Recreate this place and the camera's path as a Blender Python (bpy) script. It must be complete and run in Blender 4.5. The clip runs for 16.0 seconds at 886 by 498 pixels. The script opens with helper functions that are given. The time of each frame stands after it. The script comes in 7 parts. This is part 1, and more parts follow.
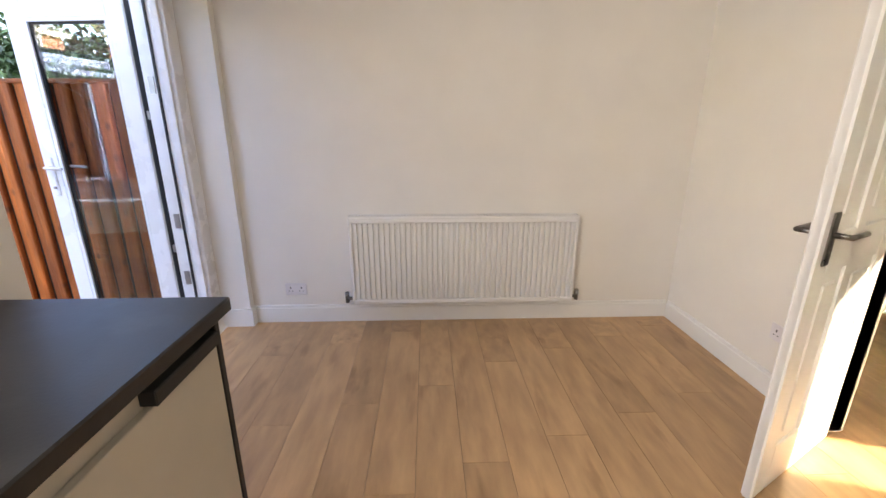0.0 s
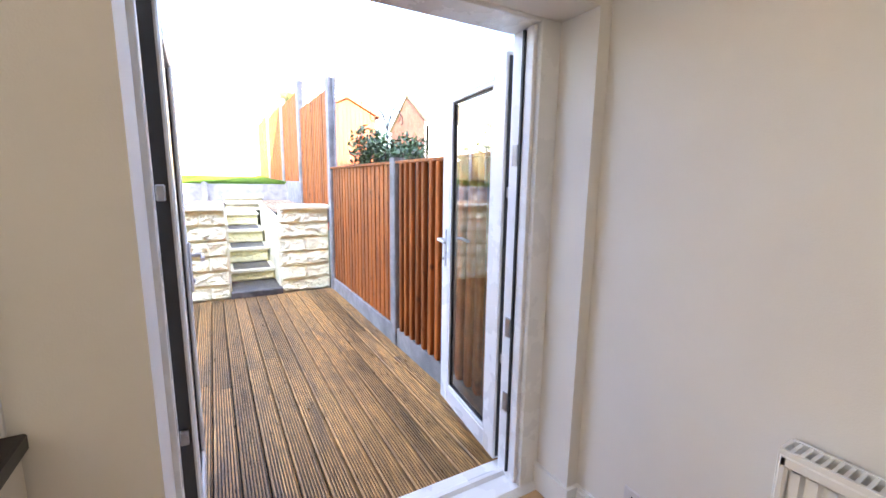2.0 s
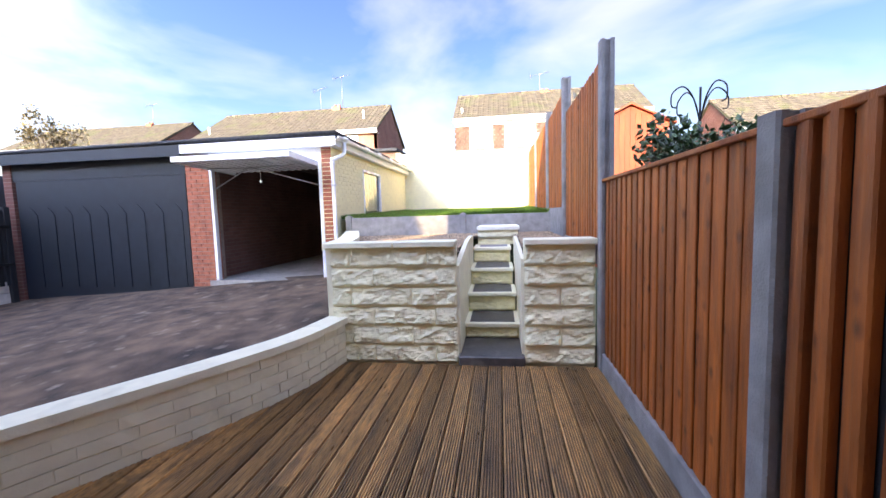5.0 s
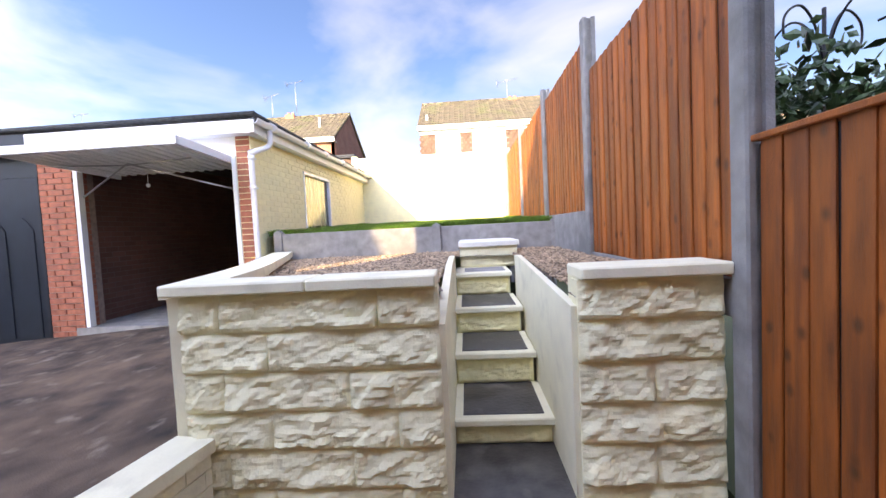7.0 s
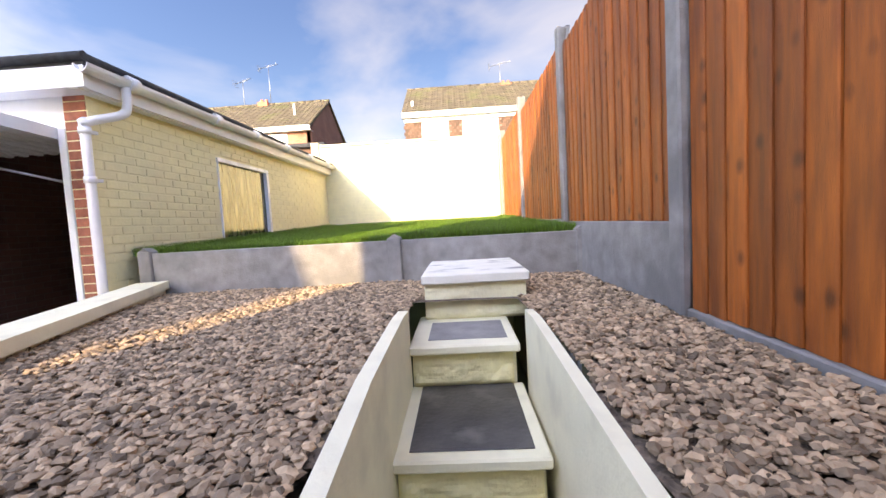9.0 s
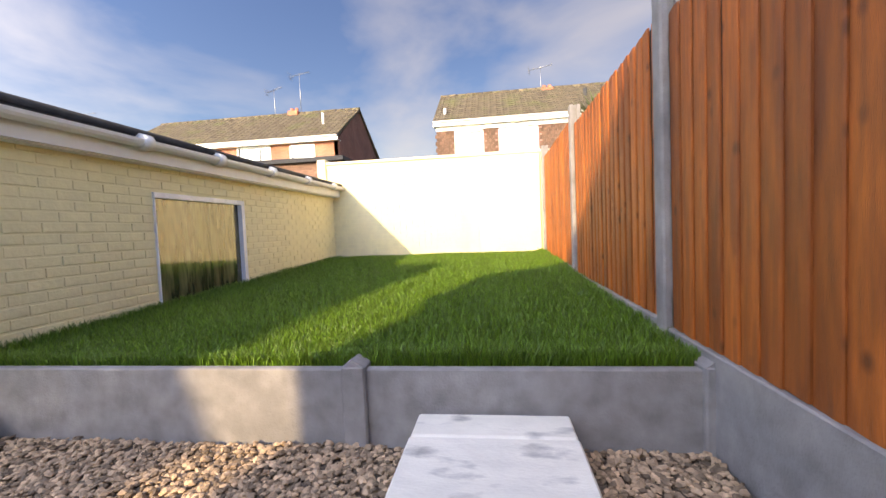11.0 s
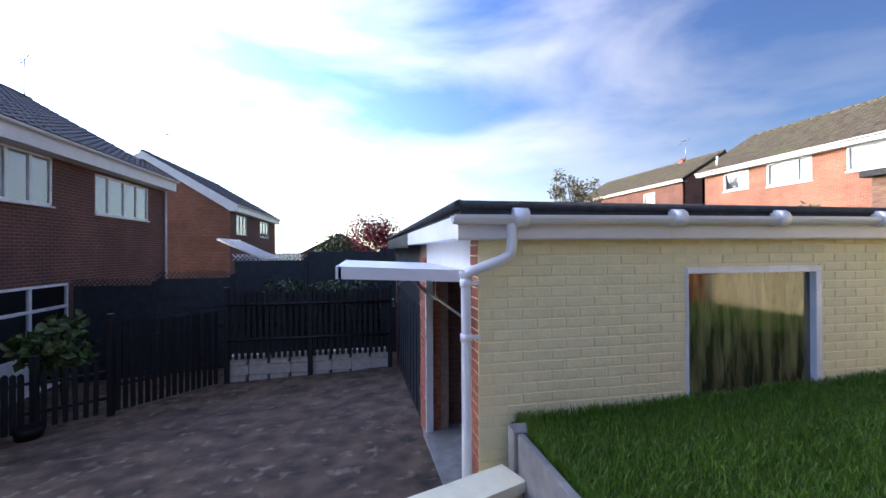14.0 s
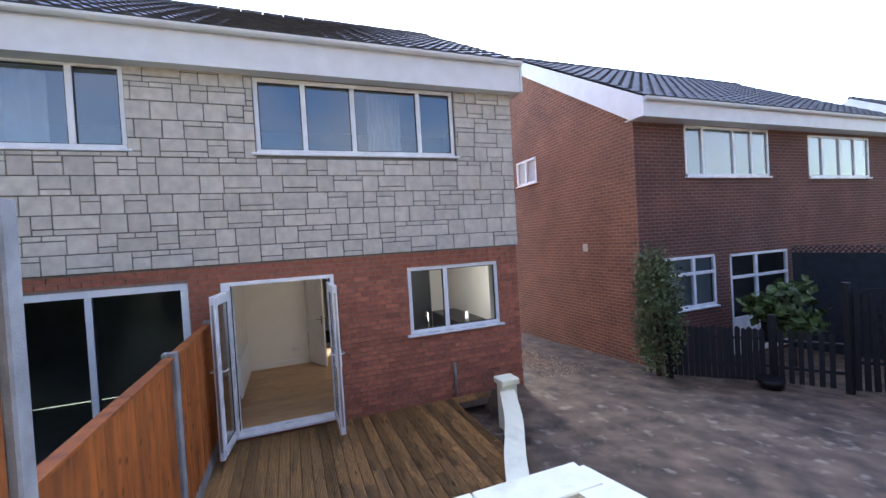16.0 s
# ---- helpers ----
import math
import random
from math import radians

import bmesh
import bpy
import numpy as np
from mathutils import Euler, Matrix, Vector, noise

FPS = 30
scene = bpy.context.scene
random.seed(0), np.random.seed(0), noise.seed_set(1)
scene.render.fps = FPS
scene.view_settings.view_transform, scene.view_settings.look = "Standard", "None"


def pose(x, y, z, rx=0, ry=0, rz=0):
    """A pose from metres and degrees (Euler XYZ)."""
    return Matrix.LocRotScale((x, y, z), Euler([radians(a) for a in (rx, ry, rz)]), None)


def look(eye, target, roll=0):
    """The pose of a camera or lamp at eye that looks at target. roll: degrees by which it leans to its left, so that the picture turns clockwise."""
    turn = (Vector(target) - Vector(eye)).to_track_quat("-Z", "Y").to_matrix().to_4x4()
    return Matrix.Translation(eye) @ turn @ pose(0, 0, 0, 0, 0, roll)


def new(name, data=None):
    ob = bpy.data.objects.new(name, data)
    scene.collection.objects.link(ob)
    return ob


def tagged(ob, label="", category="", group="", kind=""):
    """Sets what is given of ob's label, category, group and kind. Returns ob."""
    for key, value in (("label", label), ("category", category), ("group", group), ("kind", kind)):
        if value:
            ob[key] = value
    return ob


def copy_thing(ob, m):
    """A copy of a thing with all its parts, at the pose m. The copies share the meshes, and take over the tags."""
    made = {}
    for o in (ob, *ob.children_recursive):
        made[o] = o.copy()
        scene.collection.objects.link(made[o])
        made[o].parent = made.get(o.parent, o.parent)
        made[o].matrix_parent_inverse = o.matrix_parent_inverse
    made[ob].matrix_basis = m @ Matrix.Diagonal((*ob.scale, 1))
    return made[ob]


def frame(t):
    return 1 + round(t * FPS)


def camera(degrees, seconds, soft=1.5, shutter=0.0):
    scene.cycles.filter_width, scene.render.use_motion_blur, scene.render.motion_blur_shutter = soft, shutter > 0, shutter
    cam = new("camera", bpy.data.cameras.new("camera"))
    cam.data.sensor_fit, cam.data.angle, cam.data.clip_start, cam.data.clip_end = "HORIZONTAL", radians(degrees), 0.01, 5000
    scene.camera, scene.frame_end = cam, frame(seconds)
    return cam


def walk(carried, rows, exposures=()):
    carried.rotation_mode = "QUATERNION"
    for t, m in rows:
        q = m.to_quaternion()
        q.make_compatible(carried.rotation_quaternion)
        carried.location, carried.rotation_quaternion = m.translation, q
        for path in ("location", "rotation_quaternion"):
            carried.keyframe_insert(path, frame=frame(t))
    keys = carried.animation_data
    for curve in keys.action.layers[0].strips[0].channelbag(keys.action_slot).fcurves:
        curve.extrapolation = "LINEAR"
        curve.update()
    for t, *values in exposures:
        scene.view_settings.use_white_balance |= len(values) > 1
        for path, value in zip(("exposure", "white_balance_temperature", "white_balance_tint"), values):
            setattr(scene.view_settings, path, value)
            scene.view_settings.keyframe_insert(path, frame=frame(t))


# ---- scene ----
cam = camera(94.7, 16.0)
PATH = [
    (0, (-0.192, 0.309, 1.313), (-0.117, 2.225, 0.748), 0.1),
    (0.5, (-0.188, 0.609, 1.365), (-0.59, 2.496, 0.838), 1.3),
    (1, (-0.125, 0.924, 1.414), (-1.069, 2.623, 0.943), 0.2),
    (1.5, (-0.178, 1.311, 1.401), (-1.58, 2.683, 1.011), 0.2),
    (2, (-0.302, 1.671, 1.429), (-2.021, 2.64, 1.104), 0.8),
    (2.5, (-0.451, 1.951, 1.446), (-2.347, 2.536, 1.193), 1.2),
    (3, (-0.748, 2.148, 1.463), (-2.72, 2.412, 1.256), 0.8),
    (3.5, (-1.095, 2.256, 1.441), (-3.088, 2.269, 1.271), 0.3),
    (4, (-1.418, 2.303, 1.429), (-3.401, 2.11, 1.25), -0.7),
    (4.2, (-1.572, 2.289, 1.418), (-3.546, 2.025, 1.227), -1.2),
    (6.3, (-3.418, 2.05, 1.245), (-5.4, 1.808, 1.129), -2.2),
    (6.5, (-3.631, 2.021, 1.263), (-5.618, 1.817, 1.155), -2.4),
    (7, (-4.151, 1.931, 1.298), (-6.145, 1.815, 1.198), -2.9),
    (7.5, (-4.672, 1.911, 1.3), (-6.669, 1.864, 1.201), -2.9),
    (8, (-5.194, 1.971, 1.324), (-7.191, 1.949, 1.217), -3.1),
    (8.2, (-5.385, 1.985, 1.329), (-7.382, 1.961, 1.218), -3.2),
    (10.3, (-7.234, 2.235, 1.735), (-9.219, 2.023, 1.615), -2.6),
    (10.5, (-7.39, 2.192, 1.757), (-9.376, 1.976, 1.655), -2.3),
    (11, (-7.694, 2.204, 1.948), (-9.676, 1.95, 1.851), -2.4),
    (11.5, (-8.007, 2.33, 2.103), (-9.974, 1.975, 2.043), -2.3),
    (12, (-8.237, 2.323, 2.271), (-10.161, 1.78, 2.281), -1.8),
    (12.5, (-8.528, 2.181, 2.418), (-10.354, 1.37, 2.515), -2.0),
    (13, (-8.566, 2.136, 2.558), (-10.156, 0.930, 2.699), -1.7),
    (13.5, (-8.582, 2.047, 2.568), (-9.664, 0.369, 2.675), -0.9),
    (14, (-8.467, 1.991, 2.522), (-8.857, 0.030, 2.529), -0.3),
    (14.5, (-8.253, 1.946, 2.546), (-7.894, -0.019, 2.432), -1.7),
    (15, (-8.125, 1.906, 2.498), (-7.058, 0.221, 2.348), -2.9),
    (15.2, (-8.032, 1.958, 2.49), (-6.738, 0.438, 2.357), -3.2),
    (15.5, (-7.998, 1.982, 2.446), (-6.409, 0.771, 2.336), -3.6),
    (16, (-7.958, 2.042, 2.472), (-6.086, 1.338, 2.438), -3.5),
]
EXPOSURES = [(0.0, 4.1, 7100, 12), (1.0, 4.2, 7200, 12), (1.5, 4.2, 7200, 12), (2.0, 4.15, 7200, 11), (2.5, 3.95, 7200, 11), (3.0, 3.55, 7200, 12),
             (3.5, 3.05, 7200, 14), (4.2, 2.7, 6900, 16), (6.3, 2.5, 7500, 15), (8.2, 2.4, 8100, 15), (10.3, 1.8, 8300, 15), (12.0, 1.6, 7800, 16),
             (13.0, 1.4, 6800, 13), (14.0, 1.35, 6300, 14), (15.0, 1.85, 6400, 13), (16.0, 2.4, 6500, 11)]
walk(cam, [(t, look(eye, target, roll)) for t, eye, target, roll in PATH], EXPOSURES)

# ---- light ----
SUN_DIR = Vector((-2.62, 1.0, -1.04)).normalized()
sun_data = bpy.data.lights.new("sun", "SUN")
sun_data.energy, sun_data.angle, sun_data.color = 2.25, radians(0.6), (1.0, 0.84, 0.60)
sun = new("sun", sun_data)
sun.matrix_world = Matrix.Translation((20, -8, 12)) @ SUN_DIR.to_track_quat("-Z", "Y").to_matrix().to_4x4()

world = bpy.data.worlds.new("world")
scene.world = world
world.use_nodes = True
wt = world.node_tree
wt.nodes.clear()
w_out = wt.nodes.new("ShaderNodeOutputWorld")
w_bg = wt.nodes.new("ShaderNodeBackground")
w_sky = wt.nodes.new("ShaderNodeTexSky")
w_sky.sky_type, w_sky.sun_disc = "NISHITA", False
w_sky.sun_elevation = math.asin(-SUN_DIR.z)
w_sky.sun_rotation = math.atan2(-SUN_DIR.x, -SUN_DIR.y)
w_sky.air_density, w_sky.dust_density, w_sky.ozone_density = 1.0, 0.6, 2.2
w_co = wt.nodes.new("ShaderNodeTexCoord")
w_map = wt.nodes.new("ShaderNodeMapping")
w_map.inputs["Scale"].default_value = (1.5, 1.9, 4.2)
w_map.inputs["Rotation"].default_value = (0.25, 0.1, 0.5)
w_noise = wt.nodes.new("ShaderNodeTexNoise")
w_noise.inputs["Scale"].default_value, w_noise.inputs["Detail"].default_value = 1.35, 7.0
w_noise.inputs["Roughness"].default_value, w_noise.inputs["Distortion"].default_value = 0.5, 0.35
w_ramp = wt.nodes.new("ShaderNodeValToRGB")
w_ramp.color_ramp.elements[0].position, w_ramp.color_ramp.elements[1].position = 0.42, 0.95
w_ramp.color_ramp.elements[1].color = (0.8, 0.8, 0.8, 1)
w_hsv = wt.nodes.new("ShaderNodeHueSaturation")
w_hsv.inputs["Saturation"].default_value, w_hsv.inputs["Value"].default_value = 1.18, 1.03
w_hsv.inputs["Hue"].default_value = 0.516
w_mix = wt.nodes.new("ShaderNodeMix")
w_mix.data_type = "RGBA"
w_mix.inputs[7].default_value = (6.2, 6.1, 6.1, 1)
wt.links.new(w_co.outputs["Generated"], w_map.inputs["Vector"])
wt.links.new(w_map.outputs[0], w_noise.inputs["Vector"])
wt.links.new(w_noise.outputs["Fac"], w_ramp.inputs["Fac"])
wt.links.new(w_ramp.outputs["Color"], w_mix.inputs[0])
wt.links.new(w_sky.outputs["Color"], w_hsv.inputs["Color"])
wt.links.new(w_hsv.outputs["Color"], w_mix.inputs[6])
# thin high cloud scatters forward: the whole veil grows brighter towards the sun
w_dot = wt.nodes.new("ShaderNodeVectorMath")
w_dot.operation = "DOT_PRODUCT"
w_dot.inputs[1].default_value = -SUN_DIR
w_half = wt.nodes.new("ShaderNodeMapRange")
w_half.inputs[1].default_value, w_half.inputs[2].default_value = -1.0, 1.0
w_pow = wt.nodes.new("ShaderNodeMath")
w_pow.operation, w_pow.inputs[1].default_value = "POWER", 2.6
w_amp = wt.nodes.new("ShaderNodeMath")
w_amp.operation, w_amp.inputs[1].default_value, w_amp.inputs[2].default_value = "MULTIPLY_ADD", 3.1, 0.40
w_scale = wt.nodes.new("ShaderNodeVectorMath")
w_scale.operation = "SCALE"
wt.links.new(w_co.outputs["Generated"], w_dot.inputs[0])
wt.links.new(w_dot.outputs["Value"], w_half.inputs[0])
wt.links.new(w_half.outputs[0], w_pow.inputs[0])
wt.links.new(w_pow.outputs[0], w_amp.inputs[0])
wt.links.new(w_mix.outputs[2], w_scale.inputs[0])
wt.links.new(w_amp.outputs[0], w_scale.inputs["Scale"])
wt.links.new(w_scale.outputs[0], w_bg.inputs["Color"])
w_bg.inputs["Strength"].default_value = 0.11
wt.links.new(w_bg.outputs[0], w_out.inputs[0])

# daylight entering by the kitchen window
kw_data = bpy.data.lights.new("kitchen_window_daylight", "AREA")
kw_data.shape, kw_data.size, kw_data.size_y, kw_data.energy, kw_data.color = "RECTANGLE", 1.4, 0.9, 4.4, (1.0, 0.95, 0.88)
kw_lamp = new("kitchen_window_daylight", kw_data)
kw_lamp.matrix_world = look((-1.40, -0.46, 1.57), (2.0, -0.46, 1.57))
# ---- materials ----
def material(name, color, rough=0.6, vary=0.12, scale=8.0, bump=0.0, bump_scale=60.0, metal=0.0, random_tint=0.0,
             dark=None, dark_scale=2.0, dark_amount=0.0, stretch=(1, 1, 1), gloss_vary=0.1, island=False, dark_lo=0.52, knots=None):
    """A surface with fine grain, broad stains and relief; random_tint varies it from piece to piece."""
    mat = bpy.data.materials.new(name)
    mat.use_nodes = True
    nt = mat.node_tree
    bsdf = nt.nodes["Principled BSDF"]
    co = nt.nodes.new("ShaderNodeTexCoord")
    mp = nt.nodes.new("ShaderNodeMapping")
    mp.inputs["Scale"].default_value = stretch
    nt.links.new(co.outputs["Object"], mp.inputs["Vector"])
    n1 = nt.nodes.new("ShaderNodeTexNoise")
    n1.inputs["Scale"].default_value, n1.inputs["Detail"].default_value = scale, 6
    src = mp.outputs[0]
    if random_tint:
        info = nt.nodes.new("ShaderNodeNewGeometry" if island else "ShaderNodeObjectInfo")
        rnd = info.outputs["Random Per Island"] if island else info.outputs["Random"]
        add = nt.nodes.new("ShaderNodeVectorMath")
        mul = nt.nodes.new("ShaderNodeMath")
        mul.operation, mul.inputs[1].default_value = "MULTIPLY", 37.0
        nt.links.new(rnd, mul.inputs[0])
        nt.links.new(mp.outputs[0], add.inputs[0])
        nt.links.new(mul.outputs[0], add.inputs[1])
        src = add.outputs[0]
    nt.links.new(src, n1.inputs["Vector"])
    ramp = nt.nodes.new("ShaderNodeValToRGB")
    lo = [max(0, c * (1 - vary * 1.6)) for c in color]
    hi = [min(1, c * (1 + vary)) for c in color]
    ramp.color_ramp.elements[0].position, ramp.color_ramp.elements[0].color = 0.3, (*lo, 1)
    ramp.color_ramp.elements[1].position, ramp.color_ramp.elements[1].color = 0.7, (*hi, 1)
    nt.links.new(n1.outputs["Fac"], ramp.inputs["Fac"])
    col = ramp.outputs["Color"]
    if dark is not None:
        n2 = nt.nodes.new("ShaderNodeTexNoise")
        n2.inputs["Scale"].default_value, n2.inputs["Detail"].default_value = dark_scale, 5
        nt.links.new(src, n2.inputs["Vector"])
        r2 = nt.nodes.new("ShaderNodeMapRange")
        r2.inputs[1].default_value, r2.inputs[2].default_value = dark_lo, dark_lo + 0.16
        r2.inputs[4].default_value = dark_amount
        nt.links.new(n2.outputs["Fac"], r2.inputs[0])
        mx = nt.nodes.new("ShaderNodeMix")
        mx.data_type = "RGBA"
        mx.inputs[7].default_value = (*dark, 1)
        nt.links.new(r2.outputs[0], mx.inputs[0])
        nt.links.new(col, mx.inputs[6])
        col = mx.outputs[2]
    if knots:
        km = nt.nodes.new("ShaderNodeMapping")
        km.inputs["Scale"].default_value = knots
        kv = nt.nodes.new("ShaderNodeTexVoronoi")
        kv.inputs["Scale"].default_value = 1.0
        kr = nt.nodes.new("ShaderNodeMapRange")
        kr.inputs[1].default_value, kr.inputs[2].default_value = 0.34, 0.10
        kr.inputs[3].default_value, kr.inputs[4].default_value = 0.0, 0.8
        nt.links.new(src, km.inputs["Vector"])
        nt.links.new(km.outputs[0], kv.inputs["Vector"])
        nt.links.new(kv.outputs["Distance"], kr.inputs[0])
        ks = nt.nodes.new("ShaderNodeSeparateColor")
        kt = nt.nodes.new("ShaderNodeMath")
        kt.operation, kt.inputs[1].default_value = "GREATER_THAN", 0.66
        kmul = nt.nodes.new("ShaderNodeMath")
        kmul.operation = "MULTIPLY"
        nt.links.new(kv.outputs["Color"], ks.inputs[0])
        nt.links.new(ks.outputs[0], kt.inputs[0])
        nt.links.new(kr.outputs[0], kmul.inputs[0])
        nt.links.new(kt.outputs[0], kmul.inputs[1])
        kx = nt.nodes.new("ShaderNodeMix")
        kx.data_type = "RGBA"
        kx.inputs[7].default_value = (*[c * 0.22 for c in color], 1)
        nt.links.new(kmul.outputs[0], kx.inputs[0])
        nt.links.new(col, kx.inputs[6])
        col = kx.outputs[2]
    if random_tint:
        hsv = nt.nodes.new("ShaderNodeHueSaturation")
        mr = nt.nodes.new("ShaderNodeMapRange")
        mr.inputs[3].default_value, mr.inputs[4].default_value = 1 - random_tint, 1 + random_tint
        nt.links.new(rnd, mr.inputs[0])
        nt.links.new(mr.outputs[0], hsv.inputs["Value"])
        nt.links.new(col, hsv.inputs["Color"])
        col = hsv.outputs["Color"]
    nt.links.new(col, bsdf.inputs["Base Color"])
    bsdf.inputs["Metallic"].default_value = metal
    rr = nt.nodes.new("ShaderNodeMapRange")
    rr.inputs[3].default_value, rr.inputs[4].default_value = max(0.03, rough - gloss_vary), min(1, rough + gloss_vary)
    nt.links.new(n1.outputs["Fac"], rr.inputs[0])
    nt.links.new(rr.outputs[0], bsdf.inputs["Roughness"])
    if bump:
        nb = nt.nodes.new("ShaderNodeTexNoise")
        nb.inputs["Scale"].default_value, nb.inputs["Detail"].default_value = bump_scale, 4
        nt.links.new(src, nb.inputs["Vector"])
        bp = nt.nodes.new("ShaderNodeBump")
        bp.inputs["Strength"].default_value, bp.inputs["Distance"].default_value = bump, 0.01
        nt.links.new(nb.outputs["Fac"], bp.inputs["Height"])
        nt.links.new(bp.outputs[0], bsdf.inputs["Normal"])
    return mat


def brick_material(name, c1, c2, mortar, width=0.225, height=0.075, gap=0.01, axes=("X", "Z"), bump=0.6, relief=0.02):
    """Brickwork too far off for bricks of its own: courses in the plane of the two axes."""
    mat = bpy.data.materials.new(name)
    mat.use_nodes = True
    nt = mat.node_tree
    bsdf = nt.nodes["Principled BSDF"]
    co = nt.nodes.new("ShaderNodeTexCoord")
    sep = nt.nodes.new("ShaderNodeSeparateXYZ")
    com = nt.nodes.new("ShaderNodeCombineXYZ")
    nt.links.new(co.outputs["Object"], sep.inputs[0])
    nt.links.new(sep.outputs[axes[0]], com.inputs[0])
    nt.links.new(sep.outputs[axes[1]], com.inputs[1])
    br = nt.nodes.new("ShaderNodeTexBrick")
    br.inputs["Color1"].default_value, br.inputs["Color2"].default_value = (*c1, 1), (*c2, 1)
    br.inputs["Mortar"].default_value = (*mortar, 1)
    br.inputs["Scale"].default_value = 1.0
    br.inputs["Brick Width"].default_value, br.inputs["Row Height"].default_value = width, height
    br.inputs["Mortar Size"].default_value, br.inputs["Mortar Smooth"].default_value = gap / 2, 0.3
    nt.links.new(com.outputs[0], br.inputs["Vector"])
    nz = nt.nodes.new("ShaderNodeTexNoise")
    nz.inputs["Scale"].default_value, nz.inputs["Detail"].default_value = 1.1, 8
    nt.links.new(co.outputs["Object"], nz.inputs["Vector"])
    hs = nt.nodes.new("ShaderNodeHueSaturation")
    mr = nt.nodes.new("ShaderNodeMapRange")
    mr.inputs[1].default_value, mr.inputs[2].default_value = 0.3, 0.7
    mr.inputs[3].default_value, mr.inputs[4].default_value = 0.75, 1.2
    nt.links.new(nz.outputs["Fac"], mr.inputs[0])
    nt.links.new(mr.outputs[0], hs.inputs["Value"])
    nt.links.new(br.outputs["Color"], hs.inputs["Color"])
    nt.links.new(hs.outputs[0], bsdf.inputs["Base Color"])
    bsdf.inputs["Roughness"].default_value = 0.85
    bp = nt.nodes.new("ShaderNodeBump")
    bp.invert = True
    bp.inputs["Strength"].default_value, bp.inputs["Distance"].default_value = bump, relief
    nt.links.new(br.outputs["Fac"], bp.inputs["Height"])
    nt.links.new(bp.outputs[0], bsdf.inputs["Normal"])
    return mat


def glass_material(name, tint=(0.9, 0.95, 0.95), rough=0.0, ior=1.45):
    mat = bpy.data.materials.new(name)
    mat.use_nodes = True
    b = mat.node_tree.nodes["Principled BSDF"]
    b.inputs["Base Color"].default_value = (*tint, 1)
    b.inputs["Transmission Weight"].default_value = 1.0
    b.inputs["Roughness"].default_value = rough
    b.inputs["IOR"].default_value = ior
    return mat


M = {}
M["plaster"] = material("white_wall_paint", (0.80, 0.775, 0.735), 0.75, 0.02, 3, 0.08, 220)
M["ceiling"] = material("ceiling_paint", (0.82, 0.81, 0.79), 0.85, 0.02, 3, 0.05, 200)
M["gloss_white"] = material("white_gloss_paint", (0.82, 0.82, 0.81), 0.35, 0.02, 5, 0.02, 90)
M["upvc"] = material("white_upvc", (0.84, 0.85, 0.86), 0.28, 0.02, 6, 0.0)
M["gasket"] = material("black_rubber_gasket", (0.015, 0.016, 0.017), 0.5, 0.1, 20)
M["steel"] = material("brushed_steel", (0.45, 0.45, 0.46), 0.32, 0.08, 40, 0.05, 200, metal=1.0)
M["dark_steel"] = material("dark_nickel", (0.22, 0.21, 0.2), 0.3, 0.08, 40, metal=1.0)
M["oak"] = material("oak_laminate", (0.50, 0.315, 0.165), 0.42, 0.13, 4, 0.06, 90, random_tint=0.10, dark=(0.24, 0.135, 0.065), dark_scale=2.4, dark_amount=0.75, stretch=(4, 1.1, 1), dark_lo=0.6)
M["worktop"] = material("black_laminate", (0.022, 0.022, 0.023), 0.42, 0.25, 14, 0.03, 120, dark=(0.07, 0.07, 0.07), dark_scale=5, dark_amount=0.4, dark_lo=0.6)
M["cabinet"] = material("beige_cabinet", (0.60, 0.56, 0.48), 0.45, 0.03, 6)
M["black_tile"] = material("black_gloss_tile", (0.018, 0.018, 0.019), 0.18, 0.2, 9, 0.03, 30, random_tint=0.15)
M["grout"] = material("grey_grout", (0.25, 0.25, 0.24), 0.9, 0.1, 30)
M["radiator"] = material("radiator_enamel", (0.83, 0.83, 0.82), 0.32, 0.015, 5)
M["deck"] = material("weathered_deck_board", (0.47, 0.265, 0.10), 0.34, 0.3, 5, 0.3, 60, random_tint=0.42, dark=(0.15, 0.095, 0.055), dark_scale=1.1, dark_amount=0.7, stretch=(3.2, 9, 1), knots=(1.2, 1.2, 1.0), gloss_vary=0.18, dark_lo=0.5)
M["fence"] = material("orange_treated_fence_board", (0.39, 0.103, 0.014), 0.62, 0.22, 4, 0.35, 40, random_tint=0.26, dark=(0.15, 0.036, 0.009), dark_scale=1.2, dark_amount=0.65, stretch=(8, 4, 1.6), dark_lo=0.52, knots=(1.5, 1.0, 9.0))
M["concrete"] = material("grey_concrete", (0.28, 0.27, 0.255), 0.85, 0.16, 9, 0.4, 90, dark=(0.15, 0.147, 0.14), dark_scale=2.2, dark_amount=0.65)
M["cream_stone"] = material("cream_painted_rock_faced_block", (0.87, 0.815, 0.53), 0.7, 0.05, 6, 0.5, 38, random_tint=0.04, dark=(0.56, 0.50, 0.28), dark_scale=3.2, dark_amount=0.4, dark_lo=0.55)
M["cream_paint"] = material("cream_painted_render", (0.86, 0.815, 0.59), 0.68, 0.04, 7, 0.2, 70, dark=(0.50, 0.46, 0.32), dark_scale=4.0, dark_amount=0.4, dark_lo=0.58)
M["cream_riser"] = material("yellowed_cream_riser", (0.86, 0.77, 0.42), 0.72, 0.06, 7, 0.5, 40, dark=(0.50, 0.43, 0.22), dark_scale=5, dark_amount=0.5, dark_lo=0.56)
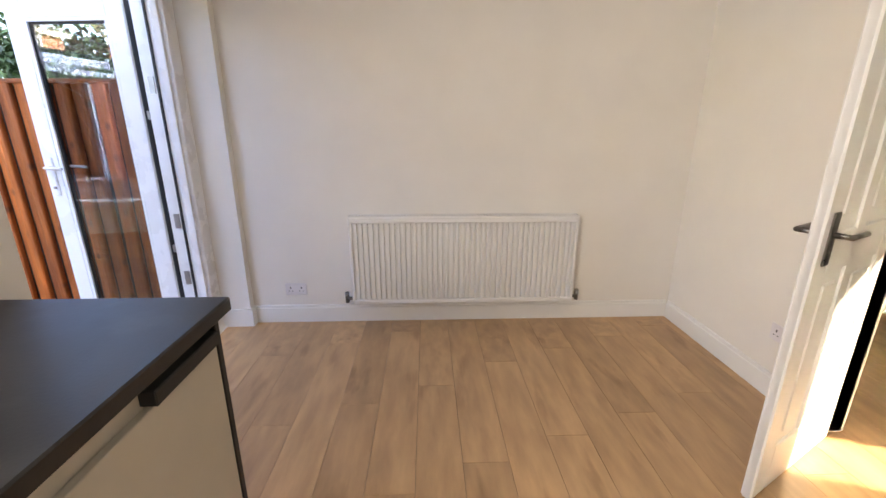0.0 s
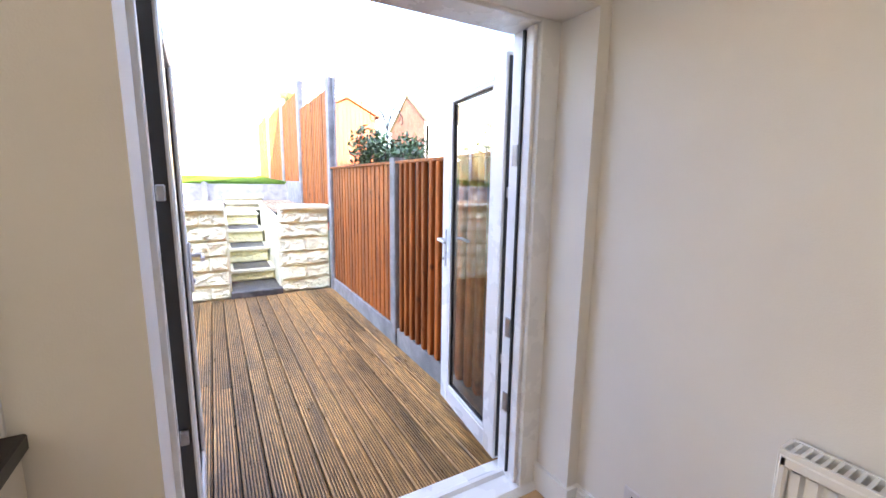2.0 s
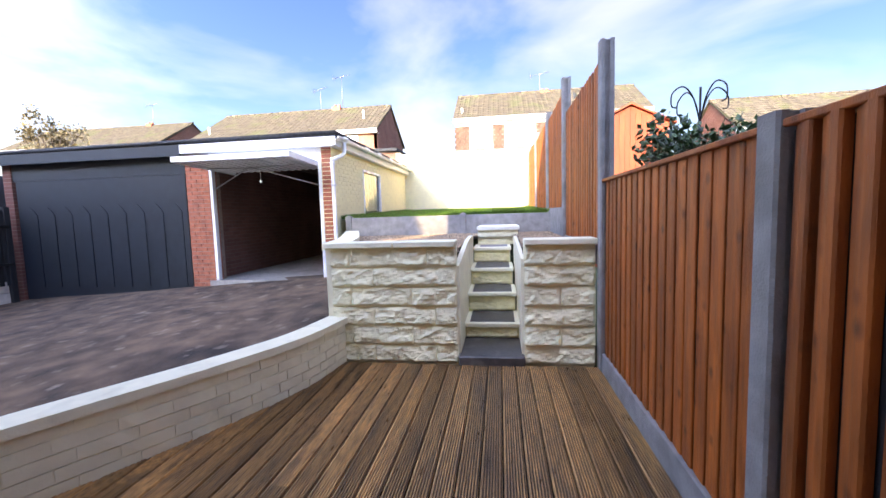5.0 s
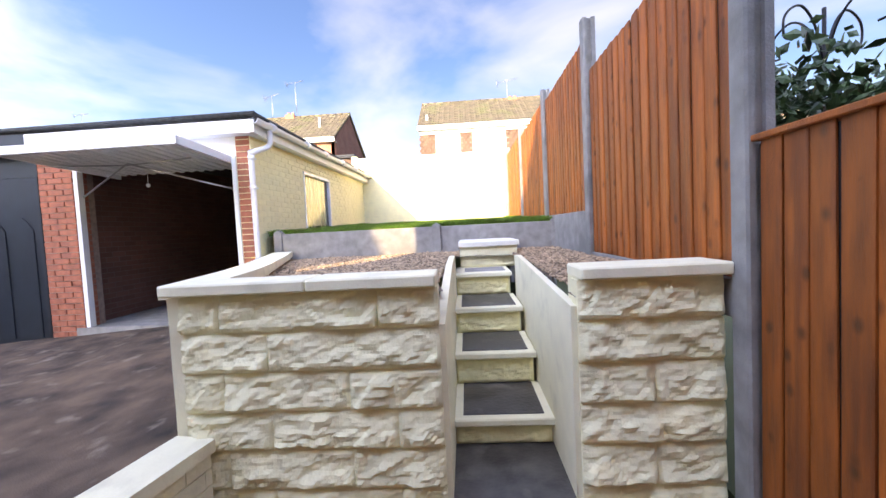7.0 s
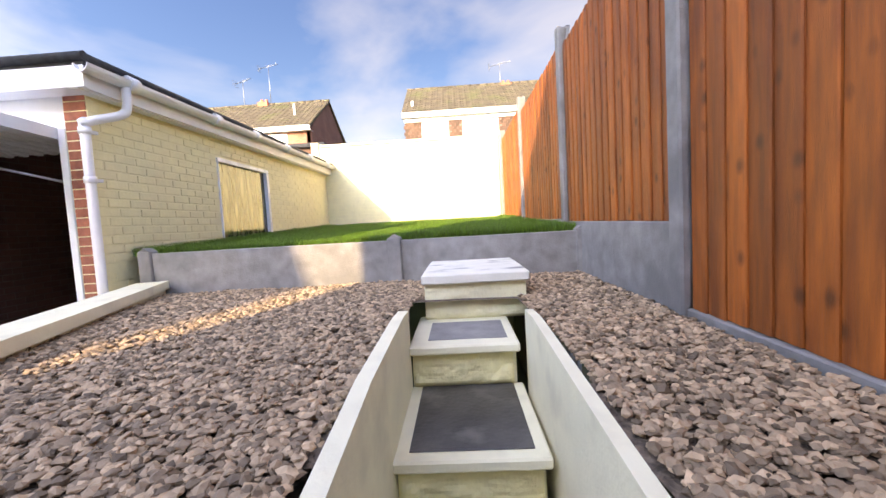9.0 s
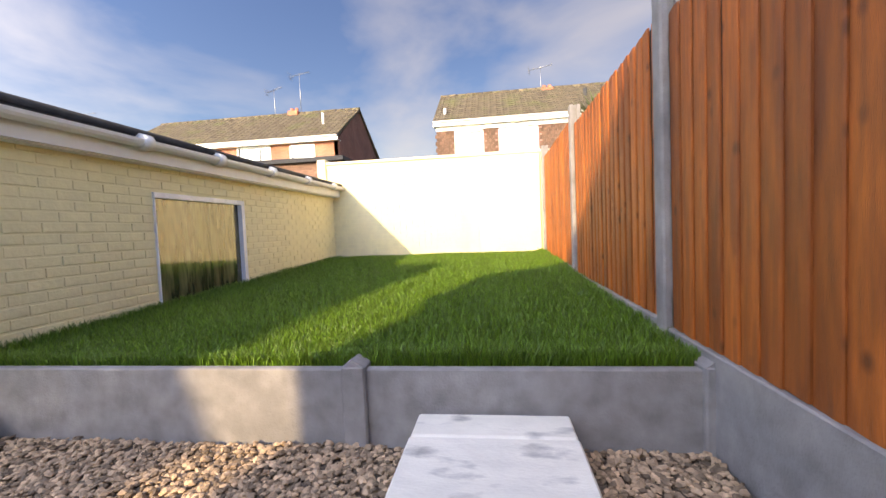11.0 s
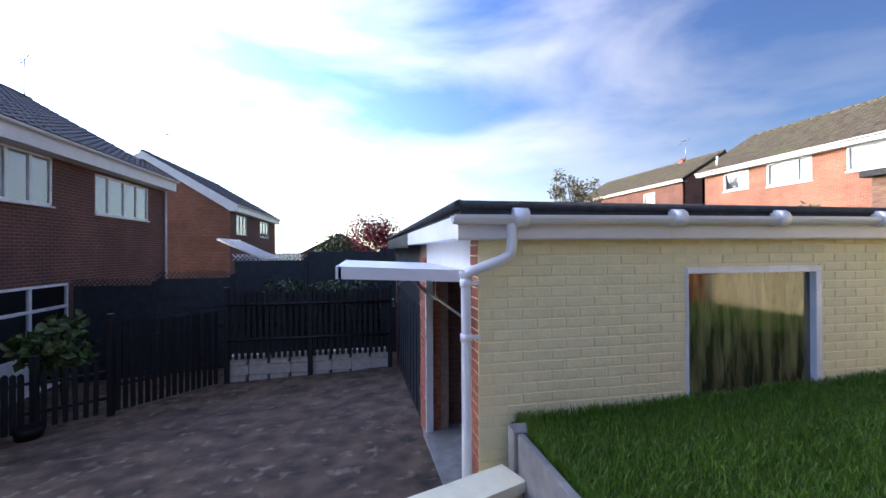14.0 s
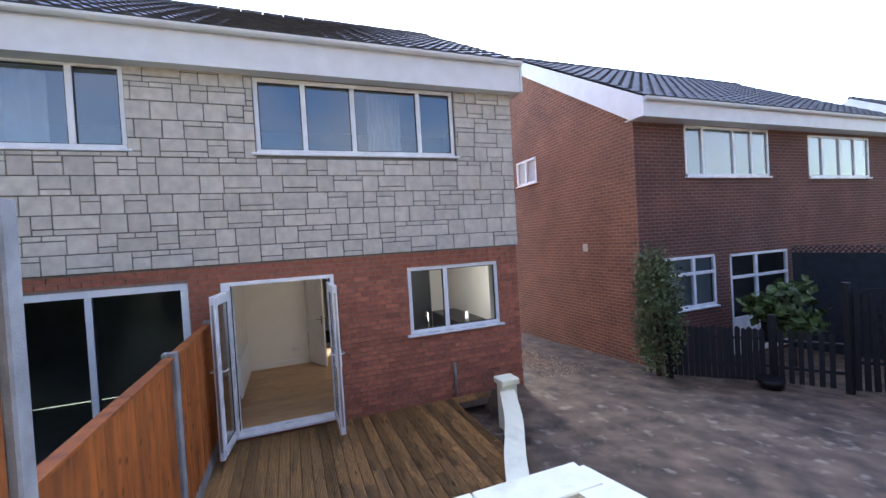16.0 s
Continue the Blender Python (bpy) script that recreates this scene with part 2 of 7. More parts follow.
M["cream_brick"] = material("cream_painted_brick", (0.85, 0.77, 0.46), 0.68, 0.04, 8, 0.5, 30, random_tint=0.03, dark=(0.62, 0.54, 0.31), dark_scale=3.0, dark_amount=0.3, dark_lo=0.6)
M["worn_slab"] = material("worn_cream_slab", (0.82, 0.80, 0.68), 0.7, 0.05, 9, 0.3, 60, dark=(0.20, 0.20, 0.18), dark_scale=5.0, dark_amount=0.9, stretch=(1.6, 0.7, 1), dark_lo=0.56)
M["slate"] = material("wet_slate_tread", (0.085, 0.079, 0.073), 0.42, 0.35, 7, 0.3, 40, dark=(0.24, 0.225, 0.20), dark_scale=5, dark_amount=0.6, gloss_vary=0.2, dark_lo=0.56)
M["gravel"] = material("gravel_pebble", (0.37, 0.265, 0.165), 0.7, 0.2, 30, 0.2, 120, random_tint=0.65, island=True)
M["gravel_bed"] = material("gravel_bed", (0.16, 0.12, 0.085), 0.9, 0.4, 45, 0.8, 90)
M["grass"] = material("lawn_grass", (0.095, 0.195, 0.012), 0.5, 0.3, 2.5, random_tint=0.5, island=True)
# Shade of the deck grooves, put into a dark brown colour
M["deck_groove_shade"] = material("painted_groove_shade", (0.055, 0.036, 0.02), 0.6, 0.3, 9, 0.2, 60)
M["soil"] = material("soil_under_lawn", (0.035, 0.06, 0.012), 0.95, 0.3, 12, 0.4, 60)
M["tarmac"] = material("stained_tarmac", (0.12, 0.080, 0.052), 0.85, 0.5, 3.0, 0.9, 130, dark=(0.31, 0.25, 0.195), dark_scale=5.5, dark_amount=0.75, gloss_vary=0.12, dark_lo=0.585)
M["ground"] = material("far_ground", (0.07, 0.09, 0.04), 0.95, 0.3, 0.4, 0.2, 20)
M["felt"] = material("dark_roof_felt", (0.035, 0.038, 0.042), 0.8, 0.3, 14, 0.3, 90)
M["fascia"] = material("white_fascia", (0.78, 0.79, 0.80), 0.4, 0.04, 4)
M["stone_clad"] = material("grey_stone_slab", (0.55, 0.51, 0.445), 0.85, 0.12, 9, 0.4, 60, random_tint=0.10)
M["clad_joint"] = material("dark_joint", (0.16, 0.148, 0.132), 0.95, 0.2, 20)
M["red_brick"] = material("red_brick", (0.42, 0.145, 0.085), 0.85, 0.2, 14, 0.4, 70, random_tint=0.25, dark=(0.18, 0.075, 0.05), dark_scale=4, dark_amount=0.4)
M["mortar"] = material("mortar", (0.30, 0.22, 0.18), 0.95, 0.15, 25, 0.3, 80)
M["roof_tile"] = material("dark_roof_tile", (0.045, 0.042, 0.042), 0.55, 0.35, 4, 0.3, 60, random_tint=0.25, dark=(0.09, 0.085, 0.075), dark_scale=2, dark_amount=0.4, island=True)
M["mossy_tile"] = material("mossy_roof_tile", (0.10, 0.082, 0.055), 0.85, 0.3, 3, 0.4, 40, random_tint=0.2, dark=(0.09, 0.10, 0.035), dark_scale=0.9, dark_amount=0.7, island=True)
M["brown_tile"] = material("brown_hung_tile", (0.13, 0.075, 0.05), 0.85, 0.25, 5, 0.3, 40, random_tint=0.25, island=True)
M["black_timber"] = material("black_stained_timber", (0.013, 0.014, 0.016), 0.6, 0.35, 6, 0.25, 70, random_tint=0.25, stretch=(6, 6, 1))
M["grey_fence"] = material("dark_blue_grey_fence_paint", (0.030, 0.038, 0.047), 0.65, 0.2, 6, 0.2, 60, random_tint=0.15)
M["black_door"] = material("dark_blue_black_garage_door", (0.016, 0.021, 0.027), 0.45, 0.15, 6)
# Brick with the garage's inner shade in its colour; no part uses it
M["dark_inside"] = material("shade_toned_garage_brick", (0.10, 0.052, 0.038), 0.9, 0.3, 10, 0.3, 60)
M["red_shed"] = material("red_shed_timber", (0.42, 0.085, 0.03), 0.7, 0.2, 5, 0.2, 40, random_tint=0.12)
M["brown_shed"] = material("weathered_brown_shed_board", (0.22, 0.125, 0.085), 0.8, 0.25, 6, 0.2, 40, random_tint=0.15, stretch=(6, 1, 6))
M["bark"] = material("bark", (0.09, 0.065, 0.045), 0.9, 0.3, 14, 0.5, 60)
M["leaf_dark"] = material("dark_glossy_leaf", (0.055, 0.10, 0.035), 0.38, 0.25, 6, random_tint=0.5, island=True)
M["leaf_ivy"] = material("variegated_ivy_leaf", (0.12, 0.15, 0.055), 0.5, 0.35, 9, random_tint=0.5, island=True)
M["leaf_red"] = material("red_autumn_leaf", (0.30, 0.06, 0.07), 0.6, 0.25, 6, random_tint=0.5, island=True)
M["leaf_green"] = material("green_leaf", (0.09, 0.14, 0.04), 0.5, 0.25, 6, random_tint=0.5, island=True)
M["leaf_autumn"] = material("autumn_tree_leaf", (0.19, 0.15, 0.07), 0.6, 0.3, 6, random_tint=0.5, island=True)
M["black_metal"] = material("black_metal", (0.02, 0.02, 0.022), 0.4, 0.1, 20, metal=0.6)
M["aerial"] = material("aerial_aluminium", (0.4, 0.4, 0.42), 0.4, 0.1, 20, metal=0.9)
M["glass"] = glass_material("clear_glass", (0.9, 0.95, 0.95), 0.0, 1.75)
M["plain_glass"] = glass_material("plain_window_glass", (0.9, 0.94, 0.95), 0.0, 1.4)
M["window_glass"] = glass_material("window_glass", (0.85, 0.92, 0.95), 0.0, 2.1)
M["curtain"] = material("white_curtain", (0.75, 0.75, 0.77), 0.9, 0.05, 8)
# Grey that carries the shade of unlit rooms behind the windows
M["room_shade"] = material("shade_toned_room_wall", (0.20, 0.19, 0.18), 0.9, 0.1, 3)
M["blind"] = material("pale_grey_blind", (0.50, 0.53, 0.54), 0.6, 0.05, 3)
M["chrome"] = material("chrome", (0.75, 0.75, 0.77), 0.12, 0.03, 10, metal=1.0)
M["pink_socket"] = material("white_socket_plastic", (0.74, 0.72, 0.74), 0.35, 0.02, 8)
M["terracotta"] = material("dark_grey_pot", (0.05, 0.05, 0.05), 0.6, 0.1, 10)
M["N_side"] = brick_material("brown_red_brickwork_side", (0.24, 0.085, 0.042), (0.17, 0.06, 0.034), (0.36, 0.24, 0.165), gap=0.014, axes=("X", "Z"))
# Same house's brick, darkened in colour for the face in deeper shade
M["N_front"] = brick_material("brown_red_brickwork_shaded_front", (0.15, 0.054, 0.038), (0.11, 0.041, 0.032), (0.27, 0.19, 0.155), gap=0.013, axes=("Y", "Z"))
M["far_brick"] = brick_material("orange_brickwork_far", (0.36, 0.145, 0.085), (0.30, 0.11, 0.065), (0.40, 0.31, 0.25), axes=("Y", "Z"))
M["far_gable"] = brick_material("brown_brickwork_gable", (0.17, 0.07, 0.05), (0.14, 0.055, 0.04), (0.24, 0.16, 0.13), axes=("X", "Z"))
# Inside garage walls: the shade indoors is put into brick and mortar colours
M["inner_brick"] = brick_material("shade_toned_garage_brickwork", (0.16, 0.075, 0.055), (0.12, 0.055, 0.042), (0.15, 0.11, 0.09), axes=("X", "Z"))
# ---- mesh helpers ----
def box(bm, x0, x1, y0, y1, z0, z1, bevel=0.0, seg=1):
    """Adds a box to bm, with bevelled edges where bevel is given."""
    tmp = bmesh.new() if bevel else bm
    v = [tmp.verts.new((x, y, z)) for x in (x0, x1) for y in (y0, y1) for z in (z0, z1)]
    for f in ((0, 1, 3, 2), (4, 6, 7, 5), (0, 4, 5, 1), (2, 3, 7, 6), (0, 2, 6, 4), (1, 5, 7, 3)):
        tmp.faces.new([v[i] for i in f])
    if bevel:
        bmesh.ops.bevel(tmp, geom=tmp.edges[:], offset=bevel, segments=seg, affect="EDGES", profile=0.6)
        join(bm, tmp)
    return bm


def join(bm, other, m=None):
    """Adds all of other to bm and frees other."""
    if m is not None:
        other.transform(m)
    other.verts.index_update()
    vs = [bm.verts.new(v.co) for v in other.verts]
    for f in other.faces:
        try:
            bm.faces.new([vs[v.index] for v in f.verts]).smooth = f.smooth
        except ValueError:
            pass
    other.free()
    return bm


def cube(*a, bevel=0.0, seg=1):
    return box(bmesh.new(), *a, bevel=bevel, seg=seg)


def tube(bm, points, r, sides=8, r_end=None, caps=True):
    """A round bar through the points."""
    pts = [Vector(p) for p in points]
    rings = []
    side = None
    for i, p in enumerate(pts):
        d = (pts[min(i + 1, len(pts) - 1)] - pts[max(i - 1, 0)]).normalized()
        if side is None:
            side = d.orthogonal().normalized()
        side = (side - d * side.dot(d)).normalized()
        up = d.cross(side)
        rr = r if r_end is None else r + (r_end - r) * i / max(1, len(pts) - 1)
        rings.append([bm.verts.new(p + rr * (math.cos(a) * side + math.sin(a) * up)) for a in (2 * math.pi * k / sides for k in range(sides))])
    for a, b in zip(rings, rings[1:]):
        for k in range(sides):
            bm.faces.new((a[k], a[(k + 1) % sides], b[(k + 1) % sides], b[k])).smooth = True
    if caps:
        bm.faces.new(rings[0][::-1])
        bm.faces.new(rings[-1])
    return bm


def prism(bm, outline, lo, hi, axis="x"):
    """Extrudes a closed outline of 2D points along an axis from lo to hi. axis x: (y, z); y: (x, z); z: (x, y)."""
    put = {"x": lambda a, b, c: (c, a, b), "y": lambda a, b, c: (a, c, b), "z": lambda a, b, c: (a, b, c)}[axis]
    lo_v = [bm.verts.new(put(a, b, lo)) for a, b in outline]
    hi_v = [bm.verts.new(put(a, b, hi)) for a, b in outline]
    n = len(outline)
    for i in range(n):
        bm.faces.new((lo_v[i], lo_v[(i + 1) % n], hi_v[(i + 1) % n], hi_v[i]))
    bm.faces.new(lo_v[::-1])
    bm.faces.new(hi_v)
    return bm


def mesh_of(name, bm, mat):
    bmesh.ops.recalc_face_normals(bm, faces=bm.faces[:])
    me = bpy.data.meshes.new(name)
    bm.to_mesh(me)
    bm.free()
    me.materials.append(M[mat] if isinstance(mat, str) else mat)
    return me


def thing(name, at, label, category, group="", kind=""):
    ob = new(name)
    ob.empty_display_size = 0.1
    ob.matrix_basis = Matrix.Translation(at)
    return tagged(ob, label, category, group, kind)


def world_of(ob):
    m = ob.matrix_basis.copy()
    if ob.parent:
        m = world_of(ob.parent) @ ob.matrix_parent_inverse @ m
    return m


def part(name, bm, mat, parent, label=""):
    """Links a bmesh, in world coordinates, as one mesh object under a thing or a part."""
    ob = new(name, mesh_of(name, bm, mat))
    ob.parent = parent
    ob.matrix_parent_inverse = world_of(parent).inverted()
    return tagged(ob, label)


def piece(name, me, m, parent):
    """A piece on shared mesh data at the pose m."""
    ob = new(name, me)
    ob.parent = parent
    ob.matrix_parent_inverse = world_of(parent).inverted()
    ob.matrix_basis = m
    return ob


def single(name, bm, mat, label, category, group="", kind=""):
    return tagged(new(name, mesh_of(name, bm, mat)), label, category, group, kind)


def structure(name, bm, mat, label):
    return single(name, bm, mat, label, name.split("_")[0], kind="structure")


def wall_with_holes(bm, plane, t0, t1, a0, a1, z0, z1, holes):
    """A wall slab from t0 to t1 thick across plane ('x': runs along y, 'y': runs along x), with through holes (a0, a1, z0, z1)."""
    av = sorted({a0, a1, *[h[0] for h in holes], *[h[1] for h in holes]})
    zv = sorted({z0, z1, *[h[2] for h in holes], *[h[3] for h in holes]})
    def solid(i, j):
        if not (0 <= i < len(av) - 1 and 0 <= j < len(zv) - 1):
            return False
        am, zm = (av[i] + av[i + 1]) / 2, (zv[j] + zv[j + 1]) / 2
        return not any(h[0] < am < h[1] and h[2] < zm < h[3] for h in holes)
    def P(t, a, z):
        return (t, a, z) if plane == "x" else (a, t, z)
    cache = {}
    def V(t, i, j):
        if (t, i, j) not in cache:
            cache[t, i, j] = bm.verts.new(P(t, av[i], zv[j]))
        return cache[t, i, j]
    for i in range(len(av) - 1):
        for j in range(len(zv) - 1):
            if not solid(i, j):
                continue
            for t in (t0, t1):
                bm.faces.new((V(t, i, j), V(t, i + 1, j), V(t, i + 1, j + 1), V(t, i, j + 1)))
            for di, dj, e in ((-1, 0, ((i, j), (i, j + 1))), (1, 0, ((i + 1, j), (i + 1, j + 1))), (0, -1, ((i, j), (i + 1, j))), (0, 1, ((i, j + 1), (i + 1, j + 1)))):
                if not solid(i + di, j + dj):
                    (p, q), (r, s) = e
                    bm.faces.new((V(t0, p, q), V(t0, r, s), V(t1, r, s), V(t1, p, q)))
    return bm


def from_arrays(name, verts, faces, mat, smooth=False):
    me = bpy.data.meshes.new(name)
    me.from_pydata(verts.tolist(), [], faces.tolist())
    me.materials.append(M[mat])
    if smooth:
        me.polygons.foreach_set("use_smooth", [True] * len(me.polygons))
    me.update()
    return me


def leaf_cloud(name, centres, size, mat, seed, flat=0.5, long=1.6):
    """Many small folded leaves at the centres, each turned at random."""
    rng = np.random.default_rng(seed)
    n = len(centres)
    d = rng.normal(size=(n, 3)); d /= np.linalg.norm(d, axis=1)[:, None]
    s = rng.normal(size=(n, 3)); s -= d * (s * d).sum(1)[:, None]; s /= np.linalg.norm(s, axis=1)[:, None]
    u = np.cross(d, s)
    k = size * rng.uniform(0.6, 1.3, n)[:, None]
    c = np.asarray(centres)
    v = np.stack([c - d * k * long / 2, c + s * k * flat, c + d * k * long / 2, c - s * k * flat, c + u * k * 0.15], 1).reshape(-1, 3)
    b = np.arange(n)[:, None] * 5
    f = np.concatenate([b + np.array([0, 1, 4]), b + np.array([1, 2, 4]), b + np.array([2, 3, 4]), b + np.array([3, 0, 4])])
    return from_arrays(name, v, f, mat)


def blob_points(n, centre, radii, seed, clumps=14, clump_r=0.35, shell=0.55):
    """Points for leaves: clumps strewn through an uneven crown."""
    rng = np.random.default_rng(seed)
    d = rng.normal(size=(clumps, 3)); d /= np.linalg.norm(d, axis=1)[:, None]
    cc = np.array(centre) + d * np.array(radii) * rng.uniform(shell, 1.0, clumps)[:, None] * 0.8
    w = rng.integers(0, clumps, n)
    o = rng.normal(size=(n, 3)); o /= np.linalg.norm(o, axis=1)[:, None]
    return cc[w] + o * np.array(radii) * clump_r * rng.uniform(0.3, 1.15, n)[:, None]


def add_mesh(name, me, parent, label=""):
    ob = new(name, me)
    ob.parent = parent
    ob.matrix_parent_inverse = world_of(parent).inverted()
    return tagged(ob, label)


def tarmac_z(x, y):
    return -0.1 + 0.066 * (y + 1.55) - 0.044 * (x + 1.76)
# ---- own house: shell ----
XF, XI = -1.76, -1.41            # outer face and inner face of the garden wall
CEIL = 2.38
DOOR = (1.46, 2.94, 0.0, 2.10)
KWIN = (-1.26, 0.33, 1.04, 2.10)
UWIN = (-0.61, 2.38, 3.86, 4.92)
NPAT = (3.32, 5.6, 0.0, 2.14)
NUP = (3.86, 6.4, 3.88, 4.95)
END = -1.64

bm = wall_with_holes(bmesh.new(), "x", -1.745, -1.60, END, 8.6, -0.3, 5.0, [DOOR, KWIN, UWIN, NPAT, NUP])
structure("wall_garden", bm, "mortar", "outer brick and stone-clad wall of the house")
bm = wall_with_holes(bmesh.new(), "x", -1.60, XI, END + 0.1, 2.99, 0.0, CEIL, [(1.52, 2.93, 0.0, 2.06), (KWIN[0], KWIN[1], KWIN[2], KWIN[3])])
structure("wall_garden_inside", bm, "plaster", "white plastered inside of the garden wall")
bm = cube(-1.60, 6.3, END, END + 0.1, -0.3, 5.0)
structure("wall_side", bm, M["far_gable"], "brown brick side wall of the house")
structure("wall_side_inside", cube(-1.41, 1.55, END + 0.1, END + 0.115, 0.0, CEIL), "plaster", "white plastered inside of the side wall")
structure("wall_radiator", cube(-1.60, 6.2, 2.99, 3.14, 0.0, 5.0), "plaster", "white plastered wall behind the radiator")
structure("wall_hall", wall_with_holes(bmesh.new(), "x", 1.55, 1.67, END + 0.1, 2.99, 0.0, CEIL, [(0.98, 1.78, 0.0, 2.03)]), "plaster", "white plastered wall with an open doorway")
# the opening is added, sized so sun reaches only the hall door
structure("wall_street", wall_with_holes(bmesh.new(), "x", 5.0, 5.25, END, 8.6, -0.3, 5.0, [(0.05, 0.50, 0.9, 2.3)]), "plaster", "front wall of the house with an added sun slot")
structure("wall_party_end", cube(-1.60, 5.0, 8.5, 8.6, -0.3, 5.0), "plaster", "plain end wall of the adjoining house")
structure("ceiling", cube(-1.60, 5.0, END + 0.1, 2.99, CEIL, CEIL + 0.2), "ceiling", "white plastered ceiling")
structure("ceiling_adjoining", cube(-1.60, 5.0, 3.14, 8.5, CEIL, CEIL + 0.2), "ceiling", "white ceiling of the adjoining room")
structure("ceiling_upper", cube(-1.60, 5.0, END + 0.1, 8.5, 4.97, 5.05), "ceiling", "white ceiling of the upper floor")
structure("wall_upper", cube(1.2, 1.3, END + 0.1, 8.5, CEIL + 0.2, 4.97), "room_shade", "inner wall of the upper floor, coloured for room shade")
structure("wall_adjoining", cube(1.2, 1.3, 3.14, 8.5, 0.0, CEIL), "room_shade", "inner wall of the adjoining house, coloured for room shade")
structure("floor_adjoining", cube(-1.60, 1.2, 3.14, 8.5, -0.12, -0.02), "room_shade", "floor of the adjoining room, coloured for room shade")
floor = structure("floor", cube(-1.60, 5.0, END + 0.1, 2.99, -0.12, -0.012), "soil", "oak laminate floor of wide planks")

# skirting boards
def skirting(name, x0, x1, y0, y1):
    bm = bmesh.new()
    box(bm, x0, x1, y0, y1, 0.0, 0.105)
    t = 0.006
    along_x = abs(x1 - x0) > abs(y1 - y0)
    if along_x:
        box(bm, x0, x1, y0 + t, y1, 0.105, 0.125, 0.0)
    else:
        s = t if x0 > 0 else 0
        box(bm, x0 + s, x1, y0, y1, 0.105, 0.125, 0.0)
    structure(name, bm, "gloss_white", "white painted skirting board")

skirting("baseboard_radiator_wall", -1.392, 1.53, 2.972, 2.99)
skirting("baseboard_hall_wall", 1.532, 1.55, 1.86, 2.972)
bm = cube(-1.60, XI + 0.018, 2.912, 2.93, 0.0, 0.125)
box(bm, XI, XI + 0.018, 2.93, 2.99, 0.0, 0.125)
structure("baseboard_pier", bm, "gloss_white", "white painted skirting round the pier")
# door lining to the hall
bm = bmesh.new()
for y0, y1 in ((0.93, 0.98), (1.78, 1.83)):
    box(bm, 1.535, 1.685, y0, y1, 0, 2.08, 0.004)
box(bm, 1.535, 1.685, 0.98, 1.78, 2.03, 2.08, 0.004)
structure("trim_hall_doorway", bm, "gloss_white", "white door lining and architrave")

# ---- roof of the house ----
def tiled_roof(name, parent, x_eave, z_eave, x_ridge, z_ridge, y0, y1, mat, gauge=0.32, wave=0.3, amp=0.028, step=0.03, label=""):
    """Courses of profiled tiles on one slope, running along y."""
    run = math.hypot(x_ridge - x_eave, z_ridge - z_eave)
    nc = int(run / gauge)
    ny = int(abs(y1 - y0) / (wave / 6)) + 1
    ys = np.linspace(y0, y1, ny)
    ph = (ys / wave) % 1.0
    prof = amp * np.maximum(0, np.sin(ph * 2 * np.pi)) ** 0.7
    ex = np.array([x_ridge - x_eave, 0, z_ridge - z_eave]) / run
    nn = np.array([-ex[2], 0, ex[0]])
    if nn[2] < 0:
        nn = -nn
    rows = []
    for c in range(nc + 1):
        for d, h in ((0.0, 0.0), (0.0, step), (gauge, 0.004)):
            s = min(run, c * gauge + d)
            rows.append(np.array([x_eave, 0, z_eave]) + ex * s + nn * h + np.outer(np.ones(ny), [0, 0, 0]))
            rows[-1][:, 1] = ys
            rows[-1] += np.outer(prof + 0.0, nn) * (1 if h else 0.6)
    v = np.concatenate(rows)
    nr = len(rows)
    i, j = np.meshgrid(np.arange(nr - 1), np.arange(ny - 1), indexing="ij")
    b = (i * ny + j).ravel()
    f = np.stack([b, b + 1, b + ny + 1, b + ny], 1)
    ob = add_mesh(name, from_arrays(name, v, f, mat), parent, label)
    return ob

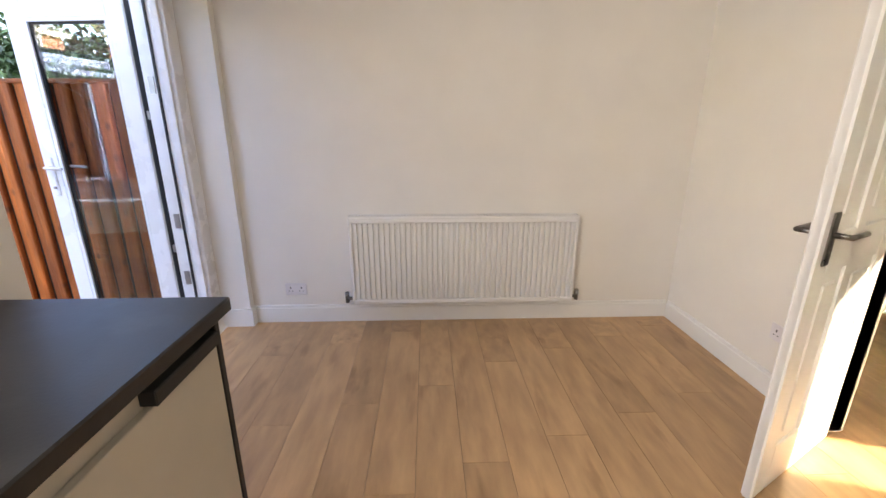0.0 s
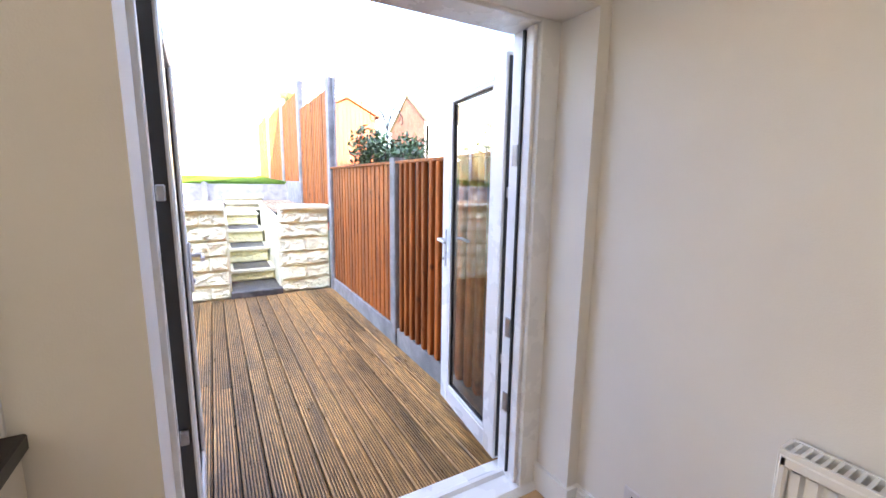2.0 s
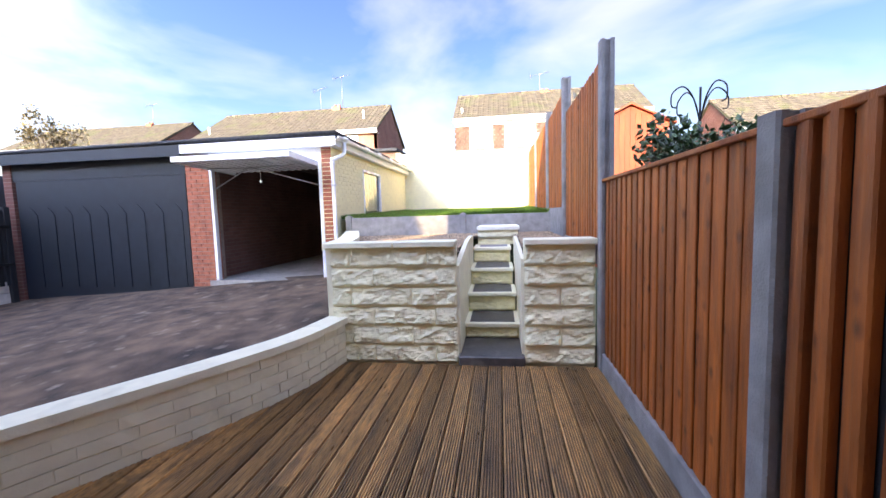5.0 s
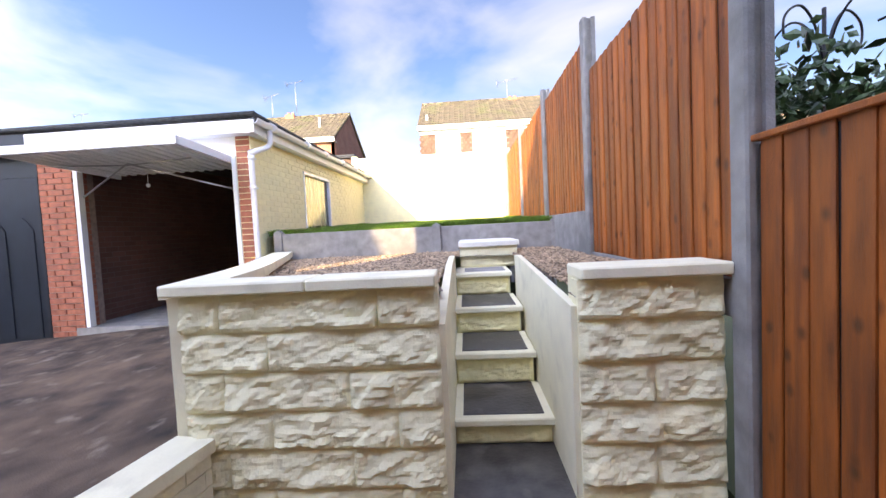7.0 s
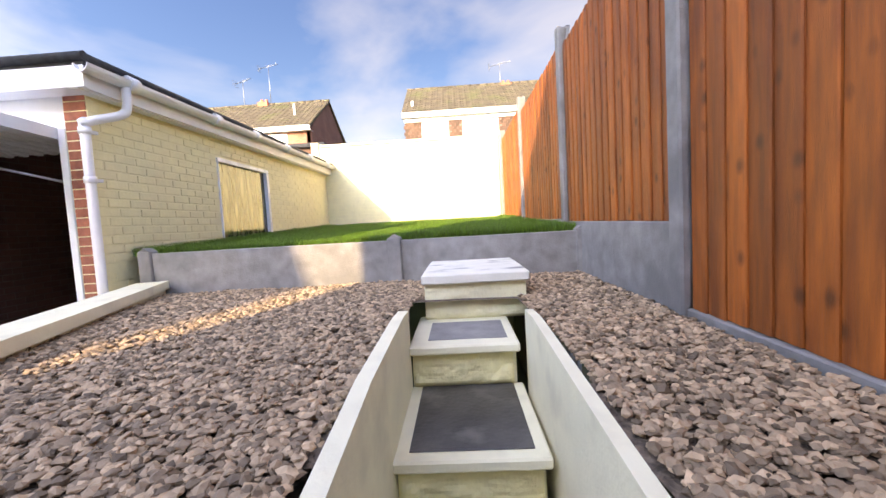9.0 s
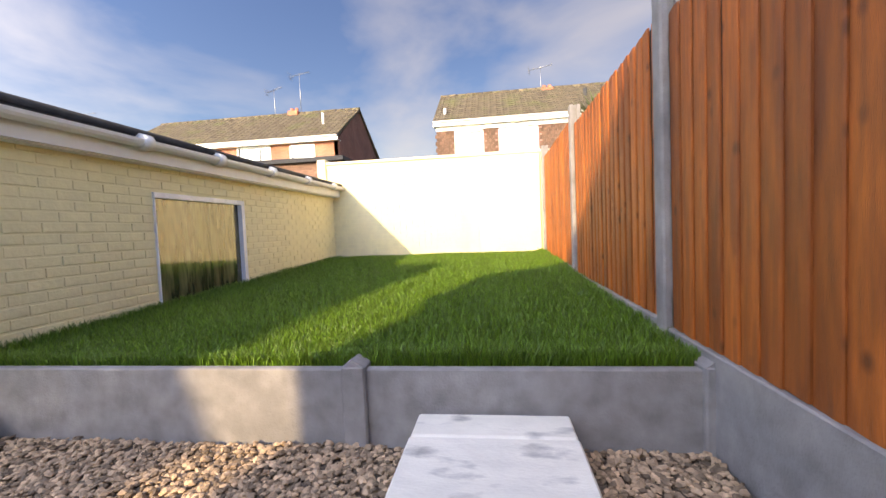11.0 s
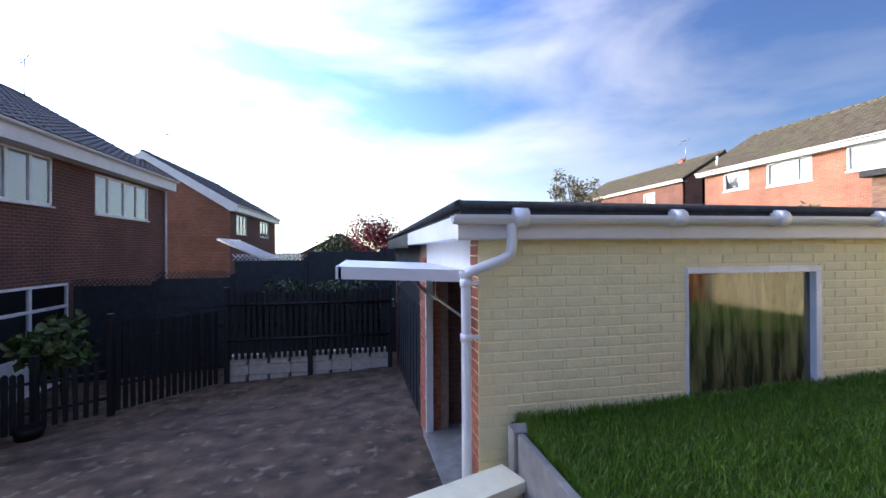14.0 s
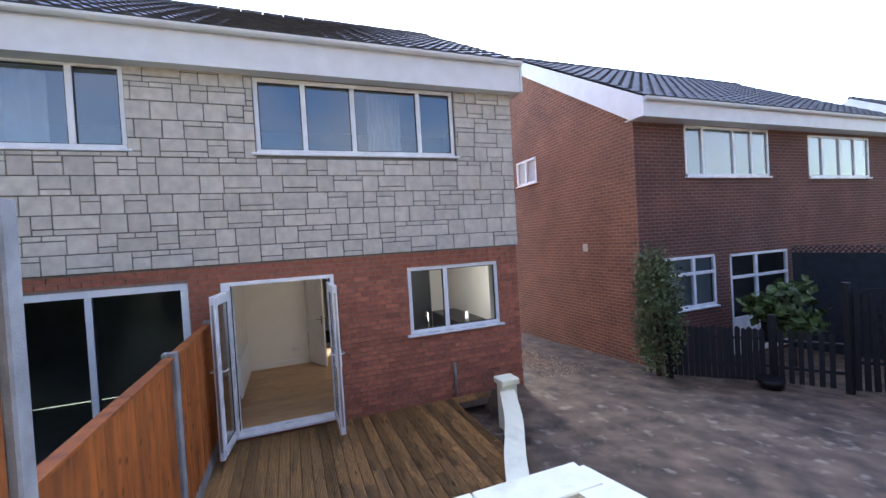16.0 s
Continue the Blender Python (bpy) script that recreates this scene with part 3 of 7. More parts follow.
def gable_roof(parent, x_eave, z_eave, x_ridge, z_ridge, y0, y1, mat, fascia_h=0.36, ends=(True, True), gauge=0.32, verge=True):
    """Two slopes with fascia, gutter, ridge tiles and white verge boards."""
    tiled_roof("roof_slope", parent, x_eave, z_eave, x_ridge, z_ridge, y0, y1, mat, gauge)
    xb = 2 * x_ridge - x_eave
    bm = bmesh.new()
    s = 1 if x_ridge > x_eave else -1
    prism(bm, [(x_eave + s * 0.05, z_eave - 0.03), (x_ridge, z_ridge - 0.03), (xb, z_eave - 0.03), (xb, z_eave - 0.1), (x_ridge, z_ridge - 0.12), (x_eave + s * 0.05, z_eave - 0.1)], min(y0, y1), max(y0, y1), "y")
    part("roof_deck", bm, mat, parent)
    part("fascia", cube(x_eave + s * 0.04, x_eave + s * 0.07, min(y0, y1), max(y0, y1), z_eave - fascia_h, z_eave - 0.03), "fascia", parent, "white boarded fascia")
    part("soffit", cube(min(x_eave + s * 0.07, x_eave + s * 0.5), max(x_eave + s * 0.07, x_eave + s * 0.5), min(y0, y1), max(y0, y1), z_eave - fascia_h, z_eave - fascia_h + 0.02), "fascia", parent)
    g = bmesh.new()
    prof = [(x_eave + s * (0.04 - 0.055 + 0.055 * math.cos(a)), z_eave - 0.03 - 0.055 * math.sin(a)) for a in np.linspace(0, math.pi, 8)]
    prism(g, prof + [(x_eave - s * 0.07, z_eave - 0.022), (x_eave + s * 0.04, z_eave - 0.022)], min(y0, y1), max(y0, y1), "y")
    part("gutter", g, "fascia", parent, "white plastic gutter")
    r = bmesh.new()
    n = int(abs(y1 - y0) / 0.45)
    for k in range(n):
        ya = min(y0, y1) + abs(y1 - y0) * k / n
        tube(r, [(x_ridge, ya, z_ridge - 0.03), (x_ridge, ya + abs(y1 - y0) / n * 0.97, z_ridge - 0.03)], 0.11 + 0.006 * (k % 2), 8)
    part("ridge_tiles", r, mat, parent)
    if verge:
        for yy, on in zip((y0, y1), ends):
            if not on:
                continue
            v = bmesh.new()
            d = fascia_h
            prism(v, [(x_eave + s * 0.0, z_eave - 0.02), (x_ridge, z_ridge - 0.02), (xb, z_eave - 0.02), (xb, z_eave - d), (xb - s * 0.35, z_eave - d), (x_ridge, z_ridge - d * 1.05), (x_eave + s * 0.35, z_eave - d), (x_eave, z_eave - d)], yy - 0.015, yy + 0.015, "y")
            part("verge_board", v, "fascia", parent, "white verge board")


own_roof = thing("house_roof", (2.0, 3.0, 5.05), "dark tiled pitched roof with white fascia and gutter", "roof", kind="structure")
gable_roof(own_roof, -2.02, 5.42, 2.4, 8.0, END - 0.14, 8.6, "roof_tile", 0.5, ends=(True, False))
bm = bmesh.new()
prism(bm, [(-1.745, 5.0), (2.4, 7.6), (5.25, 5.9), (5.25, 5.0)], END, END + 0.1, "y")
part("gable_wall", bm, M["far_gable"], own_roof)

# ---- windows ----
def upvc_window(name, x, y0, y1, z0, z1, lights, label, face=-1, transom=None, sill=True, fr=0.06, pane_label="", solid=None, axis="x", kind="structure", category="window"):
    """A white plastic window in the plane x: frame, mullions at the lights' borders (fractions), a pane each, and a sill."""
    w = thing(name, (x, (y0 + y1) / 2, z0) if axis == "x" else ((y0 + y1) / 2, x, z0), label, category, kind=kind)
    def B(a0, a1, z0_, z1_, t0, t1, bev=0.006):
        lo, hi = min(x - face * t0, x - face * t1), max(x - face * t0, x - face * t1)
        return cube(lo, hi, a0, a1, z0_, z1_, bevel=bev) if axis == "x" else cube(a0, a1, lo, hi, z0_, z1_, bevel=bev)
    d0, d1 = 0.0, 0.07
    frame_bm = bmesh.new()
    for a in ((y0, y1, z0, z0 + fr), (y0, y1, z1 - fr, z1), (y0, y0 + fr, z0 + fr, z1 - fr), (y1 - fr, y1, z0 + fr, z1 - fr)):
        join(frame_bm, B(*a, d0, d1))
    part("window_frame", frame_bm, "upvc", w)
    cuts = [y0 + fr] + [y0 + (y1 - y0) * c for c in lights] + [y1 - fr]
    for c in cuts[1:-1]:
        part("mullion", B(c - 0.035, c + 0.035, z0 + fr, z1 - fr, d0 - 0.004, d1), "upvc", w)
    for a, b in zip(cuts, cuts[1:]):
        a2, b2 = (a if a == cuts[0] else a + 0.035), (b if b == cuts[-1] else b - 0.035)
        bands = [(z0 + fr, z1 - fr)]
        if transom:
            zt = z0 + (z1 - z0) * transom
            part("transom", B(a2, b2, zt - 0.03, zt + 0.03, d0 - 0.004, d1), "upvc", w)
            bands = [(z0 + fr, zt - 0.03), (zt + 0.03, z1 - fr)]
        for za, zb in bands:
            g = bmesh.new()
            for q in ((a2, b2, za, za + 0.012), (a2, b2, zb - 0.012, zb), (a2, a2 + 0.012, za, zb), (b2 - 0.012, b2, za, zb)):
                join(g, B(*q, 0.018, 0.05, 0))
            part("gasket", g, "gasket", w)
            p = part("pane", B(a2, b2, za, zb, 0.03, 0.036, 0), solid or "window_glass", w, pane_label)
            p.visible_shadow = False
    if sill:
        part("window_sill", B(y0 - 0.06, y1 + 0.06, z0 - 0.035, z0, -0.07, 0.05), "upvc", w, "white projecting sill")
    return w

upvc_window("window_kitchen", XF + 0.02, *KWIN, [0.60], "white two-light kitchen window in red brick wall", solid="plain_glass")
upvc_window("window_upper", XF + 0.02, *UWIN, [0.20, 0.545, 0.78], "wide white four-light bedroom window")
upvc_window("window_adjoining_upper", XF + 0.02, *NUP, [0.22, 0.6], "white bedroom window with net curtains")
upvc_window("window_adjoining_patio", XF + 0.02, *NPAT, [0.47], "white sliding patio door of the adjoining house", sill=False, fr=0.09, solid="plain_glass")
# unseen window filling the added sun slot
upvc_window("window_street", 5.0, 0.05, 0.50, 0.9, 2.3, [], "unseen narrow window added to let sun onto the hall door", face=1, fr=0.03)
for nm, x, y0, y1, z0, z1 in (("curtain", -1.45, 4.75, 6.3, 3.92, 4.9), ("curtain", -1.40, 0.2, 0.75, 3.9, 4.9)):
    bm = bmesh.new()
    n = 40
    prev = None
    for k in range(n + 1):
        yy = y0 + (y1 - y0) * k / n
        xx = x + 0.03 * math.sin(k * 1.1)
        cur = [bm.verts.new((xx, yy, z0 - 0.1)), bm.verts.new((xx, yy, z1))]
        if prev:
            bm.faces.new((prev[0], cur[0], cur[1], prev[1]))
        prev = cur
    single(nm, bm, "curtain", "white net curtain hanging inside a bedroom window", "curtain")
bm = bmesh.new()
box(bm, -1.58, -1.30, -0.55, 2.35, 2.58, 3.86)
single("bed_headboard", bm, "blind", "pale upholstered headboard under the bedroom window", "headboard")

# ---- ground ----
def low_wall_y(x):
    """Line of the low curved wall between deck and yard."""
    if x < -5.95:
        return 0.55 + (x + 5.99) * 0.32
    if x > -1.6:
        return 9.0
    pts = [(-5.95, 0.62), (-5.3, 0.50), (-4.6, 0.18), (-3.8, -0.27), (-2.95, -0.66), (-2.7, -0.95), (-1.6, -0.95)]
    for (xa, ya), (xb, yb) in zip(pts, pts[1:]):
        if xa <= x <= xb:
            return ya + (yb - ya) * (x - xa) / (xb - xa)
    return 9.0

def yard_height(x, y):
    z = tarmac_z(x, y) + 0.02 * noise.noise((x * 0.9, y * 0.9, 0))
    return -0.4 if y > low_wall_y(x) - 0.02 else z

bm = bmesh.new()
nx, ny = 110, 110
grid = [[bm.verts.new((-9.6 + 16.6 * i / nx, -14.5 + 15.6 * j / ny, yard_height(-9.6 + 16.6 * i / nx, -14.5 + 15.6 * j / ny))) for j in range(ny + 1)] for i in range(nx + 1)]
for i in range(nx):
    for j in range(ny):
        bm.faces.new((grid[i][j], grid[i + 1][j], grid[i + 1][j + 1], grid[i][j + 1])).smooth = True
structure("road_yard", bm, "tarmac", "dark brown stained tarmac yard with pale patches")
bm = bmesh.new()
vs = [bm.verts.new(p) for p in ((-900, -900, -1.6), (900, -900, -1.6), (900, 900, -1.6), (-900, 900, -1.6))]
bm.faces.new(vs)
structure("ground", bm, "ground", "open ground reaching the horizon")
structure("ground_rear_plots", cube(-60, -15.2, -60, 40, -1.55, 1.2), "ground", "raised ground of the gardens behind")
structure("ground_neighbour", cube(-15.2, -1.85, 3.2, 14, -1.5, -0.1), "ground", "garden ground beyond the fence")
structure("ground_side_yard", cube(-15.2, 30, -60, -14.5, -1.5, -0.75), "ground", "ground past the yard")

# ---- deck ----
deck = thing("deck", (-3.9, 1.7, -0.06), "wet grooved brown timber decking", "deck", kind="structure")
part("joists", cube(-5.95, -1.78, 0.75, 3.04, -0.2, -0.105), "black_timber", deck)
def deck_board(name, length):
    """A grooved deck board along x, ribs on its upper face."""
    bm = bmesh.new()
    w, nrib = 0.1145, 7
    pts = [(-w / 2, -0.026), (-w / 2, -0.003)]
    for k in range(nrib):
        a = -w / 2 + 0.004 + (w - 0.008) * k / nrib
        b = -w / 2 + 0.004 + (w - 0.008) * (k + 1) / nrib
        pts += [(a + 0.001, 0.0), (b - 0.0075, 0.0), (b - 0.0062, -0.011), (b - 0.0005, -0.011)]
    pts += [(w / 2, -0.003), (w / 2, -0.026)]
    prism(bm, pts, -length, 0, "x")
    me = mesh_of(name, bm, "deck")
    # groove floors get the dark colour that stands for their shade
    me.materials.append(M["deck_groove_shade"])
    for p in me.polygons:
        if p.normal.z > 0.5 and p.center.z < -0.006:
            p.material_index = 1
    return me
deck_mesh = deck_board("deck_board", 1.0)
yb = 3.0
while yb > -0.9:
    xs = [x / 50 for x in range(-297, -180)]
    reach = [x for x in xs if low_wall_y(x) < yb - 0.02]
    far = max(-5.93, min(reach) if reach else -2.0)
    cut = random.uniform(-4.4, -3.2)
    for a, b in (((-1.80, cut), (cut, far)) if far < cut - 0.4 else ((-1.80, far),)):
        piece("deck_board", deck_mesh, Matrix.Translation((a - 0.0015, yb, -0.06 + random.uniform(-0.0015, 0.0015))) @ Matrix.Diagonal((a - b - 0.003, 1, 1, 1)), deck)
    yb -= 0.1235

# ---- floor planks ----
plank = cube(-0.095, 0.095, 0.0, 1.0, -0.012, 0.0)
plank_mesh = mesh_of("plank", plank, "oak")
k = 0
xp = -1.59
while xp < 3.2:
    y = -1.54 - (k * 0.53) % 1.2
    while y < 2.98:
        a, b = max(y, -1.54), min(y + 1.28, 2.985)
        if b - a > 0.02:
            piece("plank", plank_mesh, Matrix.Translation((xp + 0.0955, a + 0.0008, 0)) @ Matrix.Diagonal((1, b - a - 0.0016, 1, 1)), floor)
        y += 1.28
    xp += 0.1918
    k += 1
# ---- low curved wall by the deck ----
def curve_pts(pts, n):
    """Points along a smooth line through pts."""
    out = []
    P = [Vector(p) for p in pts]
    for i in range(len(P) - 1):
        p0, p1, p2, p3 = P[max(i - 1, 0)], P[i], P[i + 1], P[min(i + 2, len(P) - 1)]
        for k in range(n):
            t = k / n
            out.append(0.5 * ((2 * p1) + (p2 - p0) * t + (2 * p0 - 5 * p1 + 4 * p2 - p3) * t * t + (3 * p1 - p0 - 3 * p2 + p3) * t ** 3))
    out.append(P[-1])
    return out

def ribbon_wall(bm, pts, half, z0, z1, rough=0.0, rows=1):
    """A wall along plan points, with half its thickness to each side."""
    secs = []
    for i, p in enumerate(pts):
        d = (pts[min(i + 1, len(pts) - 1)] - pts[max(i - 1, 0)]).normalized()
        nrm = Vector((-d.y, d.x, 0))
        loop = []
        zs = [z0 + (z1 - z0) * k / rows for k in range(rows + 1)]
        for z in zs:
            loop.append(p + nrm * (half + rough * noise.noise((p.x * 9, p.y * 9, z * 14))) + Vector((0, 0, z)))
        for z in reversed(zs):
            loop.append(p - nrm * (half + rough * noise.noise((p.x * 9 + 7, p.y * 9, z * 14))) + Vector((0, 0, z)))
        secs.append([bm.verts.new(v) for v in loop])
    for a, b in zip(secs, secs[1:]):
        m = len(a)
        for k in range(m):
            bm.faces.new((a[k], b[k], b[(k + 1) % m], a[(k + 1) % m]))
    bm.faces.new(secs[0][::-1])
    bm.faces.new(secs[-1])
    return bm

low = thing("low_wall", (-4.4, 0.2, -0.2), "cream painted low curved brick wall beside the deck", "wall", kind="structure")
LOW = curve_pts([(-5.95, 0.62, 0), (-5.3, 0.50, 0), (-4.6, 0.18, 0), (-3.8, -0.27, 0), (-2.95, -0.66, 0)], 10)
for c in range(7):
    za = -0.24 + c * 0.08
    m_len = len(LOW)
    st = 3
    for k in range(-(c % 2) * 2, m_len - 1, st):
        seg = LOW[max(0, k):min(m_len, k + st + 1)]
        if len(seg) < 2:
            continue
        bm = ribbon_wall(bmesh.new(), [seg[0].lerp(seg[1], 0.04)] + list(seg[1:-1]) + [seg[-1].lerp(seg[-2], 0.04)], 0.075, za + 0.004, za + 0.076, 0.012)
        part("brick", bm, "cream_paint", low)
part("core", ribbon_wall(bmesh.new(), LOW, 0.066, -0.3, 0.32), "cream_paint", low)
part("coping", ribbon_wall(bmesh.new(), LOW, 0.105, 0.32, 0.38, 0.004), "cream_paint", low, "smooth cream coping")
post = thing("gate_pier", (-2.9, -0.68, -0.15), "cream painted square pier with a cap", "pier", kind="structure")
part("shaft", cube(-3.0, -2.8, -0.80, -0.58, -0.2, 0.44, bevel=0.012), "cream_paint", post)
part("cap", cube(-3.03, -2.77, -0.83, -0.55, 0.44, 0.53, bevel=0.015), "cream_paint", post)

# ---- retaining wall ----
def rock_block(bm, x, y0, y1, z0, z1, seed, proud=0.048, depth=0.1, back=None):
    """A rock-faced block whose face looks to -x... +x: a chiselled, uneven face with a drafted margin."""
    ny, nz = max(4, int((y1 - y0) / 0.015)), 12
    rows = []
    for j in range(nz + 1):
        row = []
        for i in range(ny + 1):
            u, w = i / ny, j / nz
            y, z = y0 + (y1 - y0) * u, z0 + (z1 - z0) * w
            edge = min(1, min(u, 1 - u) * (y1 - y0) / 0.03 + 0.3) * min(1, min(w, 1 - w) * (z1 - z0) / 0.022)
            q = Vector((y * 5.0, z * 9.0, seed * 3.7))
            h = 0.62 + 0.5 * noise.noise(q) + 0.34 * noise.noise(q * 2.6) + 0.20 * noise.noise(q * 6.1) + 0.25 * max(-0.4, min(1.0, 9.0 * (noise.noise(Vector((y * 7, z * 5 + seed, 4))) - w * 1.2 + 0.5))) - 0.25 * w
            row.append(bm.verts.new((x + proud * max(0.05, h) * edge, y, z)))
        rows.append(row)
    for a, b in zip(rows, rows[1:]):
        for i in range(ny):
            bm.faces.new((a[i], a[i + 1], b[i + 1], b[i]))
    bk = [bm.verts.new((x - depth, rows[0][0].co.y, z0)), bm.verts.new((x - depth, y1, z0)), bm.verts.new((x - depth, y1, z1)), bm.verts.new((x - depth, y0, z1))]
    bm.faces.new((bk[0], bk[1], *reversed(rows[0])))
    bm.faces.new((bk[3], bk[2], *reversed(rows[-1])))
    bm.faces.new([bk[0], *[r[0] for r in rows], bk[3]])
    bm.faces.new([bk[1], *[r[-1] for r in rows], bk[2]])
    return bm

rng = random.Random(4)
for nm, ya, yb in (("retaining_wall_long", 0.56, 1.79), ("retaining_wall_short", 2.41, 3.04)):
    rw = thing(nm, (-6.0, (ya + yb) / 2, -0.1), "cream painted rock-faced block retaining wall", "wall", kind="structure")
    part("core", cube(-6.18, -5.985, ya + 0.01, yb - 0.01, -0.2, 1.045), "cream_stone", rw)
    zc = -0.07
    for c, hh in enumerate((0.17, 0.19, 0.185, 0.19, 0.19, 0.185)):
        cut = [ya]
        y = ya + (0.2 if c % 2 else 0.42)
        if yb - ya < 0.8:
            y = ya + (0.33 if c in (1, 3) else 0.9)
        while y < yb - 0.15:
            cut.append(y)
            y += rng.choice((0.6, 0.75, 0.8))
        cut.append(yb)
        for a, b in zip(cut, cut[1:]):
            part("block", rock_block(bmesh.new(), -5.985, a + 0.001, b - 0.001, zc + 0.003, zc + hh - 0.003, rng.random() * 50), "cream_stone", rw)
        zc += hh
    cp = bmesh.new()
    cuts = [ya - 0.05, 1.2, yb + 0.0] if yb - ya > 1 else [ya, yb + 0.01]
    for a, b in zip(cuts, cuts[1:]):
        part("coping_slab", cube(-6.17, -5.915, a + 0.003, b - 0.003, 1.045, 1.1, bevel=0.008), "cream_paint", rw, "smooth cream coping slab")

ret = thing("side_retaining_wall", (-7.6, 0.1, 0.2), "cream rendered side wall of the gravel bed with coping", "wall", kind="structure")
SIDE = curve_pts([(-5.99, 0.60, 0), (-6.8, 0.42, 0), (-7.6, 0.16, 0), (-8.5, -0.16, 0), (-9.42, -0.50, 0)], 8)
part("core", ribbon_wall(bmesh.new(), SIDE, 0.085, -0.3, 1.03, 0.01, 8), "cream_paint", ret)
part("coping", ribbon_wall(bmesh.new(), SIDE, 0.12, 1.03, 1.094, 0.003), "cream_paint", ret, "cream coping")

# ---- steps ----
steps = thing("garden_steps", (-7.0, 2.1, -0.06), "cream painted garden steps with dark slate treads", "steps", kind="structure")
TREADS = [(-5.90, 0.02), (-6.45, 0.19), (-6.95, 0.42), (-7.46, 0.64), (-8.05, 0.86)]
ENDS = [-6.45, -6.95, -7.46, -8.05, -8.62]
for k, ((xn, z), xe) in enumerate(zip(TREADS, ENDS)):
    zb = -0.2 if k == 0 else TREADS[k - 1][1] - 0.02
    if k:
        rb = bmesh.new()
        rock_block(rb, xn - 0.06, 1.80 + 0.02, 2.41 - 0.02 * k - 0.01, TREADS[k - 1][1] + 0.0, z - 0.045, 3.3 * k, 0.028, 0.06)
        part("riser", rb, "cream_riser", steps, "cream rock-faced riser")
        part("tread_slab", cube(xe - 0.07, xn, 1.81, 2.41 - 0.015 * k, z - 0.045, z, bevel=0.008), "cream_paint", steps)
        part("core", cube(xe - 0.07, xn - 0.1, 1.82, 2.40 - 0.015 * k, zb, z - 0.045), "cream_paint", steps)
        if k < 4:
            part("slate", cube(xe - 0.05, xn - 0.06, 1.865, 2.35 - 0.012 * k, z, z + 0.006, bevel=0.002), "slate", steps, "wet dark slate tread")
        else:
            part("slate", cube(xe + 0.12, xn - 0.1, 1.9, 2.3, z, z + 0.004, bevel=0.001), "concrete", steps, "worn pale tread")
    else:
        part("slate", cube(xe - 0.07, xn, 1.80, 2.41, -0.1, z, bevel=0.01), "slate", steps, "wet dark slate bottom tread")
for y0, y1 in ((1.765, 1.815), (2.385, 2.425)):
    ck = bmesh.new()
    if y0 < 2:
        prism(ck, [(-6.0, -0.1), (-6.0, 0.86), (-7.25, 1.02), (-7.9, 1.04), (-8.1, 1.03), (-8.1, 0.3), (-6.6, -0.1)], y0, y1, "y")
    else:
        prism(ck, [(-6.0, -0.1), (-6.0, 0.92), (-7.5, 1.0), (-7.9, 1.02), (-8.1, 1.01), (-8.1, 0.3), (-6.6, -0.1)], y0, y1, "y")
    part("cheek", ck, "cream_paint", steps, "cream rendered side cheek")

# block at the top of the steps
blk = thing("step_block", (-9.0, 2.24, 0.9), "cream painted stone step block with worn top slab", "step")
part("base", rock_block(bmesh.new(), -8.60, 1.855, 2.475, 0.86, 1.08, 9.0, 0.02, 0.83), "cream_stone", blk)
part("slab", cube(-9.235, -8.56, 1.84, 2.495, 1.08, 1.14, bevel=0.008), "worn_slab", blk, "worn cream slab with grey scuffs")
part("rear_slab", cube(-9.43, -9.24, 1.845, 2.49, 1.08, 1.141, bevel=0.008), "worn_slab", blk, "narrow worn cream slab")

# ---- gravel bed ----
def gravel_z(x, y):
    return 0.99 + 0.02 * noise.noise((x * 1.3, y * 1.3, 0.5)) - 0.015 * max(0, min(1, (x + 6.6) / 0.6))
def side_y(x):
    """Inner edge of the gravel bed along the slanting side wall."""
    return 0.60 + (x + 5.99) * (1.10 / 3.43) + 0.05
bm = bmesh.new()
n = 30
grid = []
for i in range(n + 1):
    x = -9.44 + 3.44 * i / n
    grid.append([bm.verts.new((x, side_y(x) + (3.05 - side_y(x)) * j / n, gravel_z(x, side_y(x) + (3.05 - side_y(x)) * j / n) - 0.015)) for j in range(n + 1)])
for i in range(n):
    for j in range(n):
        x, y = -9.44 + 3.44 * (i + 0.5) / n, (grid[i][j].co.y + grid[i][j + 1].co.y) / 2
        if (1.80 < y < 2.40 and x > -8.56) or (1.74 < y < 2.44 and x > -8.1):
            continue
        bm.faces.new((grid[i][j], grid[i + 1][j], grid[i + 1][j + 1], grid[i][j + 1]))
structure("ground_gravel_bed", bm, "gravel_bed", "earth and fines under the gravel")

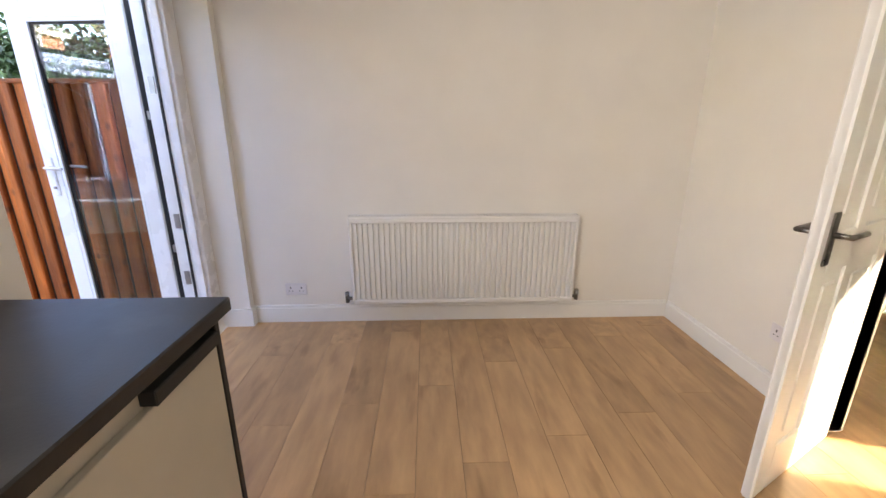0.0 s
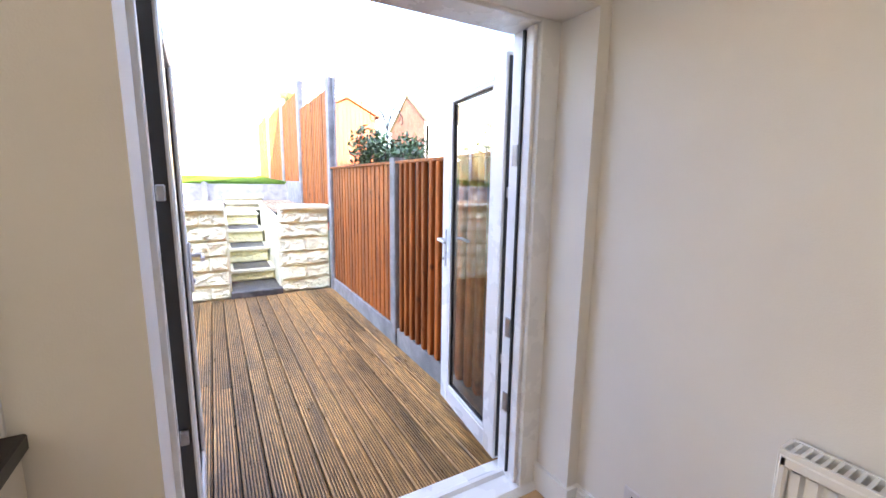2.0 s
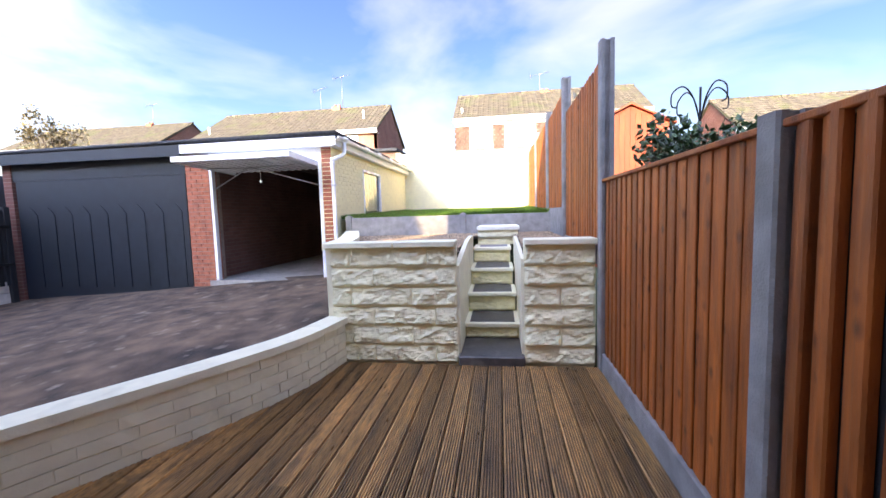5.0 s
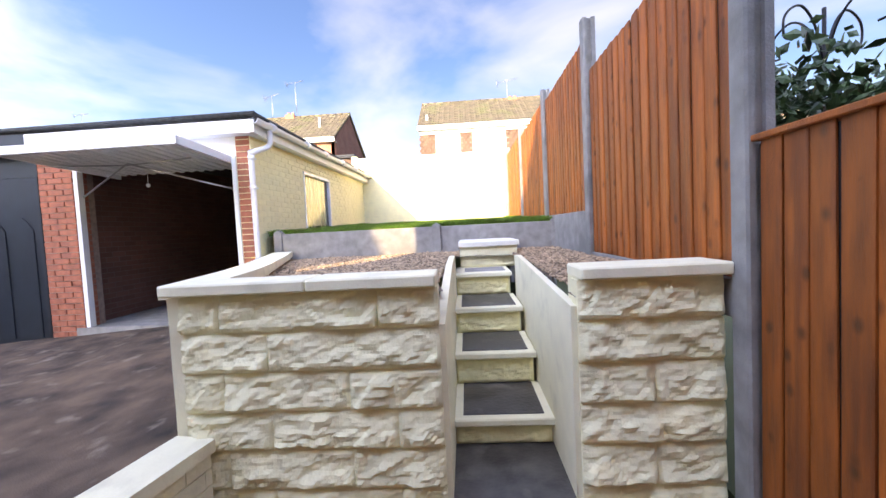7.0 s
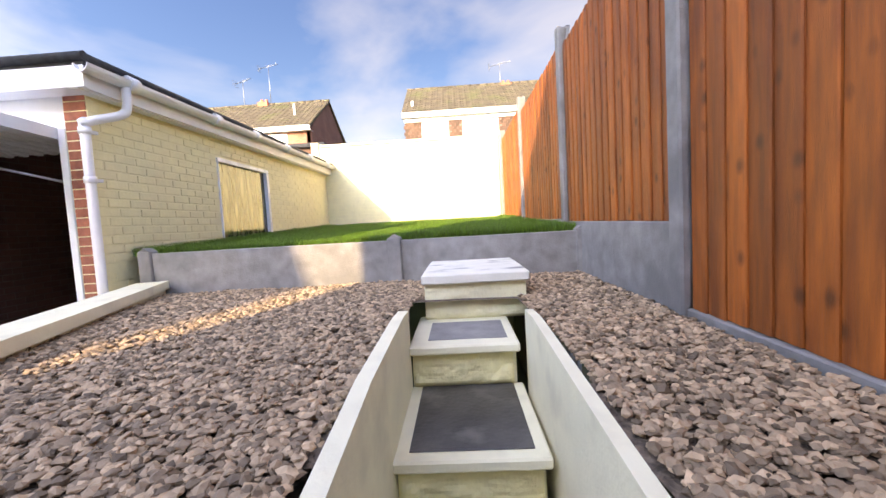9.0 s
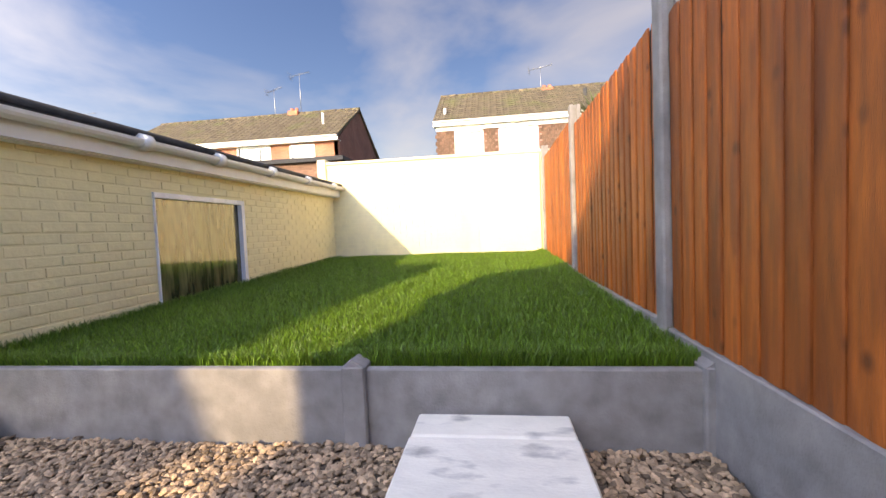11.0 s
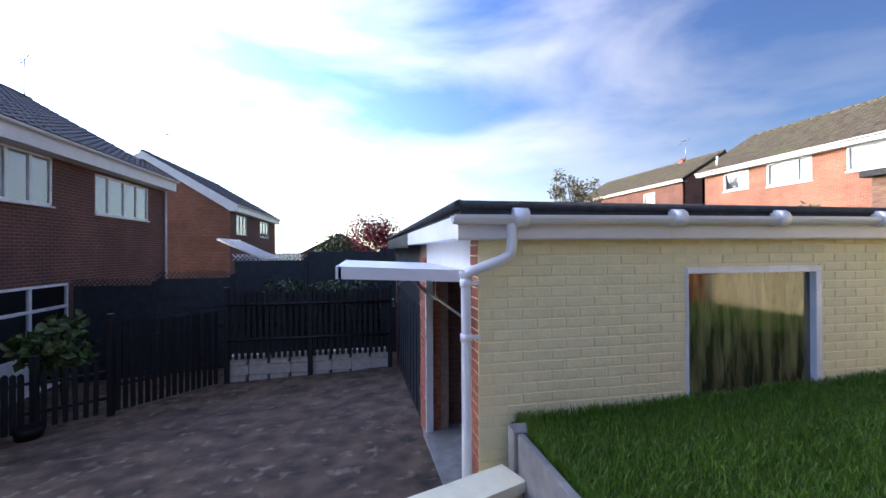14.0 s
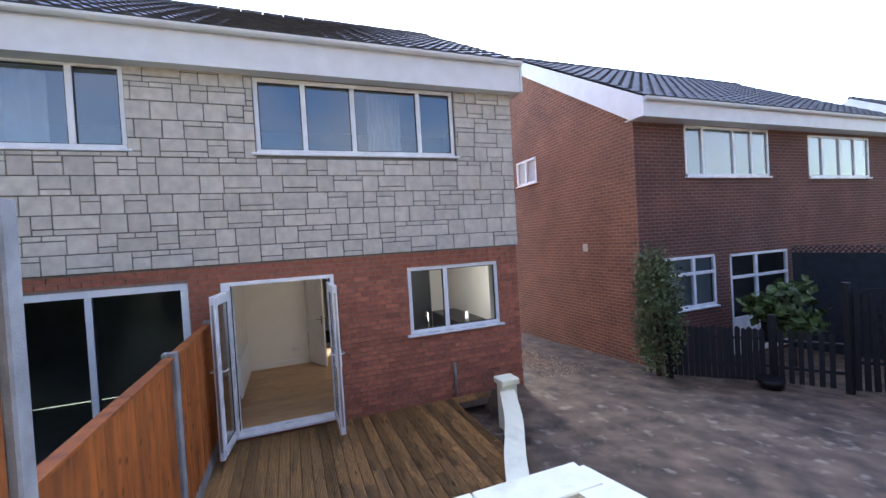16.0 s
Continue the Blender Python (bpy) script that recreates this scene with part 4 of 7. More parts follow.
def pebble_arrays(n, seed):
    """Flattened, uneven pebbles strewn over the gravel bed."""
    rng = np.random.default_rng(seed)
    base = np.array([(0, 0, 1), (0.9, 0, 0.35), (0.28, 0.86, 0.35), (-0.73, 0.53, 0.35), (-0.73, -0.53, 0.35), (0.28, -0.86, 0.35),
                     (0.73, 0.53, -0.4), (-0.28, 0.86, -0.4), (-0.9, 0, -0.4), (-0.28, -0.86, -0.4), (0.73, -0.53, -0.4)])
    fc = np.array([(0, 1, 2), (0, 2, 3), (0, 3, 4), (0, 4, 5), (0, 5, 1), (1, 6, 2), (2, 7, 3), (3, 8, 4), (4, 9, 5), (5, 10, 1), (6, 7, 2), (7, 8, 3), (8, 9, 4), (9, 10, 5), (10, 6, 1)])
    V, F = [], []
    k = 0
    while k < n:
        x = rng.uniform(-9.42, -6.17)
        y = rng.uniform(side_y(x), 3.04)
        if (1.79 < y < 2.42 and x > -8.6) or (1.74 < y < 2.45 and x > -8.1) or (1.84 < y < 2.5 and -9.44 < x < -8.54):
            continue
        s = rng.uniform(0.0075, 0.018)
        a = rng.uniform(0, 6.28)
        b = base * (1 + 0.18 * rng.normal(size=base.shape)) * np.array([s * rng.uniform(1, 1.5), s, s * rng.uniform(0.4, 0.8)])
        t = rng.normal(0, 0.3)
        ca, sa, ct, st_ = math.cos(a), math.sin(a), math.cos(t), math.sin(t)
        b = b @ np.array([[ct, 0, st_], [0, 1, 0], [-st_, 0, ct]]) @ np.array([[ca, sa, 0], [-sa, ca, 0], [0, 0, 1]])
        V.append(b + np.array([x, y, gravel_z(x, y) + rng.uniform(-0.012, 0.006)]))
        F.append(fc + 11 * k)
        k += 1
    return np.concatenate(V), np.concatenate(F)
pv, pf = pebble_arrays(32000, 5)
tagged(new("gravel", from_arrays("gravel", pv, pf, "gravel")), "mixed brown and grey gravel pebbles", "gravel", kind="stuff")

# ---- concrete gravel boards round the lawn ----
gb = thing("gravel_board_edging", (-9.48, 1.3, 0.95), "grey concrete gravel boards edging the lawn", "edging", kind="structure")
for y0, y1 in ((-0.52, 1.50), (1.60, 3.05)):
    part("board", cube(-9.50, -9.45, y0, y1, 0.9, 1.33, bevel=0.006), "concrete", gb)
for y in (-0.56, 1.55, 3.08):
    bm = cube(-9.53, -9.42, y - 0.055, y + 0.055, 0.9, 1.35, bevel=0.008)
    prism(bm, [(y - 0.05, 1.348), (y + 0.05, 1.348), (y, 1.38)], -9.525, -9.425, "x")
    part("post", bm, "concrete", gb)

# ---- lawn ----
def lawn_z(x, y):
    return 1.31 + 0.17 * (-9.5 - x) / 5.5 + 0.015 * noise.noise((x * 1.5, y * 1.5, 2.0))
bm = bmesh.new()
n = 40
grid = [[bm.verts.new((-15.03 + 5.54 * i / n, -0.74 + 3.80 * j / n, lawn_z(-15.03 + 5.54 * i / n, -0.74 + 3.80 * j / n))) for j in range(n + 1)] for i in range(n + 1)]
for i in range(n):
    for j in range(n):
        bm.faces.new((grid[i][j], grid[i + 1][j], grid[i + 1][j + 1], grid[i][j + 1]))
structure("ground_lawn", bm, "soil", "earth under the lawn")

def grass_arrays(n, seed):
    rng = np.random.default_rng(seed)
    u = rng.uniform(0, 1, n) ** 1.35
    x = -9.52 - u * 5.5
    y = rng.uniform(-0.73, 3.06, n)
    z = np.array([lawn_z(a, b) for a, b in zip(x, y)])
    edge = (y < -0.62) | (y > 2.95) | (x > -9.6)
    h = rng.uniform(0.030, 0.062, n) * np.where(edge, 1.5, 1.0) * (1 + 0.25 * np.sin(x * 2.1) * np.sin(y * 1.7 + 1))
    a = rng.uniform(0, 2 * np.pi, n)
    w = rng.uniform(0.0018, 0.0034, n) * (1 + 0.5 * u)
    lean = rng.uniform(0.1, 0.75, n) * h
    b = rng.uniform(0, 2 * np.pi, n)
    dx, dy = np.cos(a) * w, np.sin(a) * w
    lx, ly = np.cos(b) * lean, np.sin(b) * lean
    p = np.stack([x, y, z - 0.004], 1)
    v0, v1 = p + np.stack([-dx, -dy, 0 * x], 1), p + np.stack([dx, dy, 0 * x], 1)
    m = p + np.stack([lx * 0.35, ly * 0.35, h * 0.6], 1)
    v2, v3 = m + np.stack([dx, dy, 0 * x], 1) * 0.8, m - np.stack([dx, dy, 0 * x], 1) * 0.8
    v4 = p + np.stack([lx, ly, h], 1)
    v = np.stack([v0, v1, v2, v3, v4], 1).reshape(-1, 3)
    k = np.arange(n)[:, None] * 5
    f = np.concatenate([k + np.array([0, 1, 2]), k + np.array([0, 2, 3]), k + np.array([3, 2, 4])])
    return v, f
gv, gf = grass_arrays(190000, 8)
tagged(new("grass", from_arrays("grass", gv, gf, "grass")), "short bright green lawn grass", "grass", kind="stuff")

# ---- fences ----
def feather_board(name, w, h, mat, flip=False, depth=1.0):
    """A feather-edge board: thick at one edge, thin at the other; its face looks to -y."""
    bm = bmesh.new()
    prism(bm, [(-w / 2, 0.0), (w / 2, 0.0), (w / 2, -0.006), (w / 2 - 0.02, -0.016), (-w / 2 + 0.03, -0.034), (-w / 2 + 0.006, -0.034), (-w / 2, -0.026)], 0, h, "z")
    bm.transform(Matrix.Diagonal((-1 if flip else 1, depth, 1, 1)))
    return mesh_of(name, bm, mat)

def fence_panel(parent, x0, x1, y, z0, z1, pitch, seed, mat="fence", slope=0.0, flip=True, gap=0.003, depth=0.34):
    """Boards from x0 down to x1 (x1 < x0), with rails behind and a capping strip."""
    r = random.Random(seed)
    me = feather_board("board", pitch - gap, 1.0, mat, flip, depth)
    n = max(1, round((x0 - x1) / pitch))
    for k in range(n):
        x = x0 - (x0 - x1) * (k + 0.5) / n
        zt = z1 + slope * (x0 - x)
        m = Matrix.Translation((x, y - 0.003 * r.random(), z0 + 0.006 * r.random())) @ Matrix.Rotation(radians(r.uniform(-0.5, 0.5)), 4, "Y") @ Matrix.Diagonal((1, 1, zt - z0 + r.uniform(-0.006, 0.004), 1))
        piece("board", me, m, parent)
    # added black sheet: the shade between boards as a solid colour
    part("backing", cube(x1, x0, y + 0.0005, y + 0.002, z0, min(z1, z1 + slope * (x0 - x1)) - 0.01), "black_timber", parent, "black sheet standing for shade between the boards")
    for zr in (z0 + 0.15, (z0 + z1) / 2, z1 - 0.15):
        part("rail", cube(x1, x0, y + 0.002, y + 0.05, zr - 0.03, zr + 0.03), mat, parent)

def concrete_post(parent, x, y, z0, z1):
    bm = bmesh.new()
    a, s = 0.055, 0.02
    prism(bm, [(x - a, y - a + 0.01), (x - a + 0.01, y - a), (x + a - 0.01, y - a), (x + a, y - a + 0.01), (x + a, y - s), (x + a - 0.025, y - s), (x + a - 0.025, y + s), (x + a, y + s), (x + a, y + a), (x - a, y + a), (x - a, y + s), (x - a + 0.025, y + s), (x - a + 0.025, y - s), (x - a, y - s)], z0, z1, "z")
    return part("post", bm, "concrete", parent, "grey concrete post")

FY = 3.09
lf = thing("lower_fence", (-3.8, FY, -0.1), "orange-brown feather-edge timber fence beside the deck", "fence", kind="structure")
for x in (-1.86, -3.67):
    concrete_post(lf, x, FY + 0.01, -0.2, 1.63)
for x0, x1, pitch, seed in ((-1.92, -3.61, 0.115, 1), (-3.73, -5.83, 0.115, 2)):
    fence_panel(lf, x0, x1, FY, 0.10, 1.575, pitch, seed, gap=0.02 if seed == 1 else 0.003, depth=0.95 if seed == 1 else 0.3)
    part("gravel_board", cube(x1, x0, FY - 0.03, FY + 0.03, -0.2, 0.10, bevel=0.006), "concrete", lf)
    part("capping", cube(x1, x0, FY - 0.035, FY + 0.05, 1.575, 1.60, bevel=0.004), "fence", lf)
uf = thing("upper_fence", (-10.5, FY, 0.9), "tall orange-brown feather-edge timber fence beside the lawn", "fence", kind="structure")
for x, zt in ((-5.89, 2.74), (-7.98, 3.10), (-9.93, 3.12), (-12.32, 3.22), (-14.93, 3.30)):
    concrete_post(uf, x, FY + 0.01, -0.2, zt)
for x0, x1, zb, za, seed in ((-5.95, -7.92, 1.02, 2.62, 3), (-8.04, -9.87, 1.40, 2.95, 4), (-9.99, -12.26, 1.42, 3.00, 5), (-12.38, -14.87, 1.46, 3.10, 6)):
    fence_panel(uf, x0, x1, FY, zb, za, 0.118, seed)
    part("gravel_board", cube(x1, x0, FY - 0.03, FY + 0.03, 0.85, zb, bevel=0.006), "concrete", uf)

# ---- back wall ----
bw = thing("wall_back", (-15.1, 1.0, 1.2), "cream painted brick back garden wall", "wall", kind="structure")
part("core", cube(-15.25, -15.04, -0.98, 3.6, 0.9, 3.26), "cream_brick", bw)
part("pier", cube(-15.04, -14.99, 1.93, 3.02, 1.2, 3.20, bevel=0.01), "cream_brick", bw)
part("end_pier", cube(-15.27, -14.98, -1.02, -0.86, 2.6, 3.32, bevel=0.01), "cream_brick", bw)
part("coping", cube(-15.27, -15.01, -0.98, 3.6, 3.22, 3.27, bevel=0.008), "cream_paint", bw)
rng = random.Random(9)
allb = bmesh.new()
for c in range(25):
    z = 1.28 + c * 0.077
    y = -0.86 - (0.115 if c % 2 else 0)
    while y < 1.93:
        a, b = max(y, -0.86), min(y + 0.22, 1.925)
        if b - a > 0.03:
            box(allb, -15.05, -15.032 + rng.uniform(-0.002, 0.003), a, b, z, z + 0.067)
        y += 0.227
part("brickwork", allb, "cream_brick", bw)
# ---- garage ----
GX, GY = -9.26, -0.75
gar = thing("garage", (-12.1, -2.2, 0.2), "cream painted brick garage with flat felt roof and open door", "garage")
GWIN = (-12.24, -10.94, 1.28, 2.38)
part("side_wall", wall_with_holes(bmesh.new(), "y", -0.95, GY - 0.012, -15.02, GX - 0.22, 0.1, 2.68, [GWIN]), "cream_brick", gar)
part("corner_pier", cube(GX - 0.22, GX - 0.004, -0.95, GY - 0.012, 0.1, 2.66), "cream_brick", gar)
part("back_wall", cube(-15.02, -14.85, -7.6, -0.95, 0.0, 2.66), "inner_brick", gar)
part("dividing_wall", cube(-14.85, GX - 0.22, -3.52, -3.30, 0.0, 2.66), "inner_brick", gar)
part("end_wall", cube(-14.85, GX, -7.75, -7.55, -0.3, 2.66), M["far_gable"], gar)
part("floor", cube(-14.85, GX + 0.02, -3.30, -0.95, 0.05, 0.22), "concrete", gar)
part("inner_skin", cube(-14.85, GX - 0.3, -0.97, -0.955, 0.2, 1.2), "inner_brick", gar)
part("lintel", cube(GX - 0.12, GX - 0.02, -3.25, -0.95, 2.36, 2.62), "fascia", gar, "white boarded header")
part("far_lintel", cube(GX - 0.12, GX - 0.02, -7.6, -3.68, 2.25, 2.62), "black_door", gar)
rf = bmesh.new()
prism(rf, [(-9.1, 2.80), (-9.1, 2.72), (-15.1, 2.74), (-15.1, 2.82)], -7.9, -0.60, "y")
part("roof", rf, "felt", gar, "dark grey felt flat roof")
ke = bmesh.new()
tube(ke, [(-9.09, -7.9, 2.80), (-9.09, -0.58, 2.82)], 0.035, 8)
tube(ke, [(-9.09, -0.60, 2.82), (-15.1, -0.60, 2.83)], 0.03, 8)
part("roof_kerb", ke, "felt", gar)
part("front_fascia", cube(-9.12, -9.085, -3.6, -0.60, 2.60, 2.755), "fascia", gar, "white front fascia board")
part("far_fascia", cube(-9.12, -9.085, -7.9, -3.6, 2.56, 2.755), "black_door", gar)
part("front_soffit", cube(-9.26, -9.12, -7.9, -0.62, 2.60, 2.62), "fascia", gar)
sf = bmesh.new()
prism(sf, [(-9.1, 2.755), (-9.1, 2.60), (-15.05, 2.62), (-15.05, 2.775)], -0.66, -0.63, "y")
part("side_fascia", sf, "fascia", gar, "white side fascia board")
so = bmesh.new()
prism(so, [(-9.1, 2.605), (-9.1, 2.59), (-15.05, 2.61), (-15.05, 2.625)], -0.745, -0.66, "y")
part("side_soffit", so, "fascia", gar)
gt = bmesh.new()
secs = []
for x, z in ((-9.04, 2.745), (-15.1, 2.785)):
    secs.append([gt.verts.new((x, -0.575 + 0.058 * math.cos(a), z + 0.005 - 0.06 * math.sin(a))) for a in np.linspace(0, math.pi, 9)] + [gt.verts.new((x, -0.575 - 0.05 * math.cos(a), z + 0.005 - 0.052 * math.sin(a))) for a in np.linspace(0, math.pi, 9)])
for k in range(18):
    gt.faces.new((secs[0][k], secs[1][k], secs[1][(k + 1) % 18], secs[0][(k + 1) % 18]))
gt.faces.new(secs[0][::-1])
gt.faces.new(secs[1])
gutter = part("gutter", gt, "fascia", gar, "white half-round plastic gutter")
for x in (-9.5, -10.7, -11.6, -12.6, -13.6, -14.6):
    z = 2.745 + 0.04 * (-9.04 - x) / 6.06
    b = bmesh.new()
    tube(b, [(x - 0.05, -0.575, z - 0.008), (x + 0.05, -0.575, z - 0.008)], 0.064, 12)
    part("bracket", b, "fascia", gutter)
# downpipe
dp = bmesh.new()
tube(dp, curve_pts([(-9.44, -0.575, 2.70), (-9.44, -0.575, 2.55), (-9.40, -0.60, 2.47), (-9.16, -0.68, 2.36), (-9.16, -0.70, 2.28), (-9.16, -0.70, 1.2), (-9.16, -0.70, 0.16)], 5), 0.035, 12)
pipe = part("downpipe", dp, "fascia", gar, "white plastic downpipe with swan neck")
for z in (2.3, 1.93, 0.7):
    b = bmesh.new()
    tube(b, [(-9.16, -0.70, z - 0.025), (-9.16, -0.70, z + 0.025)], 0.042, 12)
    box(b, -9.26, -9.15, -0.715, -0.685, z - 0.012, z + 0.012)
    part("clip", b, "fascia", pipe)
# piers and door frames
part("middle_pier_core", cube(GX - 0.3, GX - 0.012, -3.66, -3.18, -0.1, 2.62), "mortar", gar)
for y0, y1 in ((-1.02, -0.96), (-3.175, -3.115)):
    part("door_frame", cube(GX - 0.09, GX + 0.0, y0, y1, 0.2, 2.36, bevel=0.004), "fascia", gar, "white timber door frame")
# raised door
dr = bmesh.new()
def door_z(x):
    return 2.32 + 0.06 * (x + 9.7) / 1.4
prism(dr, [(-8.3, door_z(-8.3)), (-8.3, door_z(-8.3) + 0.03), (-9.9, door_z(-9.9) + 0.03), (-9.9, door_z(-9.9))], -3.10, -1.03, "y")
door = part("garage_door", dr, "fascia", gar, "white up-and-over door swung open overhead")
for y0, y1 in ((-3.10, -3.06), (-1.07, -1.03)):
    e = bmesh.new()
    prism(e, [(-8.3, door_z(-8.3) - 0.06), (-8.3, door_z(-8.3)), (-9.9, door_z(-9.9)), (-9.9, door_z(-9.9) - 0.06)], y0, y1, "y")
    part("edge", e, "fascia", door)
part("edge", cube(-8.32, -8.28, -3.10, -1.03, 2.32, 2.41), "fascia", door)
for k in range(14):
    y = -3.0 + k * 0.145
    e = bmesh.new()
    prism(e, [(-8.34, door_z(-8.34) - 0.02), (-8.34, door_z(-8.34)), (-9.88, door_z(-9.88)), (-9.88, door_z(-9.88) - 0.02)], y, y + 0.05, "y")
    part("rib", e, "fascia", door)
ar = bmesh.new()
tube(ar, [(-9.3, -3.08, 1.95), (-8.9, -2.1, 2.27), (-9.3, -1.05, 1.95)], 0.012, 6)
tube(ar, [(-8.75, -2.9, 2.26), (-8.9, -2.1, 2.25), (-8.75, -1.2, 2.26)], 0.01, 6)
part("strut", ar, "steel", door, "steel lifting struts")
hn = bmesh.new()
tube(hn, [(-9.2, -2.1, 2.25), (-9.2, -2.1, 2.05)], 0.004, 5)
bmesh.ops.create_uvsphere(hn, u_segments=8, v_segments=6, radius=0.025, matrix=Matrix.Translation((-9.2, -2.1, 2.04)))
part("pull_cord", hn, "fascia", door)
# dark door of the far garage: tall framed leaves with ogee-topped panels
fd = part("far_door", cube(GX - 0.08, GX - 0.03, -7.5, -3.70, -0.15, 2.25), "black_door", gar, "dark blue-black panelled garage door")
me = None
for k in range(9):
    y = -7.35 + k * 0.405
    b = bmesh.new()
    prism(b, [(y, 0.1), (y + 0.3, 0.1), (y + 0.3, 1.55), (y + 0.22, 1.66), (y + 0.15, 1.72), (y + 0.08, 1.66), (y, 1.55)], GX - 0.035, GX - 0.015, "x")
    part("panel", b, "black_door", fd)
# window of the garage
gw = thing("window_garage", (-11.6, GY, 1.28), "steamed-up garage window with white frame above the lawn", "window", kind="structure")
x0, x1, z0, z1 = GWIN
for a in ((x0, x1, z1 - 0.05, z1), (x0, x0 + 0.06, z0, z1 - 0.05), (x1 - 0.012, x1, z0, z1 - 0.05), (x0, x1, z0, z0 + 0.03)):
    part("window_frame", cube(a[0], a[1], -0.85, GY + 0.012, a[2], a[3], bevel=0.004), "upvc", gw)
steamed = material("steamed_glass", (0.15, 0.145, 0.07), 0.07, 0.5, 1.6, dark=(0.016, 0.018, 0.010), dark_scale=2.2, dark_amount=0.9, stretch=(7, 1, 1.0), dark_lo=0.46, gloss_vary=0.04)
steamed.node_tree.nodes["Principled BSDF"].inputs["IOR"].default_value = 1.9
part("pane", cube(x0 + 0.06, x1 - 0.012, -0.80, -0.79, z0 + 0.03, z1 - 0.05), steamed, gw, "steamed glass with dark streaks")
# ---- garden doors ----
fd = thing("door_garden_frame", (-1.72, 2.2, 0.0), "white plastic french door frame and threshold", "door frame", kind="structure")
y0, y1, z1 = DOOR[0], DOOR[1], DOOR[3]
for a, b in ((y0, y0 + 0.055), (y1 - 0.11, y1)):
    bm = cube(-1.775, -1.60, a, b, 0.0, z1, bevel=0.005)
    part("jamb", bm, "upvc", fd)
    s = 1 if a == y0 else -1
    e = b if a == y0 else a
    part("seal", cube(-1.70, -1.69, min(e, e + s * 0.012), max(e, e + s * 0.012), 0.05, z1 - 0.06), "gasket", fd)
    part("rebate", cube(-1.66, -1.62, min(e, e + s * 0.02), max(e, e + s * 0.02), 0.04, z1 - 0.06, bevel=0.003), "upvc", fd)
    for zz in (0.35, 0.72, 1.5):
        part("keep", cube(-1.745, -1.715, min(e, e + s * 0.006), max(e, e + s * 0.006), zz, zz + 0.09), "steel", fd, "steel locking keep")
part("head", cube(-1.775, -1.60, y0 + 0.055, y1 - 0.11, z1 - 0.055, z1, bevel=0.005), "upvc", fd)
th = bmesh.new()
prism(th, [(-1.83, -0.02), (-1.83, 0.008), (-1.76, 0.022), (-1.74, 0.034), (-1.72, 0.034), (-1.71, 0.016), (-1.66, 0.016), (-1.65, 0.03), (-1.60, 0.03), (-1.575, 0.006), (-1.575, -0.02)], y0, y1, "y")
part("threshold", th, "upvc", fd, "white stepped threshold")
part("shoot_bolt_keep", cube(-1.70, -1.67, 2.14, 2.26, 0.016, 0.024, bevel=0.003), "steel", fd)

